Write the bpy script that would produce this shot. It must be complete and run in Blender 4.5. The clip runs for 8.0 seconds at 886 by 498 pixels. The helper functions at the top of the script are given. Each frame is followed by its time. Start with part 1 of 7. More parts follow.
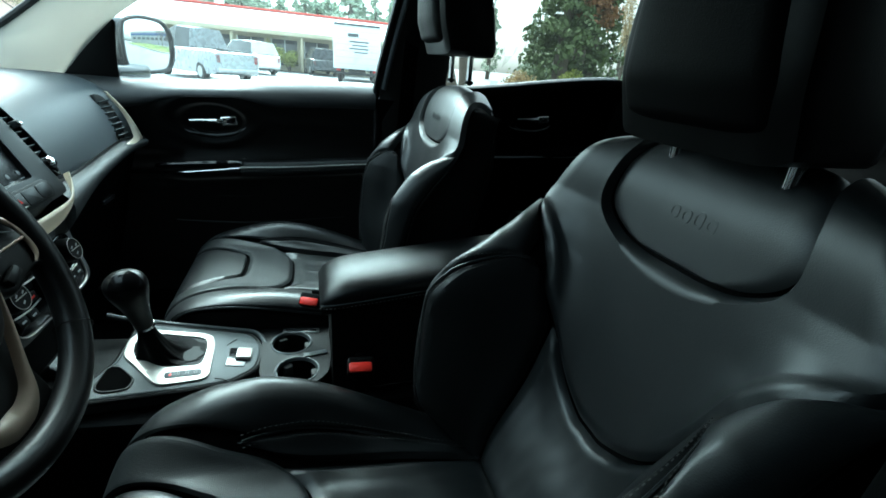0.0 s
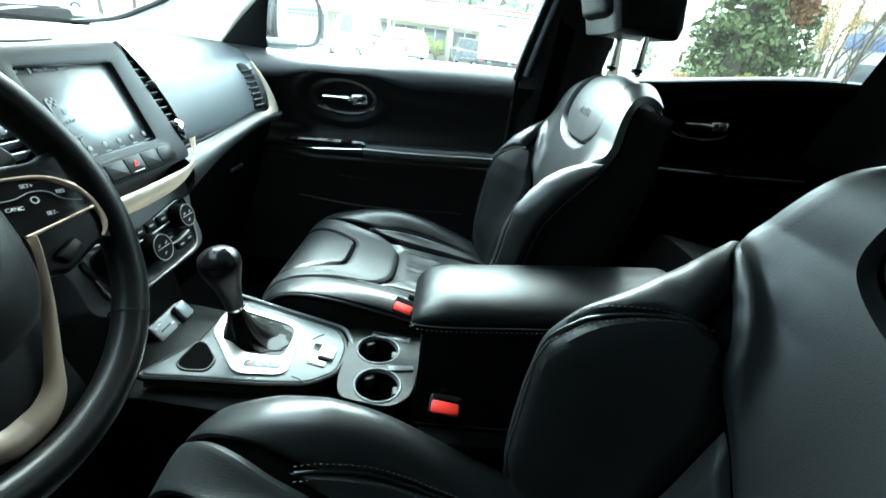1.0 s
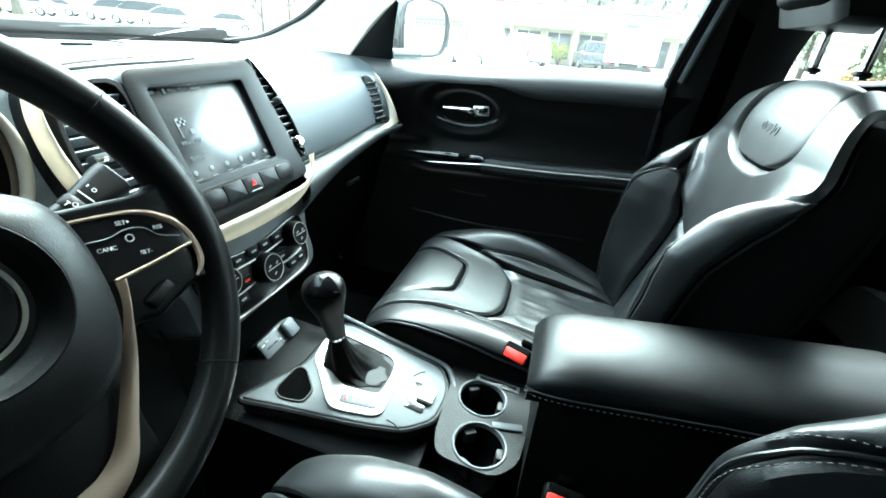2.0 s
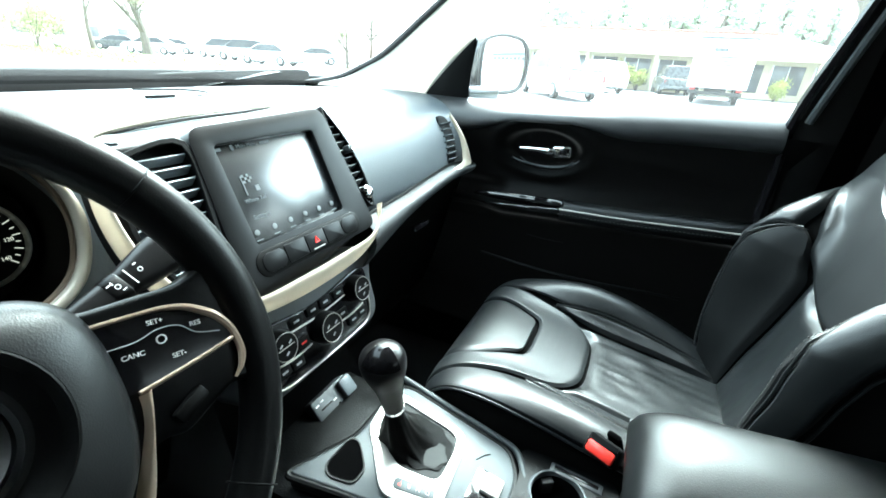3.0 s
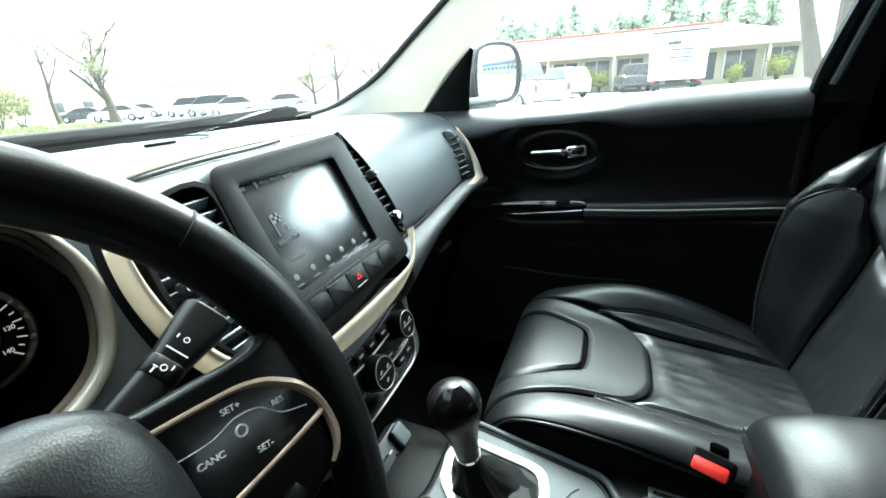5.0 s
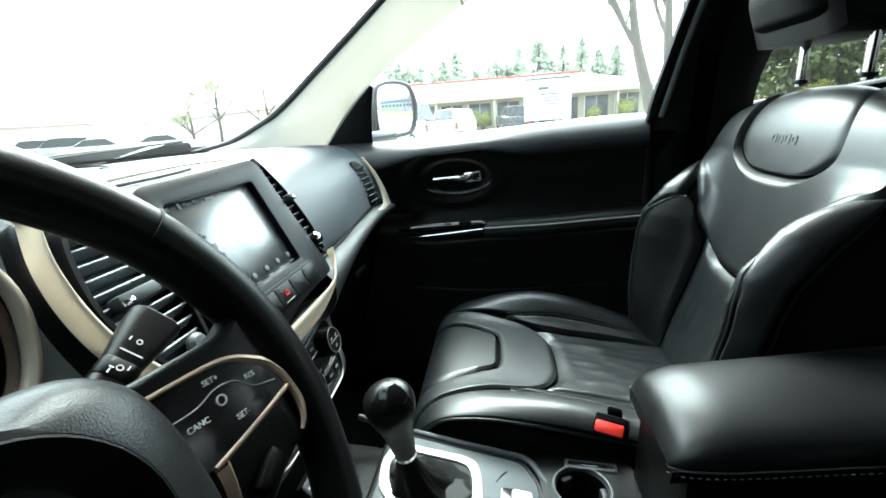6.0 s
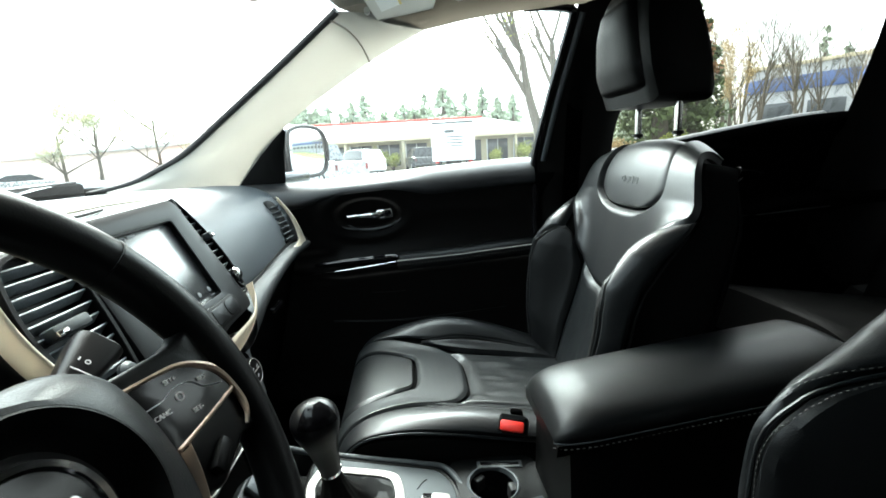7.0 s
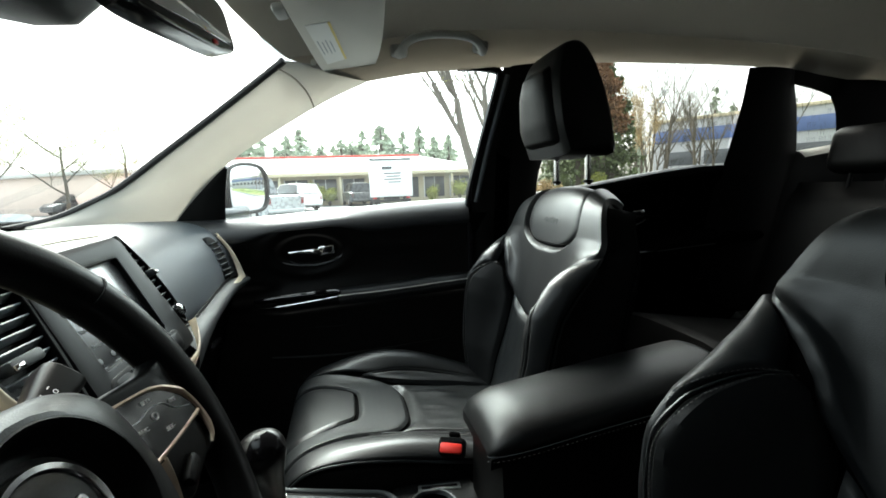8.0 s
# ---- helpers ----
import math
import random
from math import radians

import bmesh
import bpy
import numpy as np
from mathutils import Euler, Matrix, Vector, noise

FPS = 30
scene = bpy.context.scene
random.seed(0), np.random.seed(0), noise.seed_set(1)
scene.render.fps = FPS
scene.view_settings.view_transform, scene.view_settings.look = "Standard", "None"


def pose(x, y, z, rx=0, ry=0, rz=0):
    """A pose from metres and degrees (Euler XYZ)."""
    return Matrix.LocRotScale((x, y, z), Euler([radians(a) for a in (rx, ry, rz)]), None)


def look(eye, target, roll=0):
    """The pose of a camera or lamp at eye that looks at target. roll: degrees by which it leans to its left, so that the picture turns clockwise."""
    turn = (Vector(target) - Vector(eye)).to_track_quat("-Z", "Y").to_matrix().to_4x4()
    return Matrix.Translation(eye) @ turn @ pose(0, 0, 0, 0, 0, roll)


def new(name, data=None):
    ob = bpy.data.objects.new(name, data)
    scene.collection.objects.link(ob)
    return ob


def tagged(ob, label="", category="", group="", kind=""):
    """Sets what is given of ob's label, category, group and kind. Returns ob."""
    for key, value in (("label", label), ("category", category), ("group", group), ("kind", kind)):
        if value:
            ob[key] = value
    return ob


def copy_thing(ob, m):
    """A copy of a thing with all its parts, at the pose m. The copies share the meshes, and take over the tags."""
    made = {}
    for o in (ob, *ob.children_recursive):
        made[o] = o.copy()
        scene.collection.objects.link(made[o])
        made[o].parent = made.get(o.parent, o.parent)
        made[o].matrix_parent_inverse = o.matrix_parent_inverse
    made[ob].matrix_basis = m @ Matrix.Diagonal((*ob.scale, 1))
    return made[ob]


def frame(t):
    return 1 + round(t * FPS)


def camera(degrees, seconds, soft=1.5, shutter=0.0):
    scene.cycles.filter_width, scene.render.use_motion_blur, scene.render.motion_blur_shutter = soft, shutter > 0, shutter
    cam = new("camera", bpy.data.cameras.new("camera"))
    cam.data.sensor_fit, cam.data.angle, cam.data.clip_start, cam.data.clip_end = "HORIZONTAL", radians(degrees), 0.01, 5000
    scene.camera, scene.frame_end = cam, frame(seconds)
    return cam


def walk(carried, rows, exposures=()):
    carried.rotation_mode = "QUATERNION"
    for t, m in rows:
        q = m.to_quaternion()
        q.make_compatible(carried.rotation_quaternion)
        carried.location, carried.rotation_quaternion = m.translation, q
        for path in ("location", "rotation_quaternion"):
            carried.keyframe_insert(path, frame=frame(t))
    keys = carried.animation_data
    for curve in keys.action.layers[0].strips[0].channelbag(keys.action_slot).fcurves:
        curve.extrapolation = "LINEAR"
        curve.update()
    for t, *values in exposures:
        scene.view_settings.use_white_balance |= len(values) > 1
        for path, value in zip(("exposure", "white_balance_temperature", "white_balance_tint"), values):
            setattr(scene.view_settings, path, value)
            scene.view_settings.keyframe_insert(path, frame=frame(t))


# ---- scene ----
cam = camera(92.0, 8.0, soft=1.7)
PATH = [
    (0, (-0.781, 0.011, 1.211), (0.968, -0.567, 0.432), 5.1),
    (0.5, (-0.685, -0.026, 1.189), (1.115, -0.312, 0.366), 6.1),
    (1, (-0.619, -0.011, 1.184), (1.186, -0.076, 0.325), 7.7),
    (1.5, (-0.557, 0.004, 1.184), (1.21, 0.209, 0.27), 6.4),
    (1.7, (-0.535, 0.012, 1.178), (1.221, 0.311, 0.27), 5.8),
    (3, (-0.415, 0.071, 1.203), (1.264, 0.795, 0.393), 3.8),
    (3.5, (-0.394, 0.096, 1.203), (1.246, 0.921, 0.409), 1.8),
    (4, (-0.385, 0.123, 1.202), (1.244, 0.984, 0.423), 0.4),
    (4.5, (-0.384, 0.153, 1.19), (1.278, 0.981, 0.449), -2.2),
    (6, (-0.46, 0.177, 1.161), (1.435, 0.442, 0.58), -4.0),
    (6.5, (-0.509, 0.179, 1.164), (1.425, 0.232, 0.657), -4.0),
    (7, (-0.546, 0.171, 1.168), (1.401, 0.03, 0.732), -3.4),
    (7.5, (-0.58, 0.176, 1.18), (1.359, -0.148, 0.81), -2.9),
    (8, (-0.613, 0.186, 1.181), (1.317, -0.253, 0.893), -2.1),
]
EXPOSURES = [(0.0, 2.6, 5550, -14), (0.5, 3.55, 5650, -13), (1.0, 4.06, 5750, -11), (1.5, 4.32, 5800, -10), (3.0, 4.20, 6000, -5), (4.0, 3.9, 6100, -4), (4.5, 3.66, 6150, -3), (6.0, 3.34, 6250, -2), (7.0, 3.17, 6500, 1), (8.0, 2.63, 6750, 3)]
walk(cam, [(t, look(eye, target, roll)) for t, eye, target, roll in PATH], EXPOSURES)

# ---- world and sun: a bright overcast day ----
world = bpy.data.worlds.new("overcast_sky")
scene.world = world
world.use_nodes = True
wn = world.node_tree.nodes
sky = wn.new("ShaderNodeTexSky")
sky.sky_type, sky.sun_disc = "NISHITA", False
sky.sun_elevation, sky.sun_rotation = radians(48), radians(78)
sky.air_density, sky.dust_density, sky.ozone_density = 1.0, 3.0, 1.0
soften = wn.new("ShaderNodeHueSaturation")
soften.inputs["Saturation"].default_value = 0.25
world.node_tree.links.new(sky.outputs["Color"], soften.inputs["Color"])
# an overcast sky is brighter overhead than at the horizon
where, height, rise, grade = wn.new("ShaderNodeTexCoord"), wn.new("ShaderNodeSeparateXYZ"), wn.new("ShaderNodeMapRange"), wn.new("ShaderNodeVectorMath")
rise.inputs["To Min"].default_value, rise.inputs["To Max"].default_value = 0.55, 2.0
grade.operation = "SCALE"
world.node_tree.links.new(where.outputs["Generated"], height.inputs["Vector"])
world.node_tree.links.new(height.outputs["Z"], rise.inputs["Value"])
world.node_tree.links.new(soften.outputs["Color"], grade.inputs["Vector"])
world.node_tree.links.new(rise.outputs["Result"], grade.inputs["Scale"])
world.node_tree.links.new(grade.outputs["Vector"], wn["Background"].inputs["Color"])
wn["Background"].inputs["Strength"].default_value = 0.15
sun_data = bpy.data.lights.new("sun", "SUN")
sun_data.energy, sun_data.angle, sun_data.color = 1.3, radians(60), (1.0, 0.98, 0.95)
sun = new("sun", sun_data)
sun.matrix_world = look((0, 0, 30), (-0.66, -0.14, 29.26))

# ---- materials ----
def material(name, color, rough=0.5, metal=0.0, grain=0.0, scale=400.0, vary=0.12, vscale=6.0, spec=0.5, voronoi=False, coat=0.0, rvary=0.08, emit=0.0, coat_rough=0.1, coat_ior=1.5):
    """A principled material with two scales of variation: slow staining and fine grain relief."""
    m = bpy.data.materials.new(name)
    m.use_nodes = True
    n, l = m.node_tree.nodes, m.node_tree.links
    b = n["Principled BSDF"]
    b.inputs["Roughness"].default_value, b.inputs["Metallic"].default_value = rough, metal
    b.inputs["Specular IOR Level"].default_value, b.inputs["Coat Weight"].default_value = spec, coat
    b.inputs["Coat Roughness"].default_value, b.inputs["Coat IOR"].default_value = coat_rough, coat_ior
    tc = n.new("ShaderNodeTexCoord")
    slow = n.new("ShaderNodeTexNoise")
    slow.inputs["Scale"].default_value, slow.inputs["Detail"].default_value = vscale, 5
    l.new(tc.outputs["Object"], slow.inputs["Vector"])
    mix = n.new("ShaderNodeMix")
    mix.data_type = "RGBA"
    mix.inputs[6].default_value = (*[c * (1 - vary) for c in color], 1)
    mix.inputs[7].default_value = (*[min(1, c * (1 + vary)) for c in color], 1)
    l.new(slow.outputs["Fac"], mix.inputs[0])
    l.new(mix.outputs[2], b.inputs["Base Color"])
    rr = n.new("ShaderNodeMapRange")
    rr.inputs["To Min"].default_value, rr.inputs["To Max"].default_value = max(0.02, rough - rvary), min(1, rough + rvary)
    l.new(slow.outputs["Fac"], rr.inputs["Value"])
    l.new(rr.outputs["Result"], b.inputs["Roughness"])
    if grain > 0:
        fine = n.new("ShaderNodeTexVoronoi" if voronoi else "ShaderNodeTexNoise")
        fine.inputs["Scale"].default_value = scale
        l.new(tc.outputs["Object"], fine.inputs["Vector"])
        bump = n.new("ShaderNodeBump")
        bump.inputs["Strength"].default_value, bump.inputs["Distance"].default_value = grain, 0.001
        l.new(fine.outputs["Distance" if voronoi else "Fac"], bump.inputs["Height"])
        l.new(bump.outputs["Normal"], b.inputs["Normal"])
    if emit > 0:
        b.inputs["Emission Color"].default_value, b.inputs["Emission Strength"].default_value = (*color, 1), emit
    return m


def perforated_leather(name, color):
    m = material(name, color, 0.50, spec=0.35, coat=0.5, coat_rough=0.34, coat_ior=1.5, grain=0.25, scale=900, voronoi=True)
    n, l = m.node_tree.nodes, m.node_tree.links
    v = n.new("ShaderNodeTexVoronoi")
    v.inputs["Scale"].default_value, v.inputs["Randomness"].default_value = 380, 0.0
    l.new(n["Texture Coordinate"].outputs["Object"], v.inputs["Vector"])
    r = n.new("ShaderNodeMapRange")
    r.inputs["From Min"].default_value, r.inputs["From Max"].default_value = 0.18, 0.34
    l.new(v.outputs["Distance"], r.inputs["Value"])
    bump = n.new("ShaderNodeBump")
    bump.inputs["Strength"].default_value, bump.inputs["Distance"].default_value = 0.35, 0.0008
    l.new(r.outputs["Result"], bump.inputs["Height"])
    l.new(n["Bump"].outputs["Normal"], bump.inputs["Normal"])
    l.new(bump.outputs["Normal"], n["Principled BSDF"].inputs["Normal"])
    return m


def pane_glass(name, tint, film=0.0):
    """Thin window glass: clear, with a mirror share that grows at grazing angles and a drizzly, dusty film that also
    stands in for haze.
    """
    m = bpy.data.materials.new(name)
    m.use_nodes = True
    n, l = m.node_tree.nodes, m.node_tree.links
    n.remove(n["Principled BSDF"])
    t, g, f, x = n.new("ShaderNodeBsdfTransparent"), n.new("ShaderNodeBsdfGlossy"), n.new("ShaderNodeLayerWeight"), n.new("ShaderNodeMixShader")
    t.inputs["Color"].default_value = (*tint, 1)
    g.inputs["Roughness"].default_value = 0.01
    steep, share = n.new("ShaderNodeMath"), n.new("ShaderNodeMath")
    steep.operation, steep.inputs[1].default_value = "POWER", 5.0
    share.operation, share.inputs[1].default_value, share.inputs[2].default_value = "MULTIPLY_ADD", 0.5, 0.012
    l.new(f.outputs["Facing"], steep.inputs[0])
    l.new(steep.outputs["Value"], share.inputs[0])
    l.new(share.outputs["Value"], x.inputs["Fac"])
    # Translucent film veils the view: outdoor haze is put onto the glass.
    dust_haze, veil = n.new("ShaderNodeBsdfTranslucent"), n.new("ShaderNodeMixShader")
    dust_haze.inputs["Color"].default_value = (0.8, 0.82, 0.82, 1)
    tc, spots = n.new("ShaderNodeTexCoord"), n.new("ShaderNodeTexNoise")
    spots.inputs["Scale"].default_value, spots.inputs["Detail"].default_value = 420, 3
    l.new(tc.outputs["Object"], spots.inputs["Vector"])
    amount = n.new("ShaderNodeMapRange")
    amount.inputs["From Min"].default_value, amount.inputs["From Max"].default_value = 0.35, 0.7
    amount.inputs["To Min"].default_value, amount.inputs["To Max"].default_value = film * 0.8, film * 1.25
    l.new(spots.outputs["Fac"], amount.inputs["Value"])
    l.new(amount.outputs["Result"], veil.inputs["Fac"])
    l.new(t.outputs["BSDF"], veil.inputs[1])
    l.new(dust_haze.outputs["BSDF"], veil.inputs[2])
    l.new(veil.outputs["Shader"], x.inputs[1])
    l.new(g.outputs["BSDF"], x.inputs[2])
    l.new(x.outputs["Shader"], n["Material Output"].inputs["Surface"])
    return m


LEATHER = material("black_leather", (0.0030, 0.0046, 0.0056), 0.50, spec=0.26, coat=0.70, coat_rough=0.33, coat_ior=1.5, grain=0.28, scale=700, voronoi=True, vary=0.25, vscale=9, rvary=0.07)
MATTE_LEATHER = material("matte_black_leather", (0.0030, 0.0040, 0.0046), 0.55, spec=0.20, coat=0.25, coat_rough=0.35, grain=0.3, scale=650, voronoi=True, vary=0.25, vscale=9)
# Darker, duller copy of LEATHER: the rear cabin's shade is in the colour.
SHADED_BENCH = material("shaded_bench_leather", (0.0024, 0.0027, 0.0028), 0.45, spec=0.16, grain=0.2, scale=700, voronoi=True)
# Soft grey tops, lightened over the trim below to carry window light too.
LIT_DOOR_TOP = material("soft_lit_door_top", (0.024, 0.027, 0.030), 0.42, spec=0.5, grain=0.2, scale=500, voronoi=True, coat=1.0, coat_rough=0.36)
LEATHER_WORN = material("worn_black_leather", (0.0040, 0.0060, 0.0071), 0.46, spec=0.35, coat=0.65, coat_rough=0.30, coat_ior=1.5, grain=0.2, scale=600, voronoi=True, vary=0.3, vscale=14, rvary=0.1)
PERFORATED = perforated_leather("perforated_leather", (0.0065, 0.0090, 0.0103))
SEAM = material("seam_cloth", (0.002, 0.002, 0.002), 0.9, spec=0.1)
THREAD = material("grey_thread", (0.07, 0.07, 0.068), 0.7)
# Base raised above the pad's own tone to carry the daylight on it.
DASH = material("daylit_grained_dash", (0.150, 0.173, 0.190), 0.40, spec=0.8, grain=0.3, scale=420, voronoi=True, vary=0.15)
HUB = material("airbag_cover_plastic", (0.008, 0.009, 0.010), 0.36, spec=0.4, grain=0.12, scale=900, voronoi=True, vary=0.1)
# Base kept below real plastic so unlit trim and lower dash render black.
DASH_DARK = material("unlit_grained_plastic", (0.0013, 0.0015, 0.0016), 0.48, grain=0.3, scale=420, voronoi=True, spec=0.15)
HARD_BLACK = material("hard_black_plastic", (0.0014, 0.0016, 0.0017), 0.45, grain=0.15, scale=800, spec=0.14)
GLOSS_BLACK = material("gloss_black_plastic", (0.006, 0.006, 0.007), 0.14, vary=0.1, rvary=0.05)
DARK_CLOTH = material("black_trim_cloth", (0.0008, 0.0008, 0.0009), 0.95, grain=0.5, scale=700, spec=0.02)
RUBBER = material("black_rubber", (0.008, 0.008, 0.008), 0.6, grain=0.2, scale=300)
PANEL_GREY = material("satin_grey_panel", (0.058, 0.066, 0.070), 0.45, 0.1, spec=0.22, grain=0.1, scale=900)
SILVER = material("satin_silver_trim", (0.50, 0.49, 0.455), 0.38, 0.5, grain=0.06, scale=900, vary=0.06)
CHAMPAGNE = material("champagne_trim", (0.72, 0.66, 0.55), 0.36, 0.3, grain=0.06, scale=900, vary=0.08)
BRONZE = material("satin_bronze_trim", (0.42, 0.32, 0.24), 0.36, 0.3, grain=0.06, scale=900, vary=0.08)
LOWER_TRIM = material("satin_wheel_trim", (0.50, 0.42, 0.335), 0.36, 0.3, grain=0.06, scale=900, vary=0.08)
DASH_MID = material("dark_grey_dash_plastic", (0.045, 0.050, 0.053), 0.42, spec=0.6, grain=0.3, scale=420, voronoi=True, vary=0.15)
GAITER = material("gaiter_leather", (0.0010, 0.0011, 0.0012), 0.55, spec=0.08, grain=0.2, scale=700, voronoi=True)
CHROME = material("chrome", (0.85, 0.85, 0.86), 0.09, 1.0, vary=0.03, rvary=0.04)
HEADLINER = material("headliner_fabric", (0.245, 0.230, 0.200), 0.95, grain=0.5, scale=900, vary=0.06)
# Base raised far above the headliner's to imitate light bounced off the dash.
BOUNCE_LIT_VISOR = material("bounce_lit_visor_fabric", (0.62, 0.59, 0.53), 0.9, grain=0.3, scale=900, vary=0.05)
PILLAR = material("pillar_plastic", (0.38, 0.38, 0.35), 0.62, grain=0.25, scale=700, voronoi=True, vary=0.05)
CARPET = material("black_carpet", (0.004, 0.004, 0.0043), 0.98, grain=0.9, scale=500, vary=0.4, vscale=40)
RED = material("red_buckle_plastic", (0.75, 0.035, 0.025), 0.35, vary=0.12, vscale=30)
WHITE_INK = material("white_ink", (0.75, 0.75, 0.74), 0.6)
GREY_INK = material("grey_ink", (0.35, 0.36, 0.37), 0.6)
LABEL = material("white_label_paper", (0.8, 0.79, 0.75), 0.7, vary=0.05)
LABEL_YELLOW = material("yellow_label_ink", (0.75, 0.6, 0.2), 0.7)
STACK_BLACK = material("satin_stack_plastic", (0.0040, 0.0045, 0.0050), 0.34, spec=0.22, grain=0.04, scale=900, vary=0.12, rvary=0.05)
SCREEN = material("dark_screen_glass", (0.012, 0.015, 0.018), 0.26, rvary=0.02, spec=1.0, coat=1.0, coat_rough=0.24, coat_ior=2.0)
ICON = material("lit_screen_icon", (0.10, 0.115, 0.12), 0.4, emit=0.010)
WHEEL_LEATHER = material("steering_wheel_leather", (0.0022, 0.0025, 0.0027), 0.34, spec=0.24, grain=0.06, scale=700, voronoi=True, vary=0.2)
KNOB = material("satin_black_knob", (0.0025, 0.0025, 0.0028), 0.34, spec=0.3, vary=0.15)
GAUGE = material("gauge_face", (0.010, 0.010, 0.011), 0.5)
GAUGE_INK = material("lit_gauge_ink", (0.75, 0.73, 0.62), 0.5, emit=0.055)
RED_LAMP = material("lit_red_lamp", (0.9, 0.03, 0.02), 0.4, emit=0.05)
MIRROR = material("mirror_glass", (0.8, 0.8, 0.8), 0.02, 1.0, vary=0.01, rvary=0.01)
WINDSCREEN = pane_glass("windscreen_glass", (0.72, 0.785, 0.79), 0.010)
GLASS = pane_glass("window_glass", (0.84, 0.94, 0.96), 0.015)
REAR_GLASS = pane_glass("rear_window_glass", (0.55, 0.57, 0.56), 0.003)
GLASS_TINT = pane_glass("privacy_glass", (0.12, 0.125, 0.12))
BONNET_PAINT = material("silver_bonnet_paint", (0.52, 0.55, 0.58), 0.28, 0.5, coat=0.7, vary=0.06, vscale=3)
CAR_PAINT = material("dark_car_paint", (0.03, 0.032, 0.035), 0.25, 0.3, coat=0.6)

# ---- shape helpers ----
def spline(points, n, closed=False):
    """n points along a smooth curve through the given points."""
    p = [Vector(q) for q in points]
    k = len(p)
    if closed:
        p = [p[-1], *p, p[0], p[1]]
    else:
        p = [p[0] * 2 - p[1], *p, p[-1] * 2 - p[-2]]
    spans = k if closed else k - 1
    out = []
    for i in range(n):
        f = i / (n if closed else n - 1) * spans
        j = min(int(f), spans - 1)
        t = f - j
        a, b, c, d = p[j], p[j + 1], p[j + 2], p[j + 3]
        out.append(0.5 * (2 * b + (c - a) * t + (2 * a - 5 * b + 4 * c - d) * t * t + (3 * b - a - 3 * c + d) * t ** 3))
    return out


def smooth(a, b, x):
    t = min(1, max(0, (x - a) / (b - a)))
    return t * t * (3 - 2 * t)


def mix(a, b, t):
    return a + (b - a) * t


def part(name, bm, mat, parent=None, label="", sharp=38):
    """Links a bmesh as one mesh object under a thing or a part."""
    bmesh.ops.recalc_face_normals(bm, faces=bm.faces[:])
    for f in bm.faces:
        f.smooth = True
    for e in bm.edges:
        e.smooth = len(e.link_faces) == 2 and e.calc_face_angle(0) < radians(sharp)
    me = bpy.data.meshes.new(name)
    bm.to_mesh(me)
    bm.free()
    me.materials.append(mat)
    ob = new(name, me)
    if parent:
        ob.parent = parent
    if label:
        ob["label"] = label
    return ob


def thing(name, label, category, group="", kind="", m=None):
    ob = new(name)
    ob.empty_display_size = 0.05
    if m:
        ob.matrix_basis = m
    return tagged(ob, label, category, group, kind)


def sheet(fn, nu, nv, thick=0.0, wrap=False, bm=None):
    """A surface fn(u, v), u and v from 0 to 1, given a thickness."""
    bm = bm or bmesh.new()
    rows = []
    for i in range(nu + (0 if wrap else 1)):
        rows.append([bm.verts.new(fn(i / nu, j / nv)) for j in range(nv + 1)])
    made = []
    for i in range(nu):
        a, b = rows[i], rows[(i + 1) % len(rows)]
        for j in range(nv):
            made.append(bm.faces.new((a[j], b[j], b[j + 1], a[j + 1])))
    if thick:
        bmesh.ops.solidify(bm, geom=made, thickness=thick)
    return bm


def strip(a, b, crown=0.0, n=24, k=8, thick=0.004, out=(0, 0, 1), p=2.0, bm=None):
    """A panel between two curves, bulging towards out."""
    a, b, out = spline(a, n + 1), spline(b, n + 1), Vector(out)
    return sheet(lambda u, v: a[round(u * n)].lerp(b[round(u * n)], v) + out * crown * (1 - abs(2 * v - 1) ** p), n, k, thick, bm=bm)


def tube(points, r, sides=10, closed=False, squash=1.0, bm=None, caps=True):
    """A round bar along points; r is one radius or one per point; squash flattens it in its own up direction."""
    bm = bm or bmesh.new()
    p = [Vector(q) for q in points]
    n = len(p)
    r = r if isinstance(r, (list, tuple)) else [r] * n
    rings, up = [], None
    for i in range(n):
        d = (p[(i + 1) % n] - p[i - 1]) if closed else (p[min(i + 1, n - 1)] - p[max(i - 1, 0)])
        d.normalize()
        if up is None:
            up = Vector((0, 0, 1)) if abs(d.z) < 0.9 else Vector((0, 1, 0))
        up = (up - d * up.dot(d)).normalized()
        side = d.cross(up)
        rings.append([bm.verts.new(p[i] + (side * math.cos(a) + up * math.sin(a) * squash) * r[i]) for a in [2 * math.pi * s / sides for s in range(sides)]])
    for i in range(n if closed else n - 1):
        a, b = rings[i], rings[(i + 1) % n]
        for s in range(sides):
            bm.faces.new((a[s], a[(s + 1) % sides], b[(s + 1) % sides], b[s]))
    if caps and not closed:
        bm.faces.new(rings[0][::-1])
        bm.faces.new(rings[-1])
    return bm


def loft(rings, caps=True, bm=None, closed=True):
    bm = bm or bmesh.new()
    rows = [[bm.verts.new(q) for q in ring] for ring in rings]
    n = len(rows[0])
    for a, b in zip(rows, rows[1:]):
        for s in range(n if closed else n - 1):
            bm.faces.new((a[s], a[(s + 1) % n], b[(s + 1) % n], b[s]))
    if caps and closed:
        bm.faces.new(rows[0][::-1])
        bm.faces.new(rows[-1])
    return bm


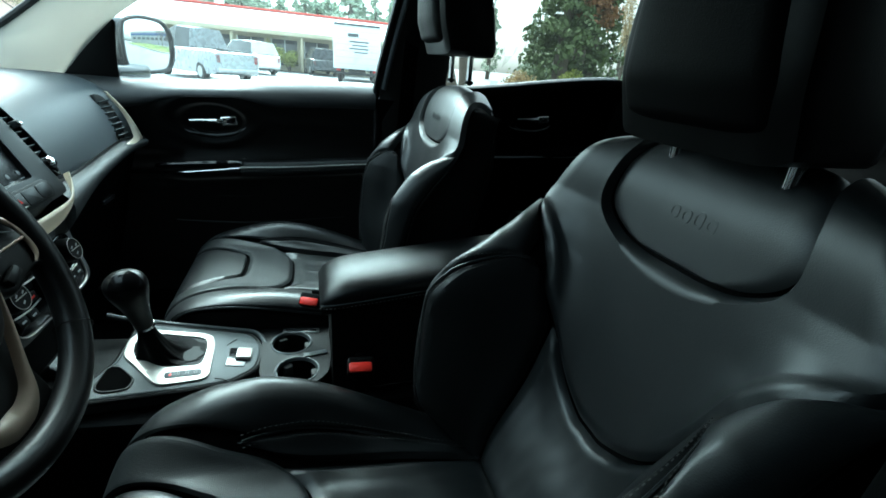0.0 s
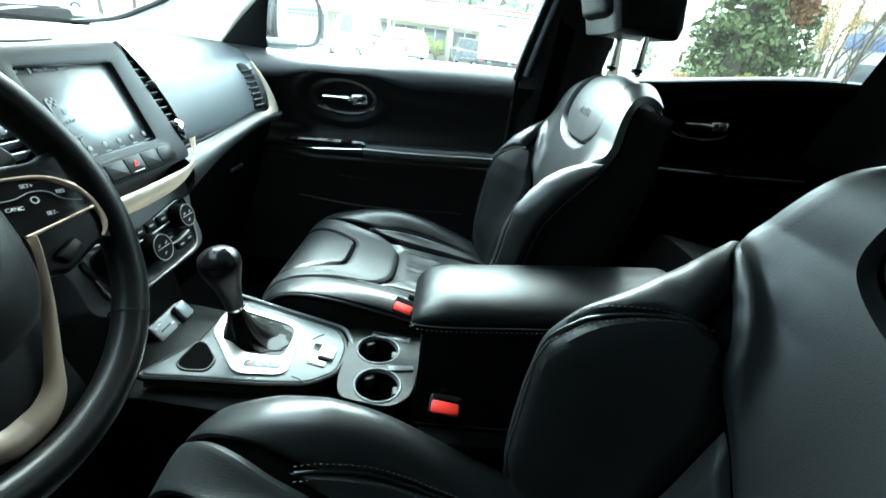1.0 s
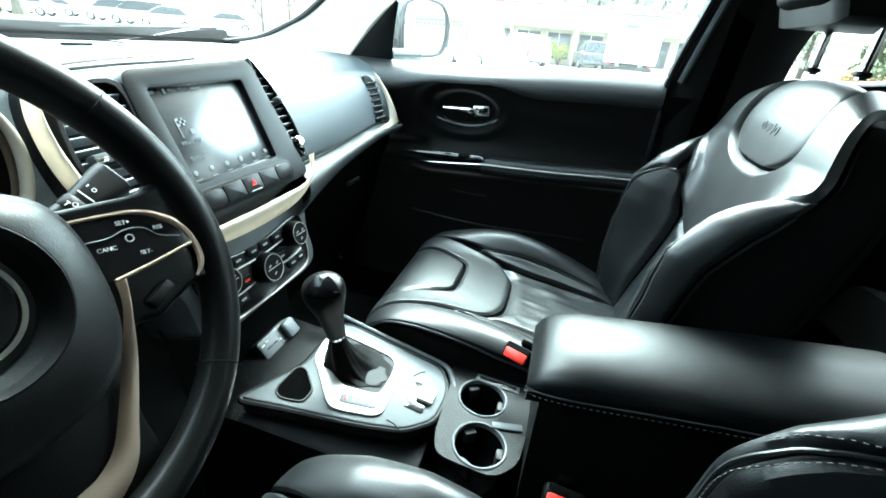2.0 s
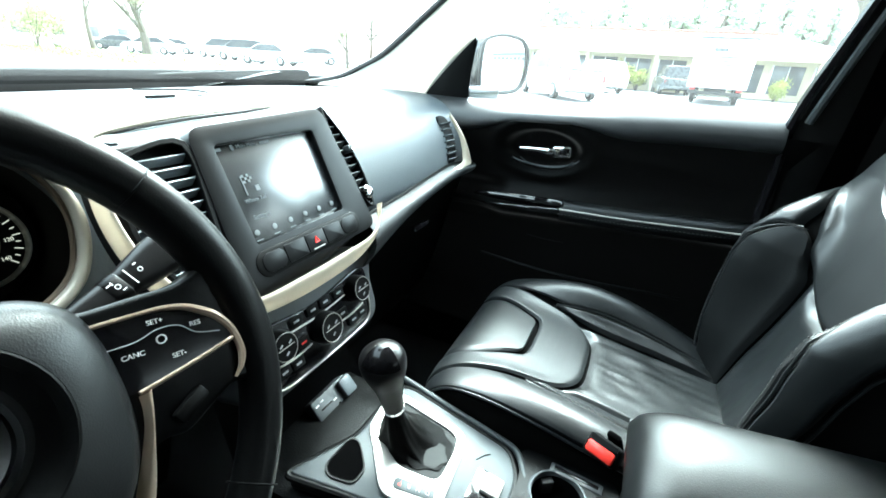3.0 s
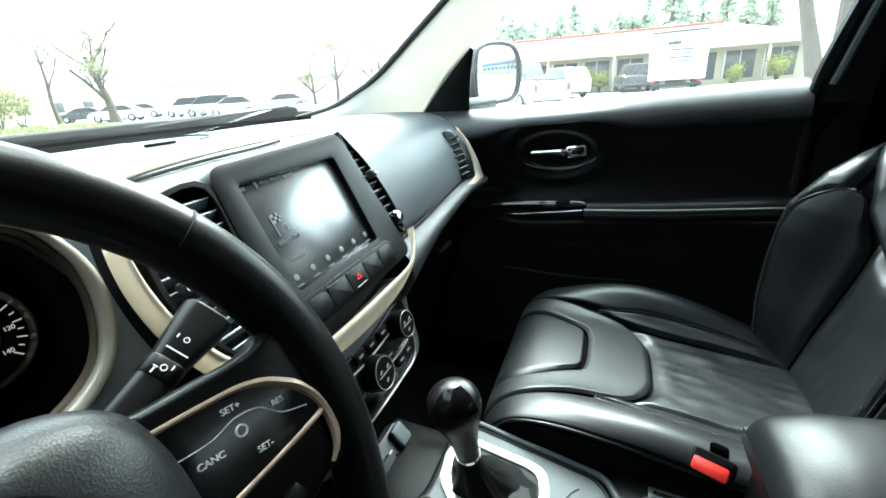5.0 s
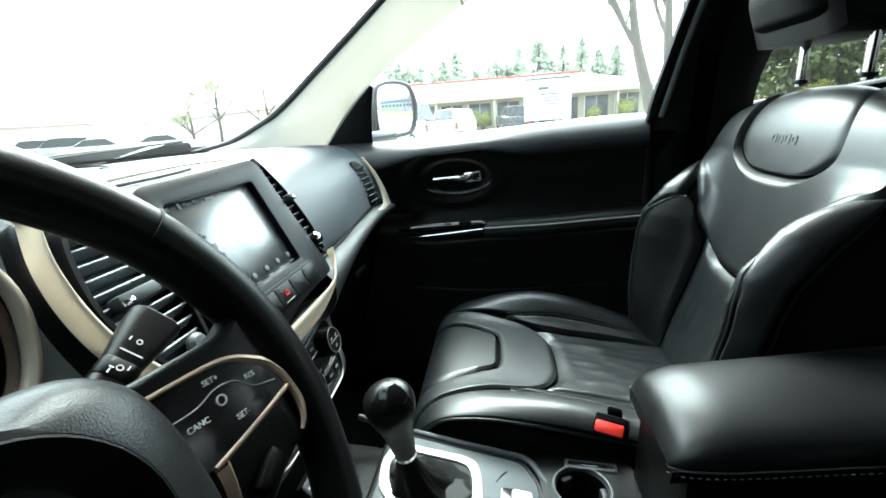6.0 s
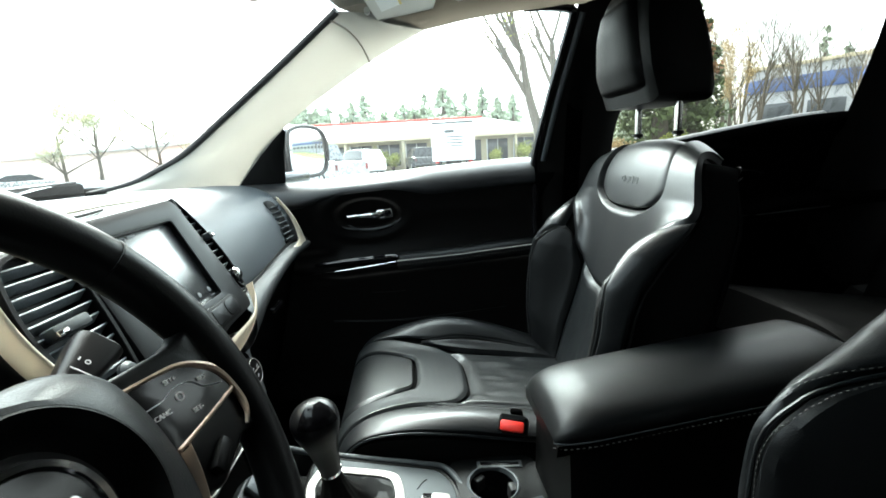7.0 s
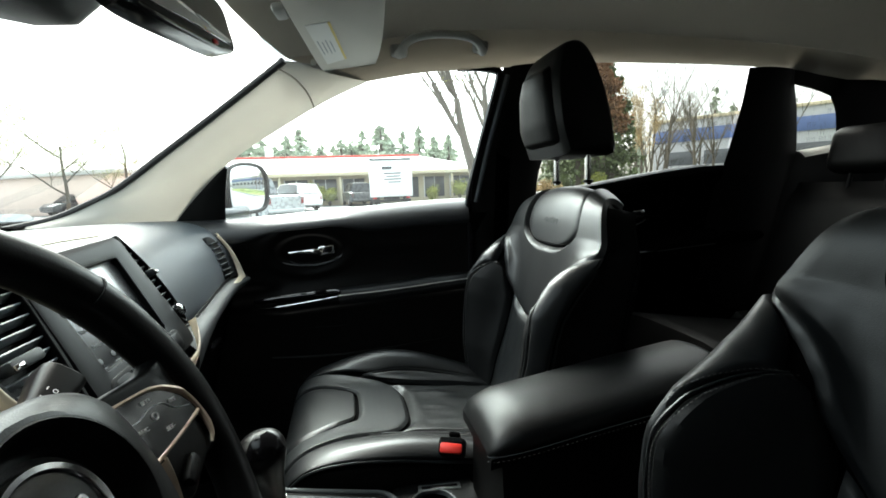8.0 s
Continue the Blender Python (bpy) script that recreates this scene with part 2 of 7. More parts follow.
def rbox(sx, sy, sz, bevel=0.004, m=None, seg=2, bm=None):
    """A box with rounded edges, centred, then placed by m."""
    own = bmesh.new()
    bmesh.ops.create_cube(own, size=1, matrix=Matrix.Diagonal((sx, sy, sz, 1)))
    if bevel:
        bmesh.ops.bevel(own, geom=own.edges[:], offset=min(bevel, 0.45 * min(sx, sy, sz)), segments=seg, affect="EDGES", profile=0.5)
    if m:
        own.transform(m)
    if bm is None:
        return own
    return merged(bm, own)


def merged(bm, own):
    me = bpy.data.meshes.new("tmp")
    own.to_mesh(me)
    own.free()
    bm.from_mesh(me)
    bpy.data.meshes.remove(me)
    return bm


def slab(outline, depth, m=None, bevel=0.002, bm=None, seg=2):
    """A flat outline (x, y) extruded downwards from z = 0 by depth, its edges rounded."""
    own = bmesh.new()
    top = [own.verts.new((x, y, 0)) for x, y in outline]
    f = own.faces.new(top)
    ext = bmesh.ops.extrude_face_region(own, geom=[f])
    bmesh.ops.translate(own, verts=[v for v in ext["geom"] if isinstance(v, bmesh.types.BMVert)], vec=(0, 0, -depth))
    bmesh.ops.recalc_face_normals(own, faces=own.faces[:])
    if bevel:
        rim = [e for e in own.edges if all(abs(v.co.z) < 1e-6 for v in e.verts)]
        bmesh.ops.bevel(own, geom=rim, offset=bevel, segments=seg, affect="EDGES", profile=0.5, clamp_overlap=True)
    if m:
        own.transform(m)
    return own if bm is None else merged(bm, own)


def frame_ring(outer, inner, depth, m=None, bm=None):
    """A flat frame between two outlines of as many points, extruded down by depth."""
    own = bmesh.new()
    n = len(outer)
    rows = [[own.verts.new((x, y, z)) for x, y in line] for line, z in ((outer, -depth), (outer, -0.001), ([(mix(o[0], i[0], .15), mix(o[1], i[1], .15)) for o, i in zip(outer, inner)], 0), ([(mix(o[0], i[0], .85), mix(o[1], i[1], .85)) for o, i in zip(outer, inner)], 0), (inner, -0.001), (inner, -depth))]
    for a, b in zip(rows, rows[1:] + rows[:1]):
        for s in range(n):
            own.faces.new((a[s], a[(s + 1) % n], b[(s + 1) % n], b[s]))
    if m:
        own.transform(m)
    return own if bm is None else merged(bm, own)


def lathe(profile, n=32, m=None, bm=None, ring=False):
    """A turned shape round z; ring joins the profile to itself instead of capping its ends."""
    own = bmesh.new()
    rows = [[own.verts.new((r * math.cos(2 * math.pi * s / n), r * math.sin(2 * math.pi * s / n), z)) for s in range(n)] for r, z in profile]
    for a, b in zip(rows, rows[1:] + (rows[:1] if ring else [])):
        for s in range(n):
            own.faces.new((a[s], a[(s + 1) % n], b[(s + 1) % n], b[s]))
    if not ring:
        own.faces.new(rows[0][::-1])
        own.faces.new(rows[-1])
    if m:
        own.transform(m)
    return own if bm is None else merged(bm, own)


def round_rect(w, h, r, n=5):
    out = []
    for cx, cy, a0 in ((w / 2 - r, h / 2 - r, 0), (-w / 2 + r, h / 2 - r, 90), (-w / 2 + r, -h / 2 + r, 180), (w / 2 - r, -h / 2 + r, 270)):
        out += [(cx + r * math.cos(radians(a0 + 90 * i / n)), cy + r * math.sin(radians(a0 + 90 * i / n))) for i in range(n + 1)]
    return out


def outline(points, n=40):
    """A closed smooth outline through (x, y) points."""
    return [(q.x, q.y) for q in spline([(x, y, 0) for x, y in points], n, True)]


def soft_corners(points, r, n=5):
    """A closed outline with straight sides and corners rounded by about r."""
    out, k = [], len(points)
    for i, c in enumerate(points):
        c, a, b = Vector(c), Vector(points[i - 1]), Vector(points[(i + 1) % k])
        p = c + (a - c).normalized() * min(r, 0.45 * (a - c).length)
        q = c + (b - c).normalized() * min(r, 0.45 * (b - c).length)
        for j in range(n + 1):
            f = j / n
            w = p * (1 - f) ** 2 + c * 2 * f * (1 - f) + q * f * f
            out.append((w.x, w.y))
    return out


def facing(origin, right, up):
    """A pose whose x runs along right, y along up and z towards the viewer."""
    x = Vector(right).normalized()
    z = x.cross(Vector(up)).normalized()
    y = z.cross(x)
    return Matrix(((x.x, y.x, z.x, origin[0]), (x.y, y.y, z.y, origin[1]), (x.z, y.z, z.z, origin[2]), (0, 0, 0, 1)))


def words(text, size, m, mat, parent, name="lettering", depth=0.0004):
    cu = bpy.data.curves.new(name, "FONT")
    cu.body, cu.size, cu.extrude, cu.align_x, cu.align_y = text, size, depth, "CENTER", "CENTER"
    tmp = bpy.data.objects.new(name, cu)
    me = bpy.data.meshes.new_from_object(tmp)
    bpy.data.objects.remove(tmp)
    me.materials.clear()
    me.materials.append(mat)
    me.transform(m)
    ob = new(name, me)
    ob.parent = parent
    return ob


def stitches(points, size, mat, parent, name="stitching", every=2.2):
    """A row of thread stitches along a curve."""
    p = [Vector(q) for q in points]
    bm = bmesh.new()
    left, length = 0.0, size * every
    for a, b in zip(p, p[1:]):
        d = (b - a).length
        while left < d:
            c = a.lerp(b, left / d)
            way = (b - a).normalized()
            rbox(size, size * 0.32, size * 0.3, 0, Matrix.Translation(c) @ way.to_track_quat("X", "Z").to_matrix().to_4x4(), bm=bm)
            left += length
        left -= d
    return part(name, bm, mat, parent)

def even(points, n=81):
    """Points at equal steps of length along a smooth curve."""
    fine = spline(points, 400)
    acc = [0.0]
    for a, b in zip(fine, fine[1:]):
        acc.append(acc[-1] + (b - a).length)
    out, j = [], 0
    for i in range(n):
        want = acc[-1] * i / (n - 1)
        while j < len(acc) - 2 and acc[j + 1] < want:
            j += 1
        out.append(fine[j].lerp(fine[j + 1], (want - acc[j]) / max(1e-9, acc[j + 1] - acc[j])))
    return out


def pick(table, f):
    f = min(1, max(0, f)) * (len(table) - 1)
    i = min(int(f), len(table) - 2)
    return table[i].lerp(table[i + 1], f - i)


# ---- the cabin: floor, roof, pillars, doors, windows ----
def mirrored(points):
    return [Vector((-q[0], q[1], q[2])) for q in points]


def sill_z(y):
    """Height of the window sill, which rises towards the rear."""
    return 1.098 + 0.028 * smooth(0.5, -0.2, y) + 0.085 * smooth(-0.3, -1.2, y)


# floor: tunnel in the middle, footwell falling towards the bulkhead
def floor_at(u, v):
    x, y = mix(-0.76, 0.76, u), mix(-2.3, 1.05, v)
    z = 0.34 + 0.10 * (1 - smooth(0.06, 0.16, abs(x))) + 0.10 * smooth(-0.55, -0.75, y)
    z += 0.55 * smooth(0.75, 1.05, y)
    return (x, y, z + 0.004 * noise.noise((x * 9, y * 9, 0)))


floor = part("floor", sheet(floor_at, 60, 90, 0.02), CARPET)
tagged(floor, "black carpeted car floor with a raised middle tunnel", "floor", kind="structure")

# headliner
ROOF_EDGE = [(0.568, 0.30, 1.513), (0.562, 0.15, 1.535), (0.552, 0.0, 1.572), (0.545, -0.3, 1.598), (0.545, -0.8, 1.602), (0.545, -1.4, 1.58), (0.54, -2.1, 1.50)]
edge = spline(ROOF_EDGE, 61)


def roof_at(u, v):
    e = edge[round(v * 60)]
    s = 2 * u - 1
    y = e.y + (0.085 * (1 - s * s)) * (1 - v) ** 3
    return (e.x * s, y, e.z + 0.05 * (1 - s * s) * smooth(0, 0.12, v + 0.03))


headliner = part("ceiling", sheet(roof_at, 40, 60, 0.012), HEADLINER)
tagged(headliner, "light grey woven fabric headliner under the roof", "headliner", kind="structure")

# closing roof skin outside, so no light leaks
skin = sheet(lambda u, v: Vector(roof_at(u, v)) + Vector(((2 * u - 1) * 0.10, 0.02 * (1 - v), 0.055 - 0.05 * abs(2 * u - 1) ** 3)), 30, 60, 0.01)
tagged(part("roof_panel", skin, BONNET_PAINT), "pale silver painted steel roof panel of the car", "car roof", kind="structure")


# pillars and rails (right, then mirrored left)
WIND_EDGE = [(0.625, 0.985, 1.114), (0.672, 0.905, 1.134), (0.688, 0.835, 1.166), (0.687, 0.755, 1.207), (0.660, 0.622, 1.296), (0.620, 0.458, 1.405), (0.585, 0.345, 1.480), (0.566, 0.303, 1.505)]
DOOR_EDGE = [(0.715, 0.640, 1.105), (0.705, 0.555, 1.205), (0.682, 0.462, 1.282), (0.655, 0.345, 1.350), (0.632, 0.225, 1.415), (0.612, 0.10, 1.470)]
TOP_EDGE = [(0.612, 0.10, 1.470), (0.603, -0.06, 1.495), (0.598, -0.286, 1.512), (0.597, -0.5, 1.530), (0.597, -0.8, 1.537), (0.597, -1.15, 1.536), (0.595, -1.4, 1.520), (0.59, -1.62, 1.495), (0.585, -2.1, 1.45)]


def pillar_and_rail(flip, side):
    fx = mirrored if flip else (lambda p: p)
    inward = (1, 0, 0) if flip else (-1, 0, 0)
    a = part("trim_a_pillar_" + side, strip(fx(WIND_EDGE), fx(DOOR_EDGE), 0.022, 40, 10, 0.006, Vector(inward) * 0.8 + Vector((0, -0.5, 0.2)), 2.2), PILLAR)
    tagged(a, "pale grey plastic trim on the windscreen pillar", "pillar trim", kind="structure")
    joint = fx([(0.574, 0.326, 1.490), (0.576, 0.286, 1.466), (0.595, 0.259, 1.437), (0.634, 0.244, 1.404)])
    tagged(part("trim_pillar_joint_" + side, tube(spline(joint, 20), 0.0022, 6), HEADLINER), "fine grey joint across the windscreen pillar trim", "trim", kind="structure")
    rim = spline(fx(ROOF_EDGE), 41)
    top = spline(fx(TOP_EDGE), 41)
    rail = sheet(lambda u, v: rim[round(u * 40)].lerp(top[round(u * 40)], v) + Vector(inward) * 0.012 * math.sin(math.pi * v) - Vector((0, 0, 0.01 * math.sin(math.pi * v))), 40, 8, 0.006)
    tagged(part("trim_roof_rail_" + side, rail, HEADLINER), "light grey fabric covered roof rail above the doors", "roof rail", kind="structure")


pillar_and_rail(False, "right")
pillar_and_rail(True, "left")

# black seal between the windscreen and the pillar
for flip, side in ((False, "right"), (True, "left")):
    line = [Vector(q) + Vector((0.001, 0.004, 0.001)) for q in WIND_EDGE]
    seal = part("trim_seal_" + side, tube(spline(mirrored(line) if flip else line, 40), 0.0090, 8), RUBBER)
    tagged(seal, "black rubber edge beside the windscreen", "seal", kind="structure")


# B pillar: black, with a door-frame edge in front of it that carries a painted reflection
B_FRONT = [(0.70, -0.215, 0.45), (0.715, -0.222, 0.9), (0.716, -0.215, 1.13), (0.680, -0.242, 1.28), (0.640, -0.268, 1.41), (0.606, -0.29, 1.515)]
B_BACK = [(0.70, -0.43, 0.45), (0.715, -0.44, 0.9), (0.712, -0.44, 1.16), (0.680, -0.455, 1.28), (0.640, -0.48, 1.41), (0.606, -0.515, 1.53)]
C_FRONT = [(0.70, -1.10, 0.38), (0.71, -1.10, 0.9), (0.705, -1.13, 1.1), (0.692, -1.165, 1.227), (0.640, -1.165, 1.40), (0.605, -1.155, 1.535)]
C_BACK = [(0.70, -1.56, 0.38), (0.70, -1.51, 0.9), (0.69, -1.495, 1.1), (0.676, -1.472, 1.262), (0.648, -1.425, 1.39), (0.618, -1.367, 1.487), (0.600, -1.345, 1.525)]
D_FRONT = [(0.69, -1.72, 0.9), (0.68, -1.685, 1.2), (0.672, -1.655, 1.286), (0.650, -1.605, 1.40), (0.636, -1.555, 1.455), (0.602, -1.50, 1.51)]
D_BACK = [(0.60, -2.3, 0.9), (0.60, -2.3, 1.2), (0.60, -2.25, 1.315), (0.59, -2.2, 1.40), (0.585, -2.1, 1.47)]
for flip, side in ((False, "right"), (True, "left")):
    fx = mirrored if flip else (lambda p: p)
    for tag, fr, bk in (("b", B_FRONT, B_BACK), ("c", C_FRONT, C_BACK), ("d", D_FRONT, D_BACK)):
        ob = part(f"trim_{tag}_pillar_{side}", strip(fx(fr), fx(bk), 0.03, 30, 8, 0.015, (1, 0, 0) if flip else (-1, 0, 0), 2.5), DASH_DARK)
        tagged(ob, "black plastic trim on the body pillar", "pillar trim", kind="structure")
    # fill between the quarter window's sill and the load floor
    low = part("trim_load_side_" + side, strip(fx([(0.676, -1.45, 1.260), (0.671, -1.67, 1.286), (0.60, -2.25, 1.32)]), fx([(0.70, -1.2, 0.42), (0.70, -1.7, 0.42), (0.62, -2.3, 0.42)]), 0.02, 16, 12, 0.01, (1, 0, 0) if flip else (-1, 0, 0)), DASH_DARK)
    tagged(low, "dark plastic side lining of the load space", "side trim", kind="structure")
    over = part("trim_quarter_top_" + side, strip(fx([(0.615, -1.30, 1.497), (0.618, -1.38, 1.485), (0.630, -1.48, 1.472), (0.638, -1.58, 1.448)]), fx([(0.575, -1.30, 1.575), (0.575, -1.38, 1.572), (0.575, -1.48, 1.565), (0.575, -1.60, 1.555)]), 0.010, 20, 6, 0.008, (1, 0, 0) if flip else (-1, 0, 0)), DASH_DARK)
    tagged(over, "dark plastic trim over the small quarter window", "side trim", kind="structure")
    # Ledge takes the pale pillar colour to stand in for window light.
    ledge = part("trim_quarter_sill_" + side, strip(fx([(0.674, -1.455, 1.264), (0.673, -1.56, 1.276), (0.669, -1.665, 1.290)]), fx([(0.630, -1.455, 1.240), (0.628, -1.56, 1.254), (0.622, -1.69, 1.272)]), 0.008, 20, 6, 0.006, (0, 0, 1)), PILLAR)
    tagged(ledge, "ledge under the small quarter window, coloured pale grey to look lit", "window sill", kind="structure")

# bright rubber edge that follows the front window's rear and upper side
run = [(0.712, -0.206, 0.75), (0.712, -0.206, 1.0), (0.710, -0.204, 1.13), (0.674, -0.232, 1.28), (0.634, -0.260, 1.41), (0.606, -0.276, 1.492), (0.603, -0.262, 1.505), (0.604, -0.22, 1.508), (0.606, -0.15, 1.504)]
frame_seal = part("trim_door_seal", tube(spline(run, 60), [0.011 - 0.0075 * smooth(46, 59, i) for i in range(60)], 8), GLOSS_BLACK)
tagged(frame_seal, "smooth black door frame seal round the front side window", "seal", kind="structure")
# Grey strip above the sill stands in for a reflection along the frame.
edge_line = part("trim_frame_reflection", tube(spline([Vector(q) + Vector((-0.012, -0.022, 0)) for q in run[2:6]], 40), 0.008, 8), PANEL_GREY)
tagged(edge_line, "grey strip painting the reflection on the front door frame's edge", "door frame", kind="structure")


# passenger door: armrest, bowl with pull lever, sill roll
DOOR_PROFILE = ((1.145, 0.752), (1.140, 0.728), (1.128, 0.706), (1.10, 0.694), (1.06, 0.700), (1.00, 0.716), (0.94, 0.722), (0.905, 0.712), (0.884, 0.690), (0.874, 0.662), (0.862, 0.652), (0.848, 0.660), (0.82, 0.690), (0.72, 0.700), (0.62, 0.690), (0.56, 0.672), (0.48, 0.672), (0.38, 0.70))
DOOR_TABLE = spline([(a, b, 0) for a, b in DOOR_PROFILE], 240)
DOOR_Z, DOOR_X = [-q.x for q in DOOR_TABLE], [q.y for q in DOOR_TABLE]


def door_x(y, z, front=True):
    """Depth profile of the trim from the sill down to the map pocket."""
    s = sill_z(y)
    k = z - (s - 1.11)
    return float(np.interp(-k, DOOR_Z, DOOR_X))


def door_panel(y0, y1, bowl_y, bowl_z, front):
    def at(u, v):
        y = mix(y0, y1, u)
        z = mix(sill_z(y) + (-0.030 if front else 0.012), 0.40, v ** 1.1)
        x = door_x(y, z)
        if front:
            x -= 0.035 * smooth(0.30, 0.60, y) * smooth(0.6, 1.05, z)
        shelf = 1 - smooth(y0 + 0.05, y0 + 0.14, y) if not front else 1 - smooth(0.36, 0.46, y)
        x += (0.04 * (1 - shelf)) * (1 - smooth(0.02, 0.06, abs(z - 0.862)))
        d = ((y - bowl_y - 0.010) / 0.104) ** 2 + ((z - bowl_z - 0.006) / 0.054) ** 2
        x += 0.030 * (1 - smooth(0.55, 1.0, d))
        d2 = ((y - bowl_y - 0.010) / 0.132) ** 2 + ((z - bowl_z - 0.006) / 0.076) ** 2
        x -= 0.008 * math.exp(-((d2 - 0.9) / 0.30) ** 2)
        # soft crease that runs back from the bowl
        if front:
            x -= 0.006 * math.exp(-((z - (bowl_z + 0.012 - 0.10 * (bowl_y - y) ** 2)) / 0.02) ** 2) * smooth(bowl_y - 0.1, bowl_y - 0.16, y) * (1 - smooth(bowl_y - 0.34, bowl_y - 0.42, y))
        return (x, y, z)
    return sheet(at, 200, 180, 0.012)


door_1 = thing("door_1", "closed front passenger door with black trim and chrome pull lever", "car door", kind="structure")
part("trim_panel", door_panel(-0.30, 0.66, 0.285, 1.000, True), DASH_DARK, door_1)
door_2 = thing("door_2", "closed rear passenger door with plain black trim", "car door", kind="structure")
# Near-black cloth here puts the dim rear cabin into the trim's colour.
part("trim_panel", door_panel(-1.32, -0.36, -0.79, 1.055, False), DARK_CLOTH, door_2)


def pull_lever(parent, y, z, x, s=1.0):
    """Chrome inside handle: a slim blade, a round pivot boss and a dark backing ring."""
    ring = [(x + 0.001, y + 0.012 + 0.104 * math.cos(a), z + 0.006 + (0.056 if math.sin(a) > 0 else 0.044) * abs(math.sin(a)) ** 0.8 * math.copysign(1, math.sin(a))) for a in [2 * math.pi * i / 48 for i in range(48)]]
    part("bowl_lip", tube(ring, 0.0022, 8, True), LIT_DOOR_TOP, parent)
    low = [(x - 0.003, y + 0.075 * math.cos(a), z - 0.006 + 0.034 * math.sin(a)) for a in [math.pi * (1.1 + 0.75 * i / 20) for i in range(21)]]
    part("bowl_trim", tube(low, 0.0013, 6), PANEL_GREY, parent, "thin grey line under the pull lever")
    blade = spline([(x - 0.012, y + 0.068, z + 0.003), (x - 0.010, y + 0.03, z + 0.005), (x - 0.006, y - 0.012, z + 0.004), (x + 0.006, y - 0.045, z + 0.002)], 20)
    lever = part("lever", tube(blade, [0.0072 + 0.0065 * smooth(6, 13, i) for i in range(20)], 12, squash=0.8), CHROME, parent, "chrome pull lever")
    part("lever_head", rbox(0.048, 0.030, 0.014, 0.006, facing((x - 0.010, y - 0.040, z + 0.006), (0, -1, 0.10), (0, 0.10, 1)), 3), CHROME, lever)
    part("lock_knob", rbox(0.020, 0.014, 0.006, 0.003, facing((x - 0.0165, y - 0.044, z + 0.006), (0, -1, 0), (0, 0, 1))), GLOSS_BLACK, lever)


pull_lever(door_1, 0.285, 1.000, 0.718)
pull_lever(door_2, -0.79, 1.055, 0.722)

SILL_SECTION = even([(0.752, 0.016, 0), (0.735, 0.012, 0), (0.715, 0.0, 0), (0.698, -0.018, 0), (0.690, -0.038, 0), (0.690, -0.052, 0), (0.700, -0.062, 0)])


def sill_at(u, v):
    """Rolled top of the front door, tucked into the trim at its foot."""
    y, q = mix(0.64, -0.20, u), pick(SILL_SECTION, v)
    z = sill_z(y) + q.y * (1 - 0.45 * math.exp(-((y - 0.295) / 0.15) ** 4) * (q.y < 0))
    return (q.x - 0.035 * smooth(0.30, 0.60, y) * smooth(0.6, 1.05, z), y, z)


part("sill_roll", sheet(sill_at, 60, 24, 0.002), LIT_DOOR_TOP, door_1, "soft grey-black rounded top of the door")
rear_roll = [-0.43, -0.60, -0.80, -1.00, -1.12]
part("sill_roll", strip([(0.735, y, sill_z(y) + 0.020) for y in rear_roll], [(0.706, y, sill_z(y) - 0.020) for y in rear_roll], 0.012, 30, 10, 0.004, (-0.6, 0, 0.8), 2.0), LIT_DOOR_TOP, door_2, "soft rounded top of the rear door")
# armrest of the front door: chrome-lined switch plate, then a stitched leather pad
plate = outline([(0.452, 0.0), (0.40, 0.011), (0.30, 0.016), (0.222, 0.017), (0.220, 0.001), (0.30, -0.006), (0.40, -0.006)], 60)
part("switch_plate", slab([(-y, z) for y, z in plate], 0.01, facing((0.658, 0, 0.875), (0, -1, 0.005), (-0.55, 0, 0.84))), GLOSS_BLACK, door_1, "gloss black window switch plate")
part("plate_trim", tube(spline([(0.662, 0.455, 0.853), (0.653, 0.40, 0.857), (0.650, 0.30, 0.866), (0.650, 0.222, 0.874)], 30), 0.0021, 8), CHROME, door_1, "chrome edge line")
part("plate_trim", tube(spline([(0.670, 0.44, 0.863), (0.664, 0.38, 0.879), (0.662, 0.30, 0.887), (0.660, 0.25, 0.891)], 30), 0.0014, 6), CHROME, door_1, "thin chrome edge line")
part("window_switch", rbox(0.012, 0.034, 0.010, 0.003, pose(0.654, 0.268, 0.891)), GLOSS_BLACK, door_1)
part("window_switch", rbox(0.010, 0.020, 0.008, 0.003, pose(0.656, 0.315, 0.887)), GLOSS_BLACK, door_1)
pad_top = [(0.652, 0.217, 0.880), (0.650, 0.05, 0.886), (0.651, -0.10, 0.895), (0.655, -0.27, 0.903)]
arm_pad = part("armrest_pad", strip([Vector(q) + Vector((0.03, 0, 0.012)) for q in pad_top], [Vector(q) + Vector((0.004, 0, -0.036)) for q in pad_top], 0.016, 30, 10, 0.004, (-1, 0, 0.3), 2.6), LEATHER, door_1, "stitched black leather armrest")
line = spline([Vector(q) + Vector((-0.013, 0, -0.002)) for q in pad_top], 60)
part("piping", tube(line, 0.0020, 6), SILVER, arm_pad, "bright silver piping")
stitches([q + Vector((-0.001, 0, -0.012)) for q in line], 0.004, THREAD, arm_pad)
pad_rear = [(0.660, -0.50, 0.925), (0.656, -0.75, 0.93), (0.658, -0.95, 0.936), (0.668, -1.12, 0.942)]
part("armrest_edge", tube(spline(pad_rear, 30), 0.004, 6), PANEL_GREY, door_2, "thin grey armrest edge")
part("pocket_edge", tube(spline([(0.672, 0.42, 0.70), (0.664, 0.2, 0.69), (0.668, -0.1, 0.70)], 24), 0.004, 6), HARD_BLACK, door_1)
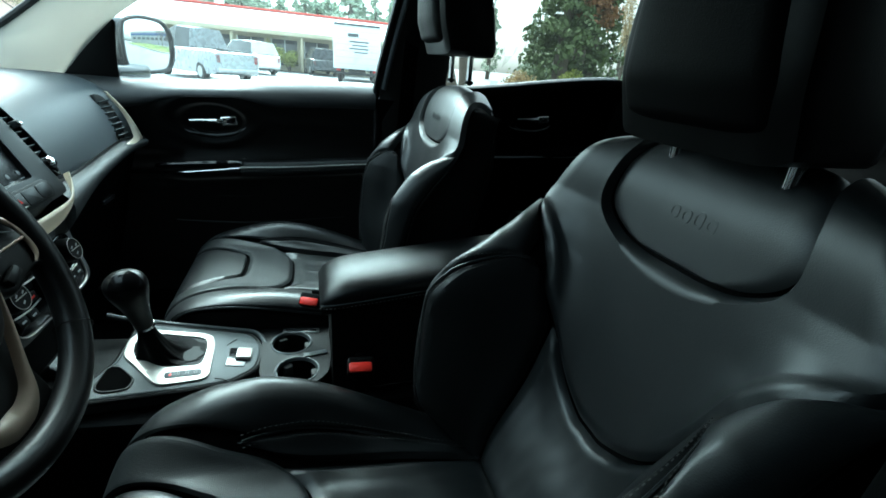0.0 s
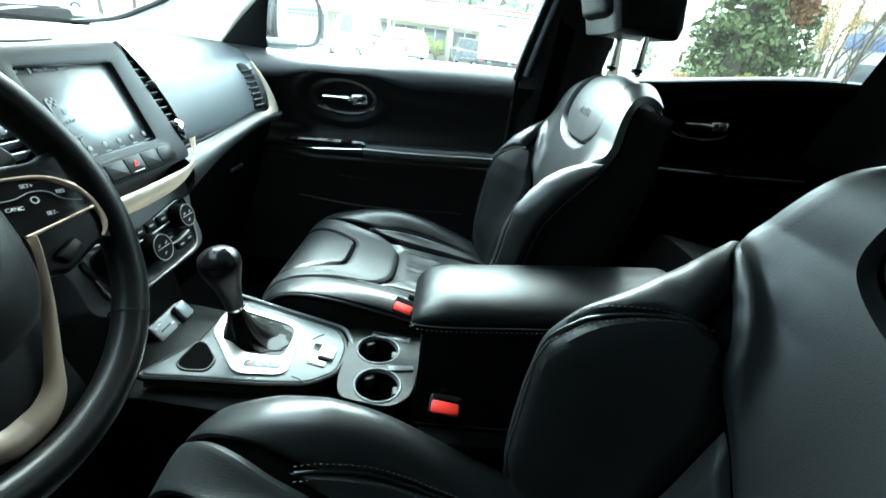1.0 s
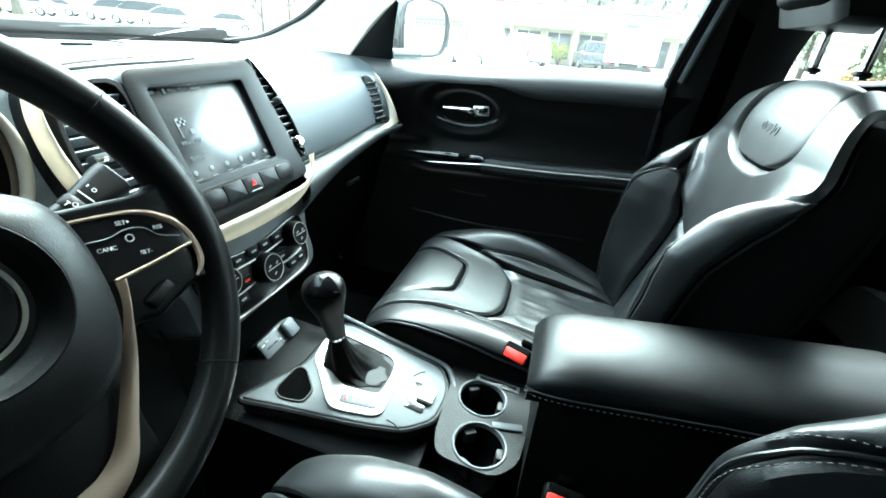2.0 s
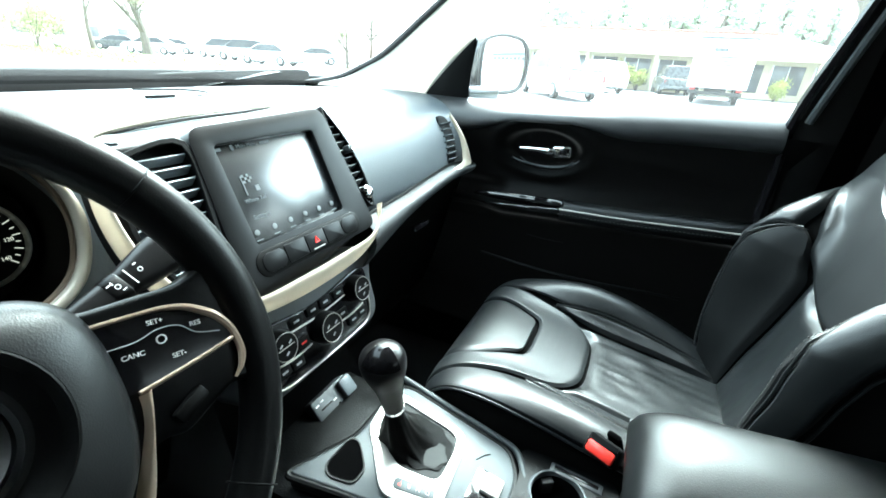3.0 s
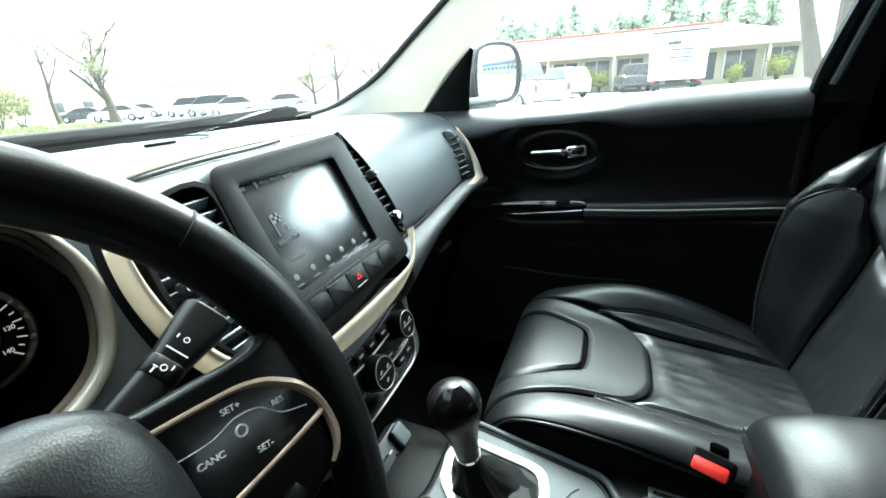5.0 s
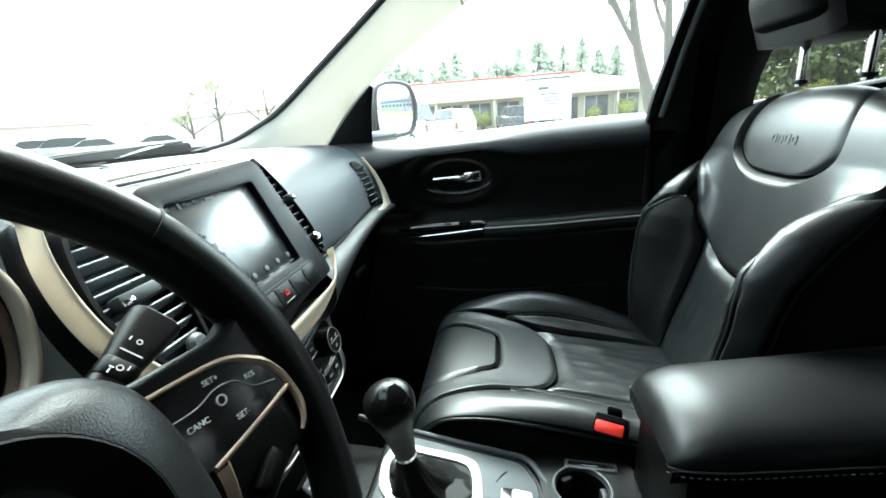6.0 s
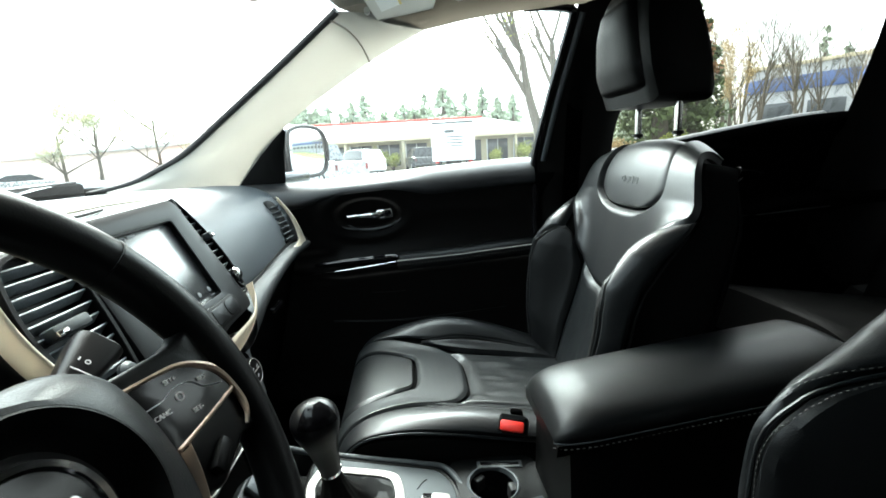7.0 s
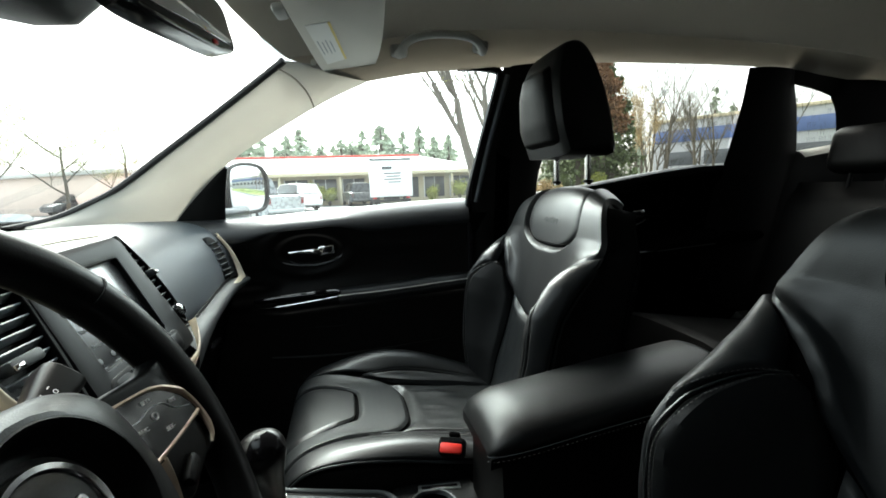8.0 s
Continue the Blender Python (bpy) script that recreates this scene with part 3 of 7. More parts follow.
part("speaker_edge", tube(spline([(0.690, 0.30, 0.775), (0.690, 0.25, 0.772), (0.690, 0.20, 0.772)], 12), 0.0012, 6), HARD_BLACK, door_1)

# left side, behind the open driver's doorway
left_rear = thing("door_3", "closed rear door behind the driver with black trim", "car door", kind="structure")
bm = door_panel(-1.32, -0.36, -0.79, 1.055, False)
bm.transform(Matrix.Diagonal((-1, 1, 1, 1)))
# Darkened the same way as the other rear door, for the unlit rear.
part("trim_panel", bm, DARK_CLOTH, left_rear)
sill_right = part("door_sill_right", rbox(0.12, 2.6, 0.14, 0.02, pose(0.735, -0.1, 0.40)), HARD_BLACK)
tagged(sill_right, "black plastic sill under the passenger doors", "door sill", kind="structure")
# plain unseen panels added to keep daylight off the driver's side, solid behind the driver
for nm, y0, y1, z0, z1 in (("light_block_low", -0.75, 1.15, 0.30, 1.18), ("light_block_rear", -0.75, 0.85, 1.18, 1.56), ("light_block_front", 0.85, 1.15, 1.18, 1.56), ("light_block_top", -0.75, 1.15, 1.48, 1.58)):
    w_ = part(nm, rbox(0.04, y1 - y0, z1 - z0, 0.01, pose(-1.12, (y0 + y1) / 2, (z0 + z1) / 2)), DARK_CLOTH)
    tagged(w_, "plain dark unseen panel added to block light at the driver's side", "wall", kind="structure")
w_ = part("light_block_roof", rbox(0.60, 1.95, 0.03, 0.01, pose(-0.84, 0.2, 1.565)), DARK_CLOTH)
tagged(w_, "plain dark unseen panel blocking light above the driver's doorway", "wall", kind="structure")
w_ = part("light_block_nose", rbox(0.38, 0.04, 1.25, 0.01, pose(-0.93, 1.14, 0.93)), DARK_CLOTH)
tagged(w_, "plain dark unseen panel blocking light ahead of the driver's doorway", "wall", kind="structure")
w_ = part("light_block_back", rbox(0.45, 0.04, 1.25, 0.01, pose(-0.92, -0.74, 0.93)), DARK_CLOTH)
tagged(w_, "plain dark unseen panel blocking light behind the driver's doorway", "wall", kind="structure")
sill_plate = part("door_sill", rbox(0.10, 1.3, 0.05, 0.012, pose(-0.72, 0.15, 0.385)), HARD_BLACK)
tagged(sill_plate, "black plastic sill plate under the open driver's doorway", "door sill", kind="structure")
for flip, side in ((False, "right"), (True, "left")):
    s = -1 if flip else 1
    kick = part("wall_front_" + side, rbox(0.03, 0.50, 0.80, 0.01, pose(s * 0.755, 0.86, 0.73)), DASH_DARK)
    tagged(kick, "dark plastic kick panel beside the footwell", "kick panel", kind="structure")
bulkhead = part("wall_front", rbox(1.5, 0.03, 0.85, 0.01, pose(0, 1.09, 0.72)), CARPET)
tagged(bulkhead, "carpeted bulkhead ahead of the footwells", "bulkhead", kind="structure")
tail = part("wall_rear", rbox(1.4, 0.05, 0.95, 0.02, pose(0, -2.30, 0.80)), DASH_DARK)
tagged(tail, "dark plastic tailgate lining", "tailgate", kind="structure")

# cowl: the black band under the windscreen
cowl_in = [(-0.71, 0.93, 1.118), (-0.4, 0.985, 1.122), (0, 1.005, 1.124), (0.4, 0.985, 1.122), (0.71, 0.93, 1.118)]
cowl_out = [(-0.77, 0.985, 1.116), (-0.4, 1.050, 1.120), (0, 1.070, 1.121), (0.4, 1.050, 1.120), (0.77, 0.985, 1.116)]
band = part("trim_cowl", strip(cowl_in, cowl_out, 0.005, 40, 6, 0.01), DARK_CLOTH)
tagged(band, "black plastic band along the foot of the windscreen", "cowl trim", kind="structure")


def bonnet_at(u, v):
    s = abs(2 * u - 1)
    shoulder = 0.050 * smooth(0.30, 0.80, s) - 0.10 * smooth(0.84, 1.0, s)
    return (mix(-0.88, 0.88, u), mix(1.085 - 0.10 * s ** 2, 2.0, v), 1.106 + shoulder - 0.004 * (1 - v) - 0.13 * v ** 1.8)


bonnet = part("bonnet", sheet(bonnet_at, 44, 18, 0.01), BONNET_PAINT)
tagged(bonnet, "pale silver painted car bonnet ahead of the windscreen", "bonnet", kind="structure")


# glass
def glass_pane(name, a, b, mat, label, n=24):
    ob = part(name, strip(a, b, 0.012, n, 10, 0.003, (0.6, 0.5, 0.3)), mat)
    ob.visible_shadow = False
    return tagged(ob, label, "window", kind="structure")


wind_low = [(-0.72, 0.965, 1.122), (-0.4, 1.055, 1.124), (0, 1.085, 1.125), (0.4, 1.055, 1.124), (0.72, 0.965, 1.122)]
wind_top = [(-0.57, 0.31, 1.520), (-0.3, 0.375, 1.55), (0, 0.395, 1.562), (0.3, 0.375, 1.55), (0.57, 0.31, 1.520)]
glass_pane("window_1", wind_low, wind_top, WINDSCREEN, "clear curved windscreen glass above the dashboard")
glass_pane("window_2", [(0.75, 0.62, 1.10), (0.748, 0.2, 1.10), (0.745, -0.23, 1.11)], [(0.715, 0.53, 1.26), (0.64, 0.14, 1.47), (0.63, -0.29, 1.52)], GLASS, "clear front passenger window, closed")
glass_pane("window_3", [(0.74, -0.42, 1.13), (0.735, -0.8, 1.15), (0.72, -1.2, 1.20)], [(0.63, -0.48, 1.545), (0.63, -0.8, 1.55), (0.63, -1.18, 1.55)], REAR_GLASS, "rear passenger window, closed")
glass_pane("window_4", [(0.69, -1.44, 1.25), (0.69, -1.56, 1.26), (0.68, -1.70, 1.275)], [(0.63, -1.33, 1.53), (0.63, -1.44, 1.525), (0.63, -1.56, 1.50)], REAR_GLASS, "small rear quarter window")
glass_pane("window_5", mirrored([(0.74, -0.42, 1.13), (0.735, -0.8, 1.15), (0.72, -1.2, 1.20)]), mirrored([(0.63, -0.48, 1.545), (0.63, -0.8, 1.55), (0.63, -1.18, 1.55)]), GLASS_TINT, "tinted rear window behind the driver")
glass_pane("window_6", mirrored([(0.69, -1.44, 1.25), (0.69, -1.56, 1.26), (0.68, -1.70, 1.275)]), mirrored([(0.63, -1.33, 1.53), (0.63, -1.44, 1.525), (0.63, -1.56, 1.50)]), GLASS_TINT, "small tinted rear quarter window")
glass_pane("window_7", [(-0.58, -2.27, 1.28), (0, -2.29, 1.28), (0.58, -2.27, 1.28)], [(-0.55, -2.08, 1.48), (0, -2.1, 1.50), (0.55, -2.08, 1.48)], GLASS_TINT, "tinted tailgate window")

# black sail panel between pillar and door mirror
sail = strip([(0.712, 0.655, 1.10), (0.708, 0.57, 1.21), (0.694, 0.50, 1.262)], [(0.712, 0.515, 1.10), (0.708, 0.508, 1.18), (0.694, 0.492, 1.25)], 0.004, 12, 6, 0.02, (-1, 0, 0))
tagged(part("trim_sail", sail, HARD_BLACK), "black triangular panel at the mirror", "trim", kind="structure")

# ---- dashboard ----
dash = thing("dashboard", "dark grained dashboard with silver trimmed centre stack", "dashboard")


def dash_top(u, v):
    """Upper pad from the windscreen over to the rear-facing rounded brow."""
    x = mix(-0.74, 0.74, u)
    prof = spline([(0, 1.00, 1.112), (0, 0.90, 1.122), (0, 0.76, 1.126), (0, 0.65, 1.118), (0, 0.575, 1.098), (0, 0.528, 1.060), (0, 0.500, 1.010), (0, 0.486, 0.962), (0, 0.487, 0.945)], 33)
    q = prof[round(v * 32)]
    back = 0.055 * (x / 0.74) ** 2 * (1 - v)
    # the brow dips towards the doors and swells over the instruments
    z = q.z - 0.045 * smooth(0.45, 0.74, abs(x)) * smooth(0.5, 0.9, v) * 0.3 - 0.012 * smooth(0.35, 0.74, abs(x)) * (1 - v)
    y = q.y - back + 0.02 * smooth(0.3, 0.7, x) * v
    z += 0.045 * math.exp(-((x + 0.385) / 0.19) ** 4) * math.exp(-((v - 0.45) / 0.22) ** 2)
    open_ = smooth(-0.222, -0.208, x) * (1 - smooth(0.132, 0.148, x))
    y += 0.06 * open_ * smooth(0.55, 0.62, v)
    inst = math.exp(-((x + 0.385) / 0.222) ** 8) * smooth(0.50, 0.58, v)
    y += 0.27 * inst
    return (x, y, z)


part("upper_pad", sheet(dash_top, 148, 32, 0.006), DASH, dash, "grained grey-black upper pad")
# speaker grille and sensor on top
part("sensor", rbox(0.045, 0.006, 0.004, 0.002, pose(0.02, 0.73, 1.1275, -4)), HARD_BLACK, dash)
lid = spline([(0.06, 0.86, 1.1255), (0.12, 0.80, 1.1275), (0.10, 0.73, 1.1275), (0.0, 0.70, 1.127), (-0.1, 0.73, 1.1275)], 40)
part("speaker_edge", tube(lid[:24], 0.0014, 6), HARD_BLACK, dash)
crease = spline([(-0.20, 0.565, 1.094), (-0.17, 0.585, 1.106), (-0.05, 0.605, 1.112), (0.06, 0.612, 1.114), (0.12, 0.62, 1.116)], 40)
part("hood_seam", tube(crease, 0.0022, 6), HARD_BLACK, dash)

# rolled leather-look band below the passenger pad, then the glove box
band_top = [(0.165, 0.478, 0.944), (0.30, 0.482, 0.948), (0.45, 0.490, 0.955), (0.56, 0.490, 0.962), (0.64, 0.480, 0.958), (0.70, 0.50, 0.95)]
band_low = [(0.140, 0.478, 0.850), (0.30, 0.50, 0.882), (0.45, 0.51, 0.900), (0.56, 0.505, 0.915), (0.64, 0.50, 0.92), (0.70, 0.52, 0.915)]
part("lower_band", strip(band_top, band_low, 0.038, 40, 14, 0.006, (0, -1, 0.15), 2.4), DASH_MID, dash, "rolled band under the pad")
part("band_groove", tube(spline([Vector(q) + Vector((0, -0.002, 0.002)) for q in band_top[:5]], 40), 0.0028, 6), HARD_BLACK, dash)
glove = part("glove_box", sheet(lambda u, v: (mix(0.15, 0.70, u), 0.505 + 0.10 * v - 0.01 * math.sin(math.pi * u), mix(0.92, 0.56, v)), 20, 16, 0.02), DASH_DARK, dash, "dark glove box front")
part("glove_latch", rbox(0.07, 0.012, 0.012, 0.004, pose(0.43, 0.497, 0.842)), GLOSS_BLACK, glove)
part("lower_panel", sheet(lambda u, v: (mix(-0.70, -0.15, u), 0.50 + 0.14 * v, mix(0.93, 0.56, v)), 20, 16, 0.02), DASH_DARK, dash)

# centre stack: sloping plane of the screen
STACK = facing((0.009, 0.4925, 1.0380), (1, 0, 0), (0, 0.42, 0.907))   # centre of the screen glass


def on_stack(x, y, z=0.0):
    return STACK @ Matrix.Translation((x, y, z))


stack = part("stack_housing", slab([q for q in outline([(-0.200, 0.077), (-0.16, 0.083), (0, 0.088), (0.09, 0.094), (0.126, 0.098), (0.158, 0.048), (0.172, -0.004), (0.175, -0.056), (0.158, -0.102), (0.0, -0.128), (-0.135, -0.118), (-0.190, -0.080), (-0.210, 0.0)], 72)[::-1]], 0.06, on_stack(0, 0, -0.016), 0.008, seg=3), STACK_BLACK, dash, "dark stack housing")
bez_out = soft_corners([(-0.122, -0.112), (0.144, -0.106), (0.118, 0.092), (-0.108, 0.084)], 0.018)
bez_in = soft_corners([(-0.0835, -0.062), (0.0835, -0.062), (0.0835, 0.062), (-0.0835, 0.062)], 0.006)
part("screen_bezel", frame_ring(bez_out, bez_in, 0.022, on_stack(0, 0.000, 0.008)), STACK_BLACK, stack, "thick black screen bezel")
screen = part("screen", rbox(0.172, 0.129, 0.006, 0.001, on_stack(0, 0, -0.003)), SCREEN, stack, "glossy touch screen reflecting the sky")
# what the screen shows: a status line, a map tile, a row of icons
for x, y, w_, h_ in ((-0.076, 0.057, 0.009, 0.004), (-0.056, 0.057, 0.004, 0.007), (-0.005, 0.057, 0.016, 0.003), (-0.062, 0.010, 0.0018, 0.024), (-0.044, 0.004, 0.006, 0.007)):
    part("screen_mark", rbox(w_, h_, 0.0006, 0, on_stack(x, y, 0.0008)), ICON, screen)
for i in range(4):
    for k in range(3):
        if (i + k) % 2 == 0:
            part("flag_check", rbox(0.0034, 0.0034, 0.0006, 0, on_stack(-0.0590 + i * 0.0036, 0.0215 - k * 0.0036, 0.0008)), ICON, screen)
words("Main Menu", 0.0072, on_stack(-0.034, 0.057, 0.0006), ICON, screen, "screen_text")
words("Where To?", 0.0072, on_stack(-0.053, -0.009, 0.0006), ICON, screen, "screen_text")
words("Settings", 0.008, on_stack(-0.055, -0.030, 0.0006), ICON, screen, "screen_text")
for i in range(6):
    x = -0.072 + i * 0.0285
    part("screen_icon", lathe([(0.0018, 0), (0.0040, 0.0003), (0.0032, 0.0005)], 10, on_stack(x, -0.048, 0.0005)), ICON, screen)
    part("screen_mark", rbox(0.010, 0.0014, 0.0006, 0, on_stack(x, -0.0575, 0.0008)), ICON, screen)
# rounded button bar under the screen
part("button_bar", slab(round_rect(0.205, 0.034, 0.0165, 8), 0.02, on_stack(0.004, -0.0865, 0.0096), 0.002), HARD_BLACK, stack)
for i in range(5):
    wb = 0.0365
    b = part("button", slab(round_rect(wb, 0.024, 0.002 if 0 < i < 4 else 0.010, 4), 0.008, on_stack(-0.0715 + i * 0.0378, -0.0865, 0.0108), 0.0008), STACK_BLACK, stack)
    if i == 2:
        tri = [(0.0050, -0.0034), (0, 0.0056), (-0.0050, -0.0034)]
        tri_in = [(0.0028, -0.0021), (0, 0.0030), (-0.0028, -0.0021)]
        part("hazard_mark", frame_ring(tri, tri_in, 0.0006, on_stack(0.004, -0.0860, 0.0124)), RED, b, "red hazard triangle")
        part("hazard_edge", rbox(0.022, 0.0011, 0.001, 0, on_stack(0.004, -0.0965, 0.0116)), SILVER, b)


def vent_grille(sx, label):
    """A tall stack vent: recessed box, slats, a thumb tab and a wheel."""
    pts = [(0.112, 0.072), (0.170, 0.071), (0.192, 0.054), (0.204, 0.0), (0.197, -0.042), (0.173, -0.086), (0.150, -0.100), (0.130, -0.082), (0.114, 0.0)]
    if sx > 0:
        pts = [(0.122, 0.092), (0.133, 0.080), (0.152, 0.042), (0.164, -0.002), (0.167, -0.040), (0.162, -0.076), (0.147, -0.066), (0.132, -0.016), (0.123, 0.042)]
    ol = outline([(sx * x, y) for x, y in pts], 40)
    cx, cy = sx * (0.145 if sx > 0 else 0.160), (0.010 if sx > 0 else -0.012)
    inner = [(cx + (x - cx) * 0.86, cy + (y - cy) * 0.93) for x, y in ol]
    v = part("air_vent", frame_ring(ol, inner, 0.02, on_stack(0, 0, 0.006)), HARD_BLACK, stack, label)
    part("vent_well", slab(inner, 0.002, on_stack(0, 0, -0.0138), 0), HARD_BLACK, v)
    for i in range(12):
        y = (0.072 if sx > 0 else 0.056) - i * 0.0130
        xs = [x for x, yy in inner if abs(yy - y) < 0.012]
        if len(xs) < 2:
            continue
        a, b = min(xs), max(xs)
        part("slat", rbox(b - a, 0.0022, 0.014, 0.0008, on_stack((a + b) / 2, y, -0.004) @ pose(0, 0, 0, -28)), DASH if sx < 0 else PANEL_GREY, v)
    part("vent_tab", rbox(0.042 if sx < 0 else 0.010, 0.012, 0.016, 0.003, on_stack(sx * (0.147 if sx > 0 else 0.168), 0.022 if sx > 0 else -0.006, 0.006)), PANEL_GREY, v, "grey thumb tab")
    part("tab_tip", rbox(0.012 if sx < 0 else 0.006, 0.006, 0.004, 0.0015, on_stack(sx * (0.147 if sx > 0 else 0.184), 0.020 if sx > 0 else -0.008, 0.015)), CHROME, v)
    part("vent_wheel", lathe([(0.003, 0), (0.010, 0.001), (0.011, 0.006), (0.007, 0.010), (0.002, 0.0105)], 18, on_stack(sx * (0.154 if sx > 0 else 0.148), -0.052 if sx > 0 else -0.070, 0.004)), CHROME if sx > 0 else PANEL_GREY, v)
    return v


vent_grille(1, "slatted air vent beside the screen")
vent_grille(-1, "slatted air vent beside the screen")

# silver band that frames the stack, open at the top
arc = [(-0.205, 0.080), (-0.218, 0.042), (-0.222, 0.0), (-0.216, -0.042), (-0.196, -0.088), (-0.145, -0.130), (-0.06, -0.146), (0.06, -0.146), (0.130, -0.132), (0.162, -0.108), (0.178, -0.078)]
ca = Vector((0, -0.02, 0))
arc_out = [STACK @ Vector((x, y, -0.002)) for x, y in arc]
wid = [0.007, 0.009, 0.011, 0.013, 0.017, 0.025, 0.028, 0.028, 0.021, 0.014, 0.003]
arc_in = [STACK @ (Vector((x, y, 0.012)) + (ca - Vector((x, y, 0))).normalized() * w_) for (x, y), w_ in zip(arc, wid)]
part("stack_trim", strip(arc_out, arc_in, 0.005, 90, 8, 0.004, STACK.to_3x3() @ Vector((0, 0, 1)), 2.4), CHAMPAGNE, dash, "champagne silver band round the stack")
part("hood_trim", tube(spline([STACK @ Vector(q) for q in ((-0.205, 0.080, 0.004), (-0.19, 0.092, 0.0), (-0.12, 0.100, -0.004), (0.0, 0.104, -0.006), (0.10, 0.102, -0.006))], 40), [0.006 - 0.004 * smooth(0, 30, i) for i in range(40)], 8), CHAMPAGNE, dash, "champagne silver brow")

# climate panel
CLIM = facing((0.015, 0.450, 0.831), (1, 0, 0), (0, 0.27, 0.96))


def on_clim(x, y, z=0.0):
    return CLIM @ Matrix.Translation((x, y, z))


part("stack_neck", slab(outline([(-0.150, 0.062), (0, 0.066), (0.150, 0.062), (0.146, 0.0), (0.130, -0.066), (0, -0.072), (-0.130, -0.066), (-0.146, 0.0)], 48), 0.10, on_clim(0, 0.004, -0.006), 0.006), DASH_MID, dash)
climate = part("climate_panel", slab(outline([(-0.118, 0.038), (0, 0.028), (0.118, 0.038), (0.120, -0.01), (0.104, -0.050), (0, -0.058), (-0.104, -0.050), (-0.120, -0.01)], 56), 0.01, on_clim(0, 0, 0), 0.003), GLOSS_BLACK, dash, "gloss black climate control panel")


def dial(x, y, r, ring):
    d = part("dial", lathe([(r * 0.4, 0), (r * 1.05, 0.001), (r, 0.016), (r * 0.93, 0.020), (r * 0.5, 0.0195)], 36, on_clim(x, y, 0)), HARD_BLACK, climate)
    part("dial_ring", lathe([(r * 0.86, 0.0190), (r * 0.885, 0.0203), (r * 0.915, 0.0203), (r * 0.94, 0.0190)], 36, on_clim(x, y, 0), ring=True), ring, d, "silver dial ring")
    for a in (0.5, 2.6, 4.6):
        part("dial_mark", rbox(0.006, 0.0022, 0.0006, 0, on_clim(x, y, 0.0206) @ pose(r * 0.42 * math.cos(a), r * 0.42 * math.sin(a), 0, 0, 0, 30)), GREY_INK, d)
    part("dial_bar", rbox(r * 1.3, 0.0012, 0.0006, 0, on_clim(x, y, 0.0206)), SILVER, d)


dial(-0.088, 0.008, 0.0215, SILVER)
dial(0.088, 0.012, 0.0215, SILVER)
dial(0.0, -0.012, 0.024, SILVER)
for x, y in ((-0.047, 0.023), (-0.012, 0.023), (0.016, 0.023), (0.048, 0.023), (-0.045, -0.012), (0.045, -0.012), (-0.09, -0.032), (-0.064, -0.034), (0.066, -0.034), (0.09, -0.032)):
    k = part("key", rbox(0.024, 0.014, 0.005, 0.0015, on_clim(x, y, 0.001)), HARD_BLACK, climate)
    part("key_mark", rbox(0.010, 0.003, 0.0005, 0, on_clim(x, y, 0.0037)), RED if (x, y) == (-0.045, -0.012) else GREY_INK, k)
for x0, x1, y0, y1 in ((-0.062, 0.062, 0.012, 0.012), (-0.10, -0.03, -0.021, -0.023), (0.03, 0.10, -0.023, -0.021)):
    part("key_line", tube(spline([CLIM @ Vector((x0, y0, 0.001)), CLIM @ Vector(((x0 + x1) / 2, (y0 + y1) / 2 - 0.003, 0.001)), CLIM @ Vector((x1, y1, 0.001))], 16), 0.0014, 6), SILVER, climate, "thin silver line")
part("panel_edge", tube(spline([CLIM @ Vector(q) for q in ((-0.121, -0.005, 0.001), (-0.106, -0.050, 0.001), (-0.05, -0.058, 0.001), (0.05, -0.058, 0.001), (0.106, -0.050, 0.001), (0.121, -0.005, 0.001))], 50), 0.0013, 6), SILVER, climate, "silver lower edge")

# socket panel under the stack
USB = facing((0.046, 0.452, 0.640), (1, 0, 0), (0, 0.66, 0.75))
usb = part("socket_panel", slab(round_rect(0.092, 0.062, 0.006), 0.02, USB, 0.003), DASH_MID, dash, "grey socket panel below the climate controls")
part("socket_lid", rbox(0.030, 0.034, 0.012, 0.005, USB @ pose(0.032, 0.012, 0.006)), DASH, usb, "flip lid of the power socket")
part("card_slot", rbox(0.026, 0.003, 0.001, 0.0004, USB @ pose(-0.02, 0.010, 0.0005)), GLOSS_BLACK, usb)
part("usb_port", frame_ring(round_rect(0.016, 0.009, 0.002), round_rect(0.012, 0.005, 0.001), 0.001, USB @ pose(-0.022, -0.012, 0.001)), WHITE_INK, usb, "white framed port")
part("audio_jack", lathe([(0.001, 0), (0.003, 0.0004), (0.003, 0.0008), (0.001, 0.001)], 12, USB @ pose(0.004, -0.004, 0)), GLOSS_BLACK, usb)
for x, y in ((-0.036, 0.020), (-0.024, 0.022), (0.0, 0.008)):
    part("port_mark", rbox(0.008, 0.003, 0.0005, 0, USB @ pose(x, y, 0.0006)), WHITE_INK, usb)
part("stack_foot", sheet(lambda u, v: (mix(-0.135, 0.135, u), mix(0.515, 0.475, v), mix(0.78, 0.58, v)), 8, 8, 0.01), HARD_BLACK, dash)

# side vent at the passenger door with its silver blade
side_vent = part("side_vent", slab(outline([(0.0, 0.060), (0.030, 0.052), (0.042, 0.0), (0.030, -0.048), (0.004, -0.055), (-0.006, 0.0)], 36), 0.014, facing((0.562, 0.510, 1.016), (0.93, -0.30, 0.10), (0.05, 0.30, 0.95)), 0.003), HARD_BLACK, dash, "narrow slatted side vent")
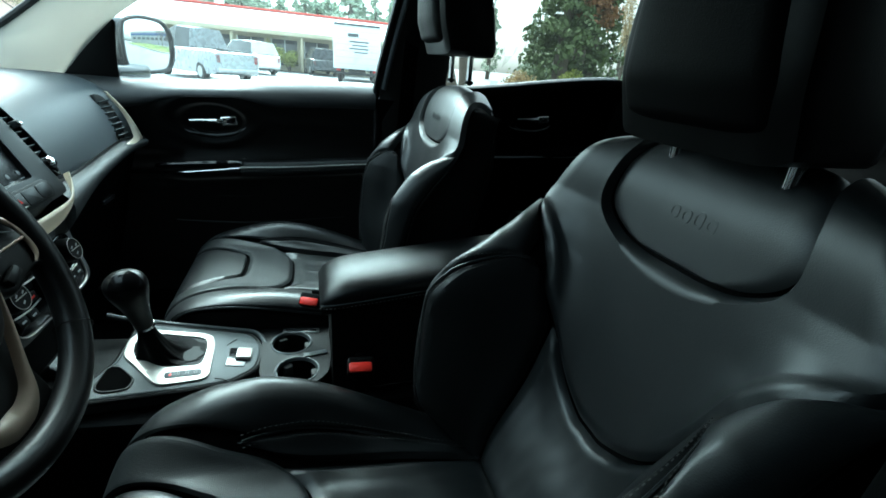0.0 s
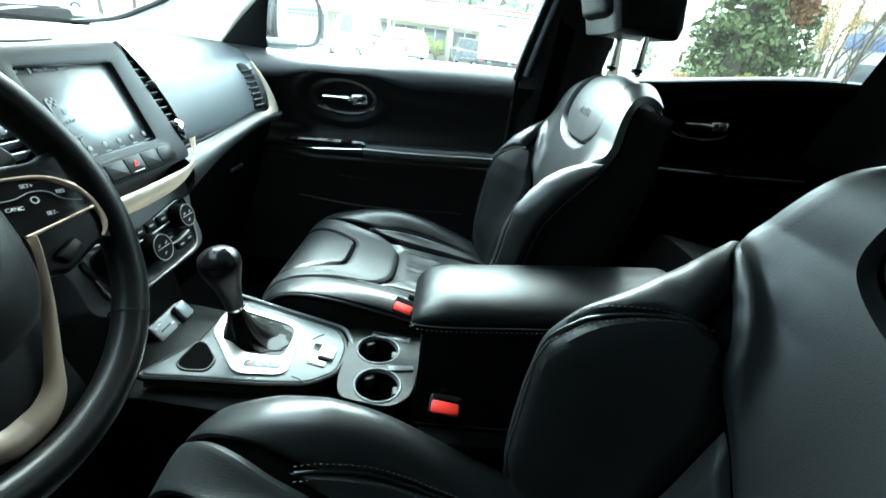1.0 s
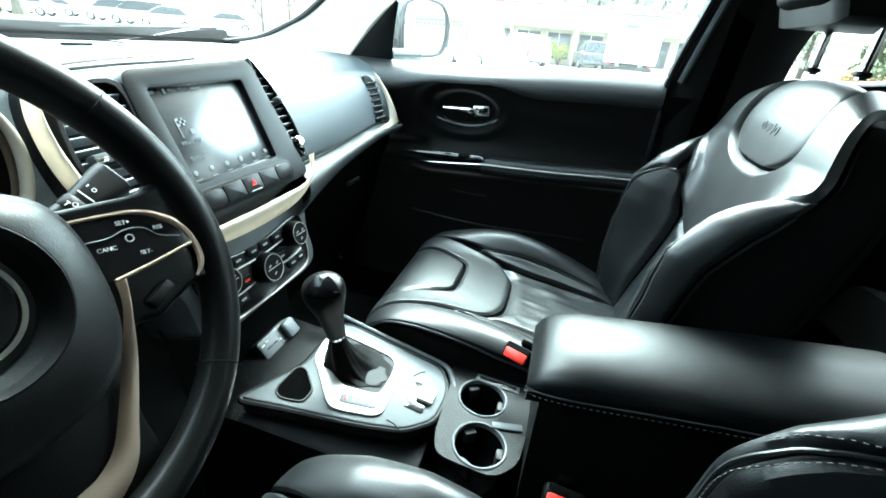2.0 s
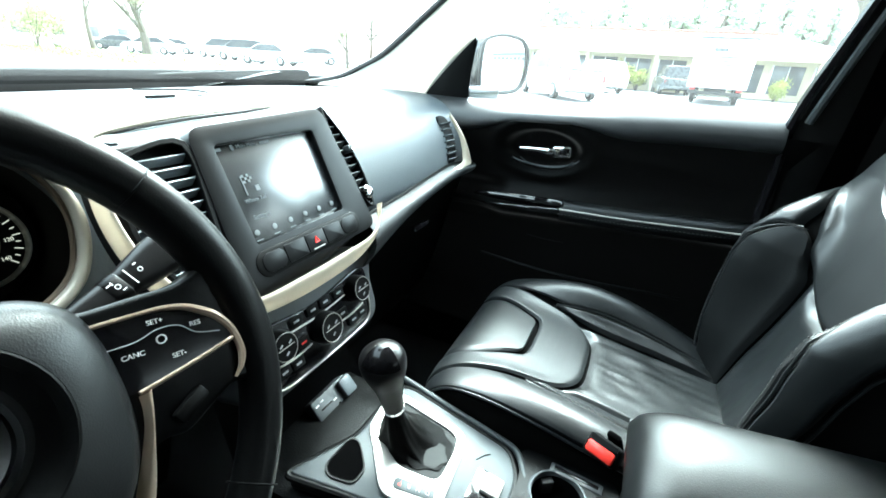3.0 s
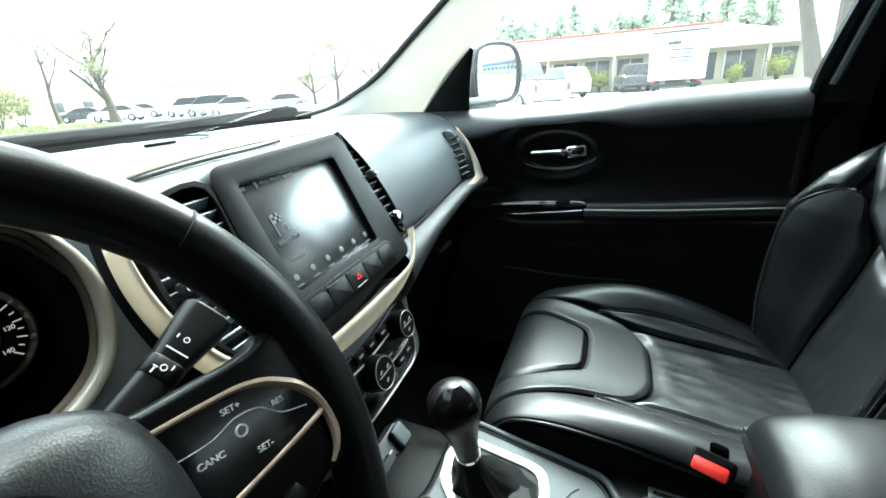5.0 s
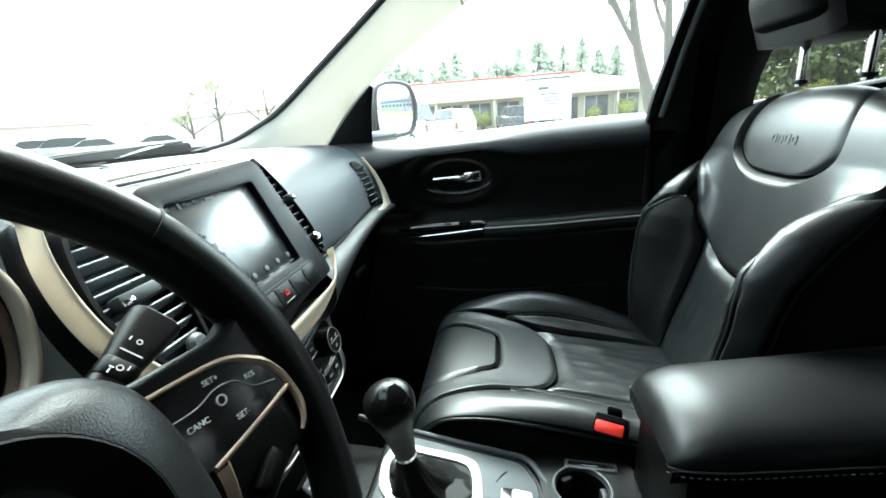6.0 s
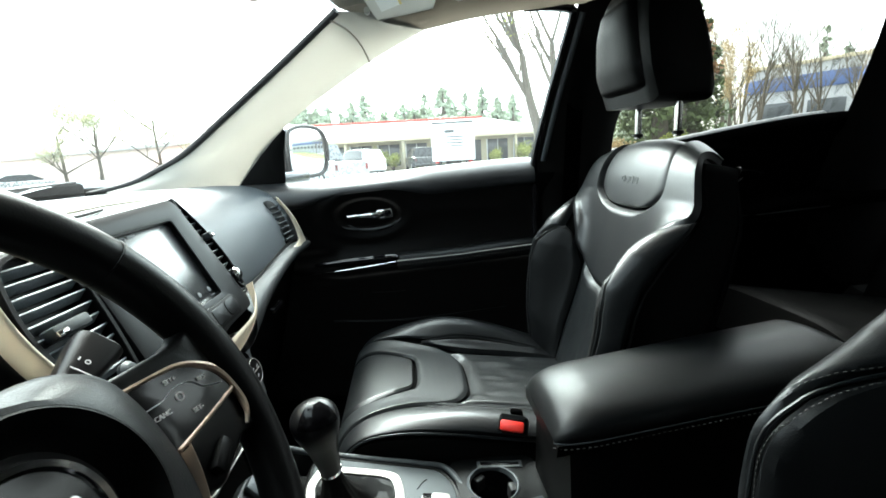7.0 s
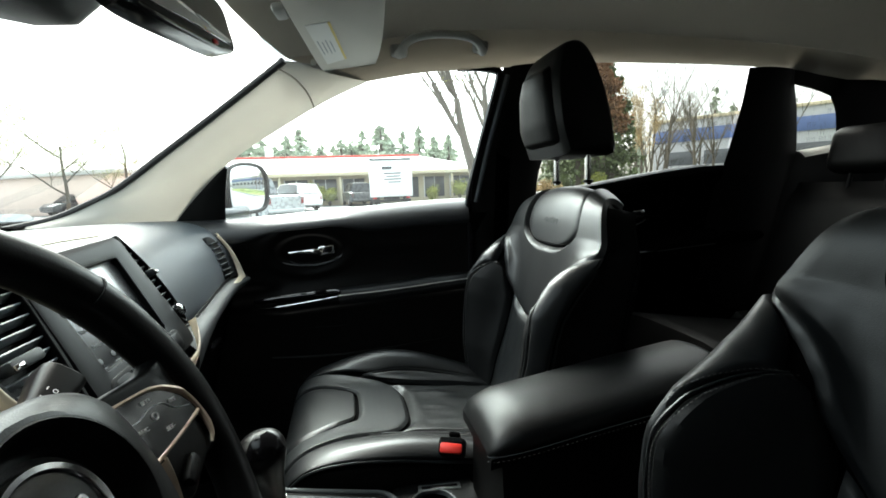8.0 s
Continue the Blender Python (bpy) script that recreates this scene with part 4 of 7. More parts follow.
for i in range(7):
    part("slat", rbox(0.036, 0.0025, 0.010, 0.0008, facing((0.562, 0.510, 1.016), (0.93, -0.30, 0.10), (0.05, 0.30, 0.95)) @ pose(0.017, 0.042 - i * 0.0145, 0.003, -25)), PANEL_GREY, side_vent)
blade_a = [(0.592, 0.514, 1.084), (0.622, 0.496, 1.046), (0.650, 0.482, 1.002), (0.668, 0.474, 0.964), (0.660, 0.466, 0.940), (0.590, 0.466, 0.942), (0.525, 0.480, 0.948)]
blade_b = [(0.582, 0.509, 1.076), (0.604, 0.491, 1.036), (0.612, 0.480, 0.998), (0.606, 0.474, 0.976), (0.596, 0.470, 0.968), (0.558, 0.470, 0.961), (0.525, 0.480, 0.952)]
part("vent_blade", strip(blade_a, blade_b, 0.007, 40, 8, 0.004, (-0.2, -1, 0.2)), CHAMPAGNE, dash, "champagne silver blade beside the vent")
part("vent_screw", lathe([(0.002, 0), (0.006, 0.001), (0.005, 0.003), (0.002, 0.0034)], 14, facing((0.644, 0.462, 0.958), (1, 0, 0), (0, 0.2, 1))), HARD_BLACK, dash)

# instrument cluster in its hood
GA = facing((-0.385, 0.655, 1.004), (1, 0, 0), (0, 0.30, 0.95))
cluster = part("gauge_backing", slab(round_rect(0.40, 0.15, 0.07, 10), 0.01, GA @ pose(0, 0, -0.01), 0.001), GAUGE, dash, "instrument cluster with two round dials")
for cx in (0.130, -0.130):
    C = GA @ Matrix.Translation((cx, 0.0, 0)) @ Matrix.Scale(0.80, 4)
    g = part("gauge", lathe([(0.001, 0.0), (0.055, 0.0), (0.057, -0.004)], 48, C), GAUGE, cluster)
    part("gauge_ring", lathe([(0.054, 0.0), (0.056, 0.010), (0.058, 0.011), (0.0605, 0.0)], 56, C, ring=True), SILVER, g, "silver gauge ring")
    part("inner_ring", lathe([(0.0275, 0.0), (0.028, 0.002), (0.0295, 0.002), (0.030, 0.0)], 40, C, ring=True), CHAMPAGNE, g)
    for i in range(25):
        a = radians(225 - i * 270 / 24)
        big = i % 2 == 0
        part("tick", rbox(0.009 if big else 0.005, 0.0013, 0.0006, 0, C @ pose(0.0475 * math.cos(a), 0.0475 * math.sin(a), 0.0008, 0, 0, math.degrees(a))), GAUGE_INK, g)
    if cx > 0:
        for i, t_ in enumerate(("0", "20", "40", "60", "80", "100", "120", "140")):
            a = radians(225 - i * 38.6)
            words(t_, 0.0072, C @ pose(0.0385 * math.cos(a), 0.0385 * math.sin(a), 0.0006), GAUGE_INK, g, "numeral")
        words("MPH", 0.0065, C @ pose(0.0, -0.037, 0.0006), GAUGE_INK, g, "numeral")
    part("warning_lamp", lathe([(0.001, 0.0012), (0.0020, 0.0012), (0.0014, 0.0018)], 12, C @ pose(0.010, -0.011, 0)), RED_LAMP, g, "lit red warning lamp")
    part("gauge_hub", lathe([(0.002, 0.006), (0.008, 0.005), (0.009, 0.0)], 20, C), HARD_BLACK, g)
    part("needle", rbox(0.05, 0.0012, 0.001, 0, C @ pose(-0.018, -0.018, 0.004, 0, 0, 225)), GAUGE_INK, g)
hood_pts = [(0.163, 0.0), (0.155, 0.045), (0.12, 0.078), (0.0, 0.095), (-0.12, 0.078), (-0.155, 0.045), (-0.163, 0.0), (-0.145, -0.045), (-0.09, -0.070), (0.0, -0.078), (0.09, -0.070), (0.145, -0.045)]
hood_ol = outline([(x * 1.04, y) for x, y in hood_pts], 64)
hood = bmesh.new()
ra = [GA @ Vector((x * 1.10, y * 0.98, -0.004)) for x, y in hood_ol]
rb = [GA @ Vector((x, y - 0.008, 0.128 + 0.030 * smooth(-0.05, 0.1, y))) for x, y in hood_ol]
loft([ra, [a.lerp(b, 0.5) for a, b in zip(ra, rb)], rb], False, hood)
bmesh.ops.solidify(hood, geom=hood.faces[:], thickness=0.004)
part("gauge_hood", hood, HARD_BLACK, dash)
wide = outline([(0.235, 0.0), (0.228, 0.055), (0.17, 0.098), (0.0, 0.110), (-0.17, 0.098), (-0.228, 0.055), (-0.235, 0.0), (-0.22, -0.075), (-0.13, -0.125), (0.0, -0.132), (0.13, -0.125), (0.22, -0.075)], 64)
part("cluster_surround", frame_ring(wide, [(x, y - 0.008) for x, y in hood_ol], 0.010, GA @ pose(0, 0, 0.124)), DASH, dash, "grained grey panel round the instruments")
part("hood_ring", tube(rb, [0.0058 - 0.0026 * smooth(0.0, 0.08, hood_ol[i][1]) for i in range(64)], 10, True), CHAMPAGNE, dash, "champagne silver ring round the instruments")
inner_ring = [a.lerp(b, 0.86) for a, b in zip(ra, rb)]
part("hood_lining", tube(inner_ring, [0.0055 - 0.003 * smooth(0.0, 0.08, hood_ol[i][1]) for i in range(64)], 8, True), BRONZE, dash, "bronze inner ring round the instruments")

# ---- front seats ----
def normal_of(fn, s, t):
    e = 0.004
    return (fn(s + e, t) - fn(s - e, t)).cross(fn(s, t + e) - fn(s, t - e)).normalized()


def padded(fn, a, b, crown, n=32, k=14, name="panel", mat=None, parent=None, label="", edge=0.30, sink=0.004, ends=(1, 1), wrinkle=0.0):
    """A stuffed panel between two curves drawn on the surface fn(s, t), its edges sunk into the seams."""
    a, b = spline([(*q, 0) for q in a], n + 1), spline([(*q, 0) for q in b], n + 1)

    def at(u, v):
        q = a[round(u * n)].lerp(b[round(u * n)], v)
        fall = smooth(0, edge, v) * smooth(0, edge, 1 - v)
        if ends[0]:
            fall *= smooth(0, 0.12, u)
        if ends[1]:
            fall *= smooth(0, 0.12, 1 - u)
        h = crown * (fall ** 0.6) - sink * (1 - fall)
        if wrinkle:
            h += wrinkle * fall * (noise.noise((q.x * 7, q.y * 9, 3.0)) + 0.5 * noise.noise((q.x * 19, q.y * 16, 7.0)))
        return fn(q.x, q.y) + normal_of(fn, q.x, q.y) * h
    bm = sheet(at, n, k)
    return part(name, bm, mat or LEATHER, parent, label)


def piped(fn, pts, r, n, mat, parent, name="piping", lift=0.002):
    c = spline([(*q, 0) for q in pts], n)
    line = [fn(q.x, q.y) + normal_of(fn, q.x, q.y) * lift for q in c]
    part(name, tube(line, r, 6), mat, parent)
    return line


def sewn(fn, pts, parent, n=60, lift=0.004, size=0.0042):
    c = spline([(*q, 0) for q in pts], n)
    stitches([fn(q.x, q.y) + normal_of(fn, q.x, q.y) * lift for q in c], size, THREAD, parent)


# what sets the two seats apart: hollow of the back, height of the cushion's bolsters and of the back's wings
SEAT = {"recess": 0.0, "bolster": 0.0, "wing": 0.0}
BOLSTER_RISE = [(0.0, -0.028), (0.15, -0.026), (0.25, -0.016), (0.35, 0.0), (0.43, 0.014), (0.56, 0.032), (0.68, 0.036), (0.78, 0.028), (0.90, 0.008), (1.0, 0.0)]
CUSHION_SIDE = even([(0, 0, 0), (0.06, 0, 0), (0.115, 0.002, 0), (0.150, 0.016, 0), (0.185, 0.040, 0), (0.215, 0.042, 0), (0.240, 0.016, 0), (0.251, -0.03, 0), (0.248, -0.085, 0)])
CUSHION_LINE = even([(-0.22, 0.608, 0), (-0.12, 0.620, 0), (0.0, 0.636, 0), (0.12, 0.657, 0), (0.22, 0.672, 0), (0.290, 0.669, 0), (0.330, 0.645, 0), (0.345, 0.605, 0), (0.342, 0.560, 0)])


def cushion(s, t):
    """s: -1 to 1 across, t: 0 at the backrest to 1 at the lower front edge."""
    side, line = pick(CUSHION_SIDE, abs(s)), pick(CUSHION_LINE, t)
    front = smooth(0.45, 0.85, t)
    swell = mix(1.05, 0.12, front) * mix(0.25, 1, smooth(0.0, 0.42, t)) * (1.4 if s > 0 else 0.75) if side.y > 0 else 1.0
    x = side.x * mix(1.0, 0.93, smooth(0.55, 1.0, t)) * mix(0.93, 1, smooth(0, 0.25, t))
    y = line.x - (0.05 * abs(s) ** 4) * smooth(0.5, 0.9, t)
    z = line.y + side.y * swell + SEAT["bolster"] * float(np.interp(t, *zip(*BOLSTER_RISE))) * smooth(0.11, 0.19, side.x)
    return Vector((math.copysign(x, s), y, z))


BACK_SIDE = even([(0, 0, 0), (0.07, 0, 0), (0.125, 0.005, 0), (0.155, 0.019, 0), (0.185, 0.046, 0), (0.212, 0.060, 0), (0.236, 0.048, 0), (0.250, 0.012, 0), (0.254, -0.035, 0), (0.249, -0.088, 0)])
BACK_LINE = even([(0.0, 0.0, 0), (0.10, -0.012, 0), (0.22, -0.032, 0), (0.36, -0.038, 0), (0.48, -0.033, 0), (0.545, -0.032, 0), (0.592, -0.045, 0), (0.614, -0.072, 0), (0.610, -0.106, 0)])
WING_RISE = [(0.0, 0.6), (0.08, 0.85), (0.20, 1.40), (0.31, 1.78), (0.42, 2.0), (0.49, 1.98), (0.585, 1.45), (0.655, 0.75), (0.705, 0.22), (0.74, 0.0), (1.0, 0.0)]
LEAN_BACK = radians(12.5)
BACK_FOOT = Vector((0, -0.178, 0.585))
BACK_UP, BACK_OUT = Vector((0, -math.sin(LEAN_BACK), math.cos(LEAN_BACK))), Vector((0, math.cos(LEAN_BACK), math.sin(LEAN_BACK)))


def backrest(s, t):
    """s: -1 to 1 across, t: 0 at the foot to 1 behind the top edge."""
    side, line = pick(BACK_SIDE, abs(s)), pick(BACK_LINE, t)
    top = smooth(0.67, 0.91, t)
    x = side.x * mix(1.0, 0.78, top) * mix(1, 0.84, smooth(0.84, 1.0, t)) * mix(0.86, 1, smooth(0, 0.38, t))
    rise = float(np.interp(t, *zip(*WING_RISE))) + SEAT["wing"] * smooth(0.0, 0.14, t) * (1 - smooth(0.38, 0.62, t))
    bound = float(np.interp(t, (0.45, 0.515, 0.58, 0.64, 0.69, 0.75), (0.34, 0.395, 0.445, 0.545, 0.675, 0.80)))
    calm = min(rise, float(np.interp(t, (0.45, 0.55, 0.62, 0.70, 0.74), (2.6, 1.3, 0.50, 0.12, 0.0))))
    swell = mix(calm, rise, smooth(bound - 0.10, bound + 0.07, abs(s))) if side.y > 0 else mix(1, 0.75, top)
    drop = -0.045 * min(1, side.x / 0.24) ** 2.4 * smooth(0.80, 1.0, t)
    return BACK_FOOT + BACK_UP * (line.x + drop) + BACK_OUT * (line.y + side.y * swell - 0.018 * top * abs(s) ** 2 - SEAT["recess"] * (1 - min(1, abs(s) / 0.62) ** 2) * smooth(0.05, 0.3, t)) + Vector((math.copysign(x, s), 0, 0))


def front_seat(m, label, recess=0.0, point=0.0, setback=0.0, head_drop=0.0, bolster=0.0, wing=0.0):
    SEAT["recess"], SEAT["bolster"], SEAT["wing"], d = recess, bolster, wing, point
    seat = thing("front_seat", label, "car seat", "front seats")
    # cushion
    base = part("cushion", sheet(lambda u, v: cushion(2 * u - 1, v) - normal_of(cushion, 2 * u - 1, v) * 0.010, 60, 50), SEAM, seat)
    patch_l = [(-0.36, 0.985), (-0.355, 0.875), (-0.31, 0.775), (-0.225, 0.69), (-0.18, 0.652), (-0.11, 0.640)]
    padded(cushion, patch_l, [(-q, t) for q, t in patch_l], 0.0075, 36, 26, "thigh_patch", LEATHER, base, "smooth leather patch on the front edge", edge=0.035, sink=-0.003)
    for s in (-1, 1):
        padded(cushion, [(s * 0.37, 0.99), (s * 0.37, 0.87), (s * 0.325, 0.772), (s * 0.24, 0.680), (s * 0.19, 0.638), (s * 0.10, 0.627), (0, 0.626)], [(s * 0.63, 0.99), (s * 0.59, 0.89), (s * 0.51, 0.785), (s * 0.405, 0.655), (s * 0.335, 0.525), (s * 0.20, 0.460), (0, 0.450)], 0.0085, 48, 18, "thigh_panel", PERFORATED, base, "perforated leather thigh panel", edge=0.08, ends=(1, 0), sink=-0.002)
        padded(cushion, [(s * 0.325, 0.510), (s * 0.20, 0.450), (0, 0.440)], [(s * 0.33, 0.02), (s * 0.17, 0.02), (0, 0.02)], 0.007, 26, 26, "seat_insert", LEATHER_WORN, base, "slightly creased leather seat insert", edge=0.07, ends=(1, 0), wrinkle=0.003)
        padded(cushion, [(s * 0.338, 0.02), (s * 0.345, 0.25), (s * 0.343, 0.42), (s * 0.355, 0.49), (s * 0.390, 0.58)], [(s * 0.43, 0.02), (s * 0.445, 0.25), (s * 0.445, 0.42), (s * 0.425, 0.53), (s * 0.405, 0.61)], 0.008, 44, 12, "inner_bolster", LEATHER, base, edge=0.2, wrinkle=0.002)
        padded(cushion, [(s * 0.44, 0.02), (s * 0.455, 0.25), (s * 0.455, 0.42), (s * 0.43, 0.57), (s * 0.52, 0.775), (s * 0.60, 0.885), (s * 0.64, 0.99)], [(s * 0.71, 0.02), (s * 0.71, 0.25), (s * 0.70, 0.45), (s * 0.69, 0.62), (s * 0.70, 0.77), (s * 0.73, 0.88), (s * 0.75, 0.99)], 0.0065, 64, 20, "outer_bolster", LEATHER, base, "smooth leather side bolster", edge=0.07, sink=-0.001)
        seam = [(s * 0.435, 0.02), (s * 0.45, 0.25), (s * 0.45, 0.42), (s * 0.43, 0.53), (s * 0.41, 0.60)]
        piped(cushion, seam, 0.0024, 50, LEATHER_WORN, base)
        for off in (-0.018, 0.018):
            sewn(cushion, [(a + s * off, b) for a, b in seam], base, lift=0.0062, size=0.0035)
        piped(cushion, [(s * 0.72, 0.0), (s * 0.715, 0.4), (s * 0.70, 0.62), (s * 0.71, 0.77), (s * 0.74, 0.88), (s * 0.755, 0.982), (s * 0.5, 0.992), (0, 0.995)], 0.0028, 80, LEATHER_WORN, base, "welt")
    low = [cushion(s, t) for s, t in [(-1, i / 12) for i in range(13)] + [(-1 + i / 8, 1) for i in range(1, 17)] + [(1, 1 - i / 12) for i in range(1, 13)]]
    ring0 = [q + Vector((0, 0, 0.004)) for q in low]
    ring1 = [Vector((q.x * 0.96, q.y - 0.012 * (q.y > 0.2), q.z - 0.06)) for q in low]
    ring2 = [Vector((q.x * 0.90, q.y * 0.92, 0.43)) for q in low]
    part("valance", loft([ring0, ring1, ring2], True), HARD_BLACK, seat, "black plastic seat valance")
    for s in (-1, 1):
        part("seat_rail", rbox(0.04, 0.56, 0.06, 0.006, pose(s * 0.19, 0.02, 0.385)), HARD_BLACK, seat)
        part("rail_foot", rbox(0.05, 0.07, 0.03, 0.006, pose(s * 0.19, 0.26, 0.355)), HARD_BLACK, seat)
    # backrest
    back = part("backrest", sheet(lambda u, v: backrest(2 * u - 1, v) - normal_of(backrest, 2 * u - 1, v) * -0.010, 60, 60), SEAM, seat)
    bk = lambda s, t: backrest(-s, t)
    logo = [(0.425, 0.965), (0.415, 0.885), (0.392, 0.805), (0.345, 0.752), (0.225, 0.712), (0.08, 0.698)]
    patch = padded(bk, logo, [(-q, t) for q, t in logo], 0.005, 36, 26, "shoulder_patch", LEATHER, back, "embossed leather shoulder patch", edge=0.06, sink=0.002)
    c0 = bk(0, 0.785) + normal_of(bk, 0, 0.785) * 0.005
    LOGO = facing(c0, (1, 0, 0), bk(0, 0.80) - bk(0, 0.77))
    for i in range(4):
        ring = frame_ring(round_rect(0.014, 0.020 if i == 1 else 0.016, 0.005), round_rect(0.008, 0.012 if i == 1 else 0.009, 0.003), 0.002, LOGO @ pose(-0.027 + i * 0.018, 0.001 * (i % 2), 0.0012))
        part("emboss", ring, LEATHER, patch)
    for s in (-1, 1):
        padded(bk, [(s * 0.433, 0.972), (s * 0.422, 0.885), (s * 0.400, 0.80), (s * 0.352, 0.746), (s * 0.230, 0.705), (s * 0.12, 0.692), (s * 0.05, 0.690), (0, 0.690)], [(s * 0.70, 0.985), (s * 0.70, 0.86), (s * 0.712, 0.742), (s * 0.675, 0.688), (s * 0.545, 0.640), (s * 0.445, 0.580), (s * 0.395, 0.515), (s * 0.30, 0.452 - 0.35 * d), (s * 0.20, 0.417 - 0.72 * d), (s * 0.08, 0.402 - 0.97 * d), (0, 0.400 - d)], 0.012, 60, 30, "back_shield", LEATHER, back, "leather shield that narrows to a point", edge=0.06, ends=(0, 0), sink=0.002)
        padded(bk, [(s * 0.325, 0.460 - 0.3 * d), (s * 0.20, 0.407 - 0.72 * d), (s * 0.08, 0.392 - 0.97 * d), (0, 0.390 - d)], [(s * 0.325, 0.02), (s * 0.20, 0.02), (s * 0.1, 0.02), (0, 0.02)], 0.006, 30, 26, "back_insert", LEATHER_WORN, back, "leather lower back insert", edge=0.06, wrinkle=0.002, ends=(1, 0))
        seam = [(s * 0.59, 0.03), (s * 0.59, 0.25), (s * 0.595, 0.38), (s * 0.585, 0.46), (s * 0.560, 0.52), (s * 0.52, 0.556), (s * 0.475, 0.570)]
        padded(bk, [(s * 0.335, 0.02), (s * 0.335, 0.25), (s * 0.335, 0.42), (s * 0.365, 0.475), (s * 0.39, 0.51), (s * 0.425, 0.545), (s * 0.455, 0.563)], [(a - s * 0.005, b) for a, b in seam], 0.009, 50, 18, "wing_inner", MATTE_LEATHER, back, "matte leather inside the wing", edge=0.12, wrinkle=0.001, sink=0.002)
        padded(bk, [(a + s * 0.005, b) for a, b in seam] + [(s * 0.53, 0.630), (s * 0.60, 0.664), (s * 0.68, 0.693)], [(s * 0.675, 0.02), (s * 0.675, 0.25), (s * 0.68, 0.42), (s * 0.685, 0.53), (s * 0.695, 0.60), (s * 0.71, 0.645), (s * 0.72, 0.68), (s * 0.715, 0.702)], 0.010, 64, 18, "wing_outer", LEATHER, back, "leather side wing", edge=0.16, sink=0.003)
        piped(bk, [(s * 0.685, 0.02), (s * 0.685, 0.25), (s * 0.69, 0.5), (s * 0.715, 0.66)], 0.0020, 60, MATTE_LEATHER, back, "flank_piping", 0.003)
        piped(bk, seam, 0.0022, 50, LEATHER, back, lift=0.004)
        for off in (-0.016, 0.018):
            sewn(bk, [(a + s * off, b) for a, b in seam], back, lift=0.0085, size=0.0030)
    # moulded back shell
    def shell(u, v):
        s = 2 * u - 1
        w = 0.246 * mix(0.80, 1, smooth(0, 0.42, v)) * mix(1, 0.78, smooth(0.70, 0.97, v)) * mix(1, 0.84, smooth(0.93, 1.0, v))
        return BACK_FOOT + BACK_UP * (0.612 * v - 0.045 * abs(s) ** 2.2 * smooth(0.85, 1, v)) + BACK_OUT * (-0.110 - 0.035 * (1 - s ** 4) * smooth(0, 0.1, 1.02 - v)) + Vector((w * s, 0, 0))
    part("back_shell", sheet(shell, 30, 30, 0.006), HARD_BLACK, seat, "black moulded back shell")
    # head restraint on two chrome posts
    for s in (-1, 1):
        foot = Vector((s * 0.075, -0.372, 1.174))
        part("post", tube([foot, foot + Vector((0, 0.0, 0.14))], 0.0075, 14), CHROME, seat, "chrome headrest post")
        part("post_collar", lathe([(0.006, -0.004), (0.012, 0.0), (0.0105, 0.005), (0.008, 0.006)], 18, Matrix.Translation(foot + Vector((0, -0.0015, 0.006)))), HARD_BLACK, seat)
    hy, hz = -0.330, 1.252
    prof = [(0.030, 0.0), (0.048, 0.06), (0.052, 0.14), (0.040, 0.205), (0.012, 0.238), (-0.025, 0.236), (-0.055, 0.19), (-0.082, 0.10), (-0.100, 0.006)]
    # body: outline in side view, lofted across with shrinking ends
    side = spline([(0, y, z) for y, z in prof], 40)
    side += [Vector((0, mix(-0.096, 0.026, i / 9), -0.012)) for i in range(10)]
    mid = sum(side, Vector()) / len(side)
    rings = []
    for f, k in ((-1.0, 0.72), (-0.97, 0.86), (-0.88, 0.95), (-0.7, 0.99), (0, 1.0), (0.7, 0.99), (0.88, 0.95), (0.97, 0.86), (1.0, 0.72)):
        rings.append([Vector((f * 0.113 * mix(1, 0.80, smooth(0.05, 0.27, (q.z))), hy + mid.y + (q.y - mid.y) * k, hz + mid.z + (q.z - mid.z) * mix(1, k, 0.6))) for q in side])
    head = part("headrest", loft(rings, True), HARD_BLACK, seat, "black headrest with a leather face")

    def face(s, t):
        q = pick([Vector((0.036, 0.012, 0)), Vector((0.053, 0.06, 0)), Vector((0.058, 0.135, 0)), Vector((0.050, 0.190, 0))], t)
        return Vector((s * 0.105 * mix(1, 0.80, smooth(0.25, 1, t)), hy + q.x + 0.004 - 0.020 * abs(s) ** 3, hz + q.y))
    padded(lambda s, t: face(-s, t), [(0.93, 0.0), (0.95, 0.3), (0.93, 0.7), (0.80, 1.0)], [(-0.93, 0.0), (-0.95, 0.3), (-0.93, 0.7), (-0.80, 1.0)], 0.010, 24, 24, "headrest_face", GAITER, head, "padded leather headrest face", edge=0.12)
    for child in seat.children:
        if child.name.startswith(("headrest", "post", "back")):
            child.location.y = -setback
        if child.name.startswith(("headrest", "post")):
            child.location.z = -head_drop
    seat.matrix_basis = m
    return seat


passenger = front_seat(pose(0.370, 0.0, 0.0), "black leather front passenger seat with empty seat cushion")
driver = front_seat(pose(-0.412, -0.045, -0.008), "black leather driver's seat with perforated cushion beside the console", 0.032, 0.09, 0.02, 0.080, 1.0, 1.0)


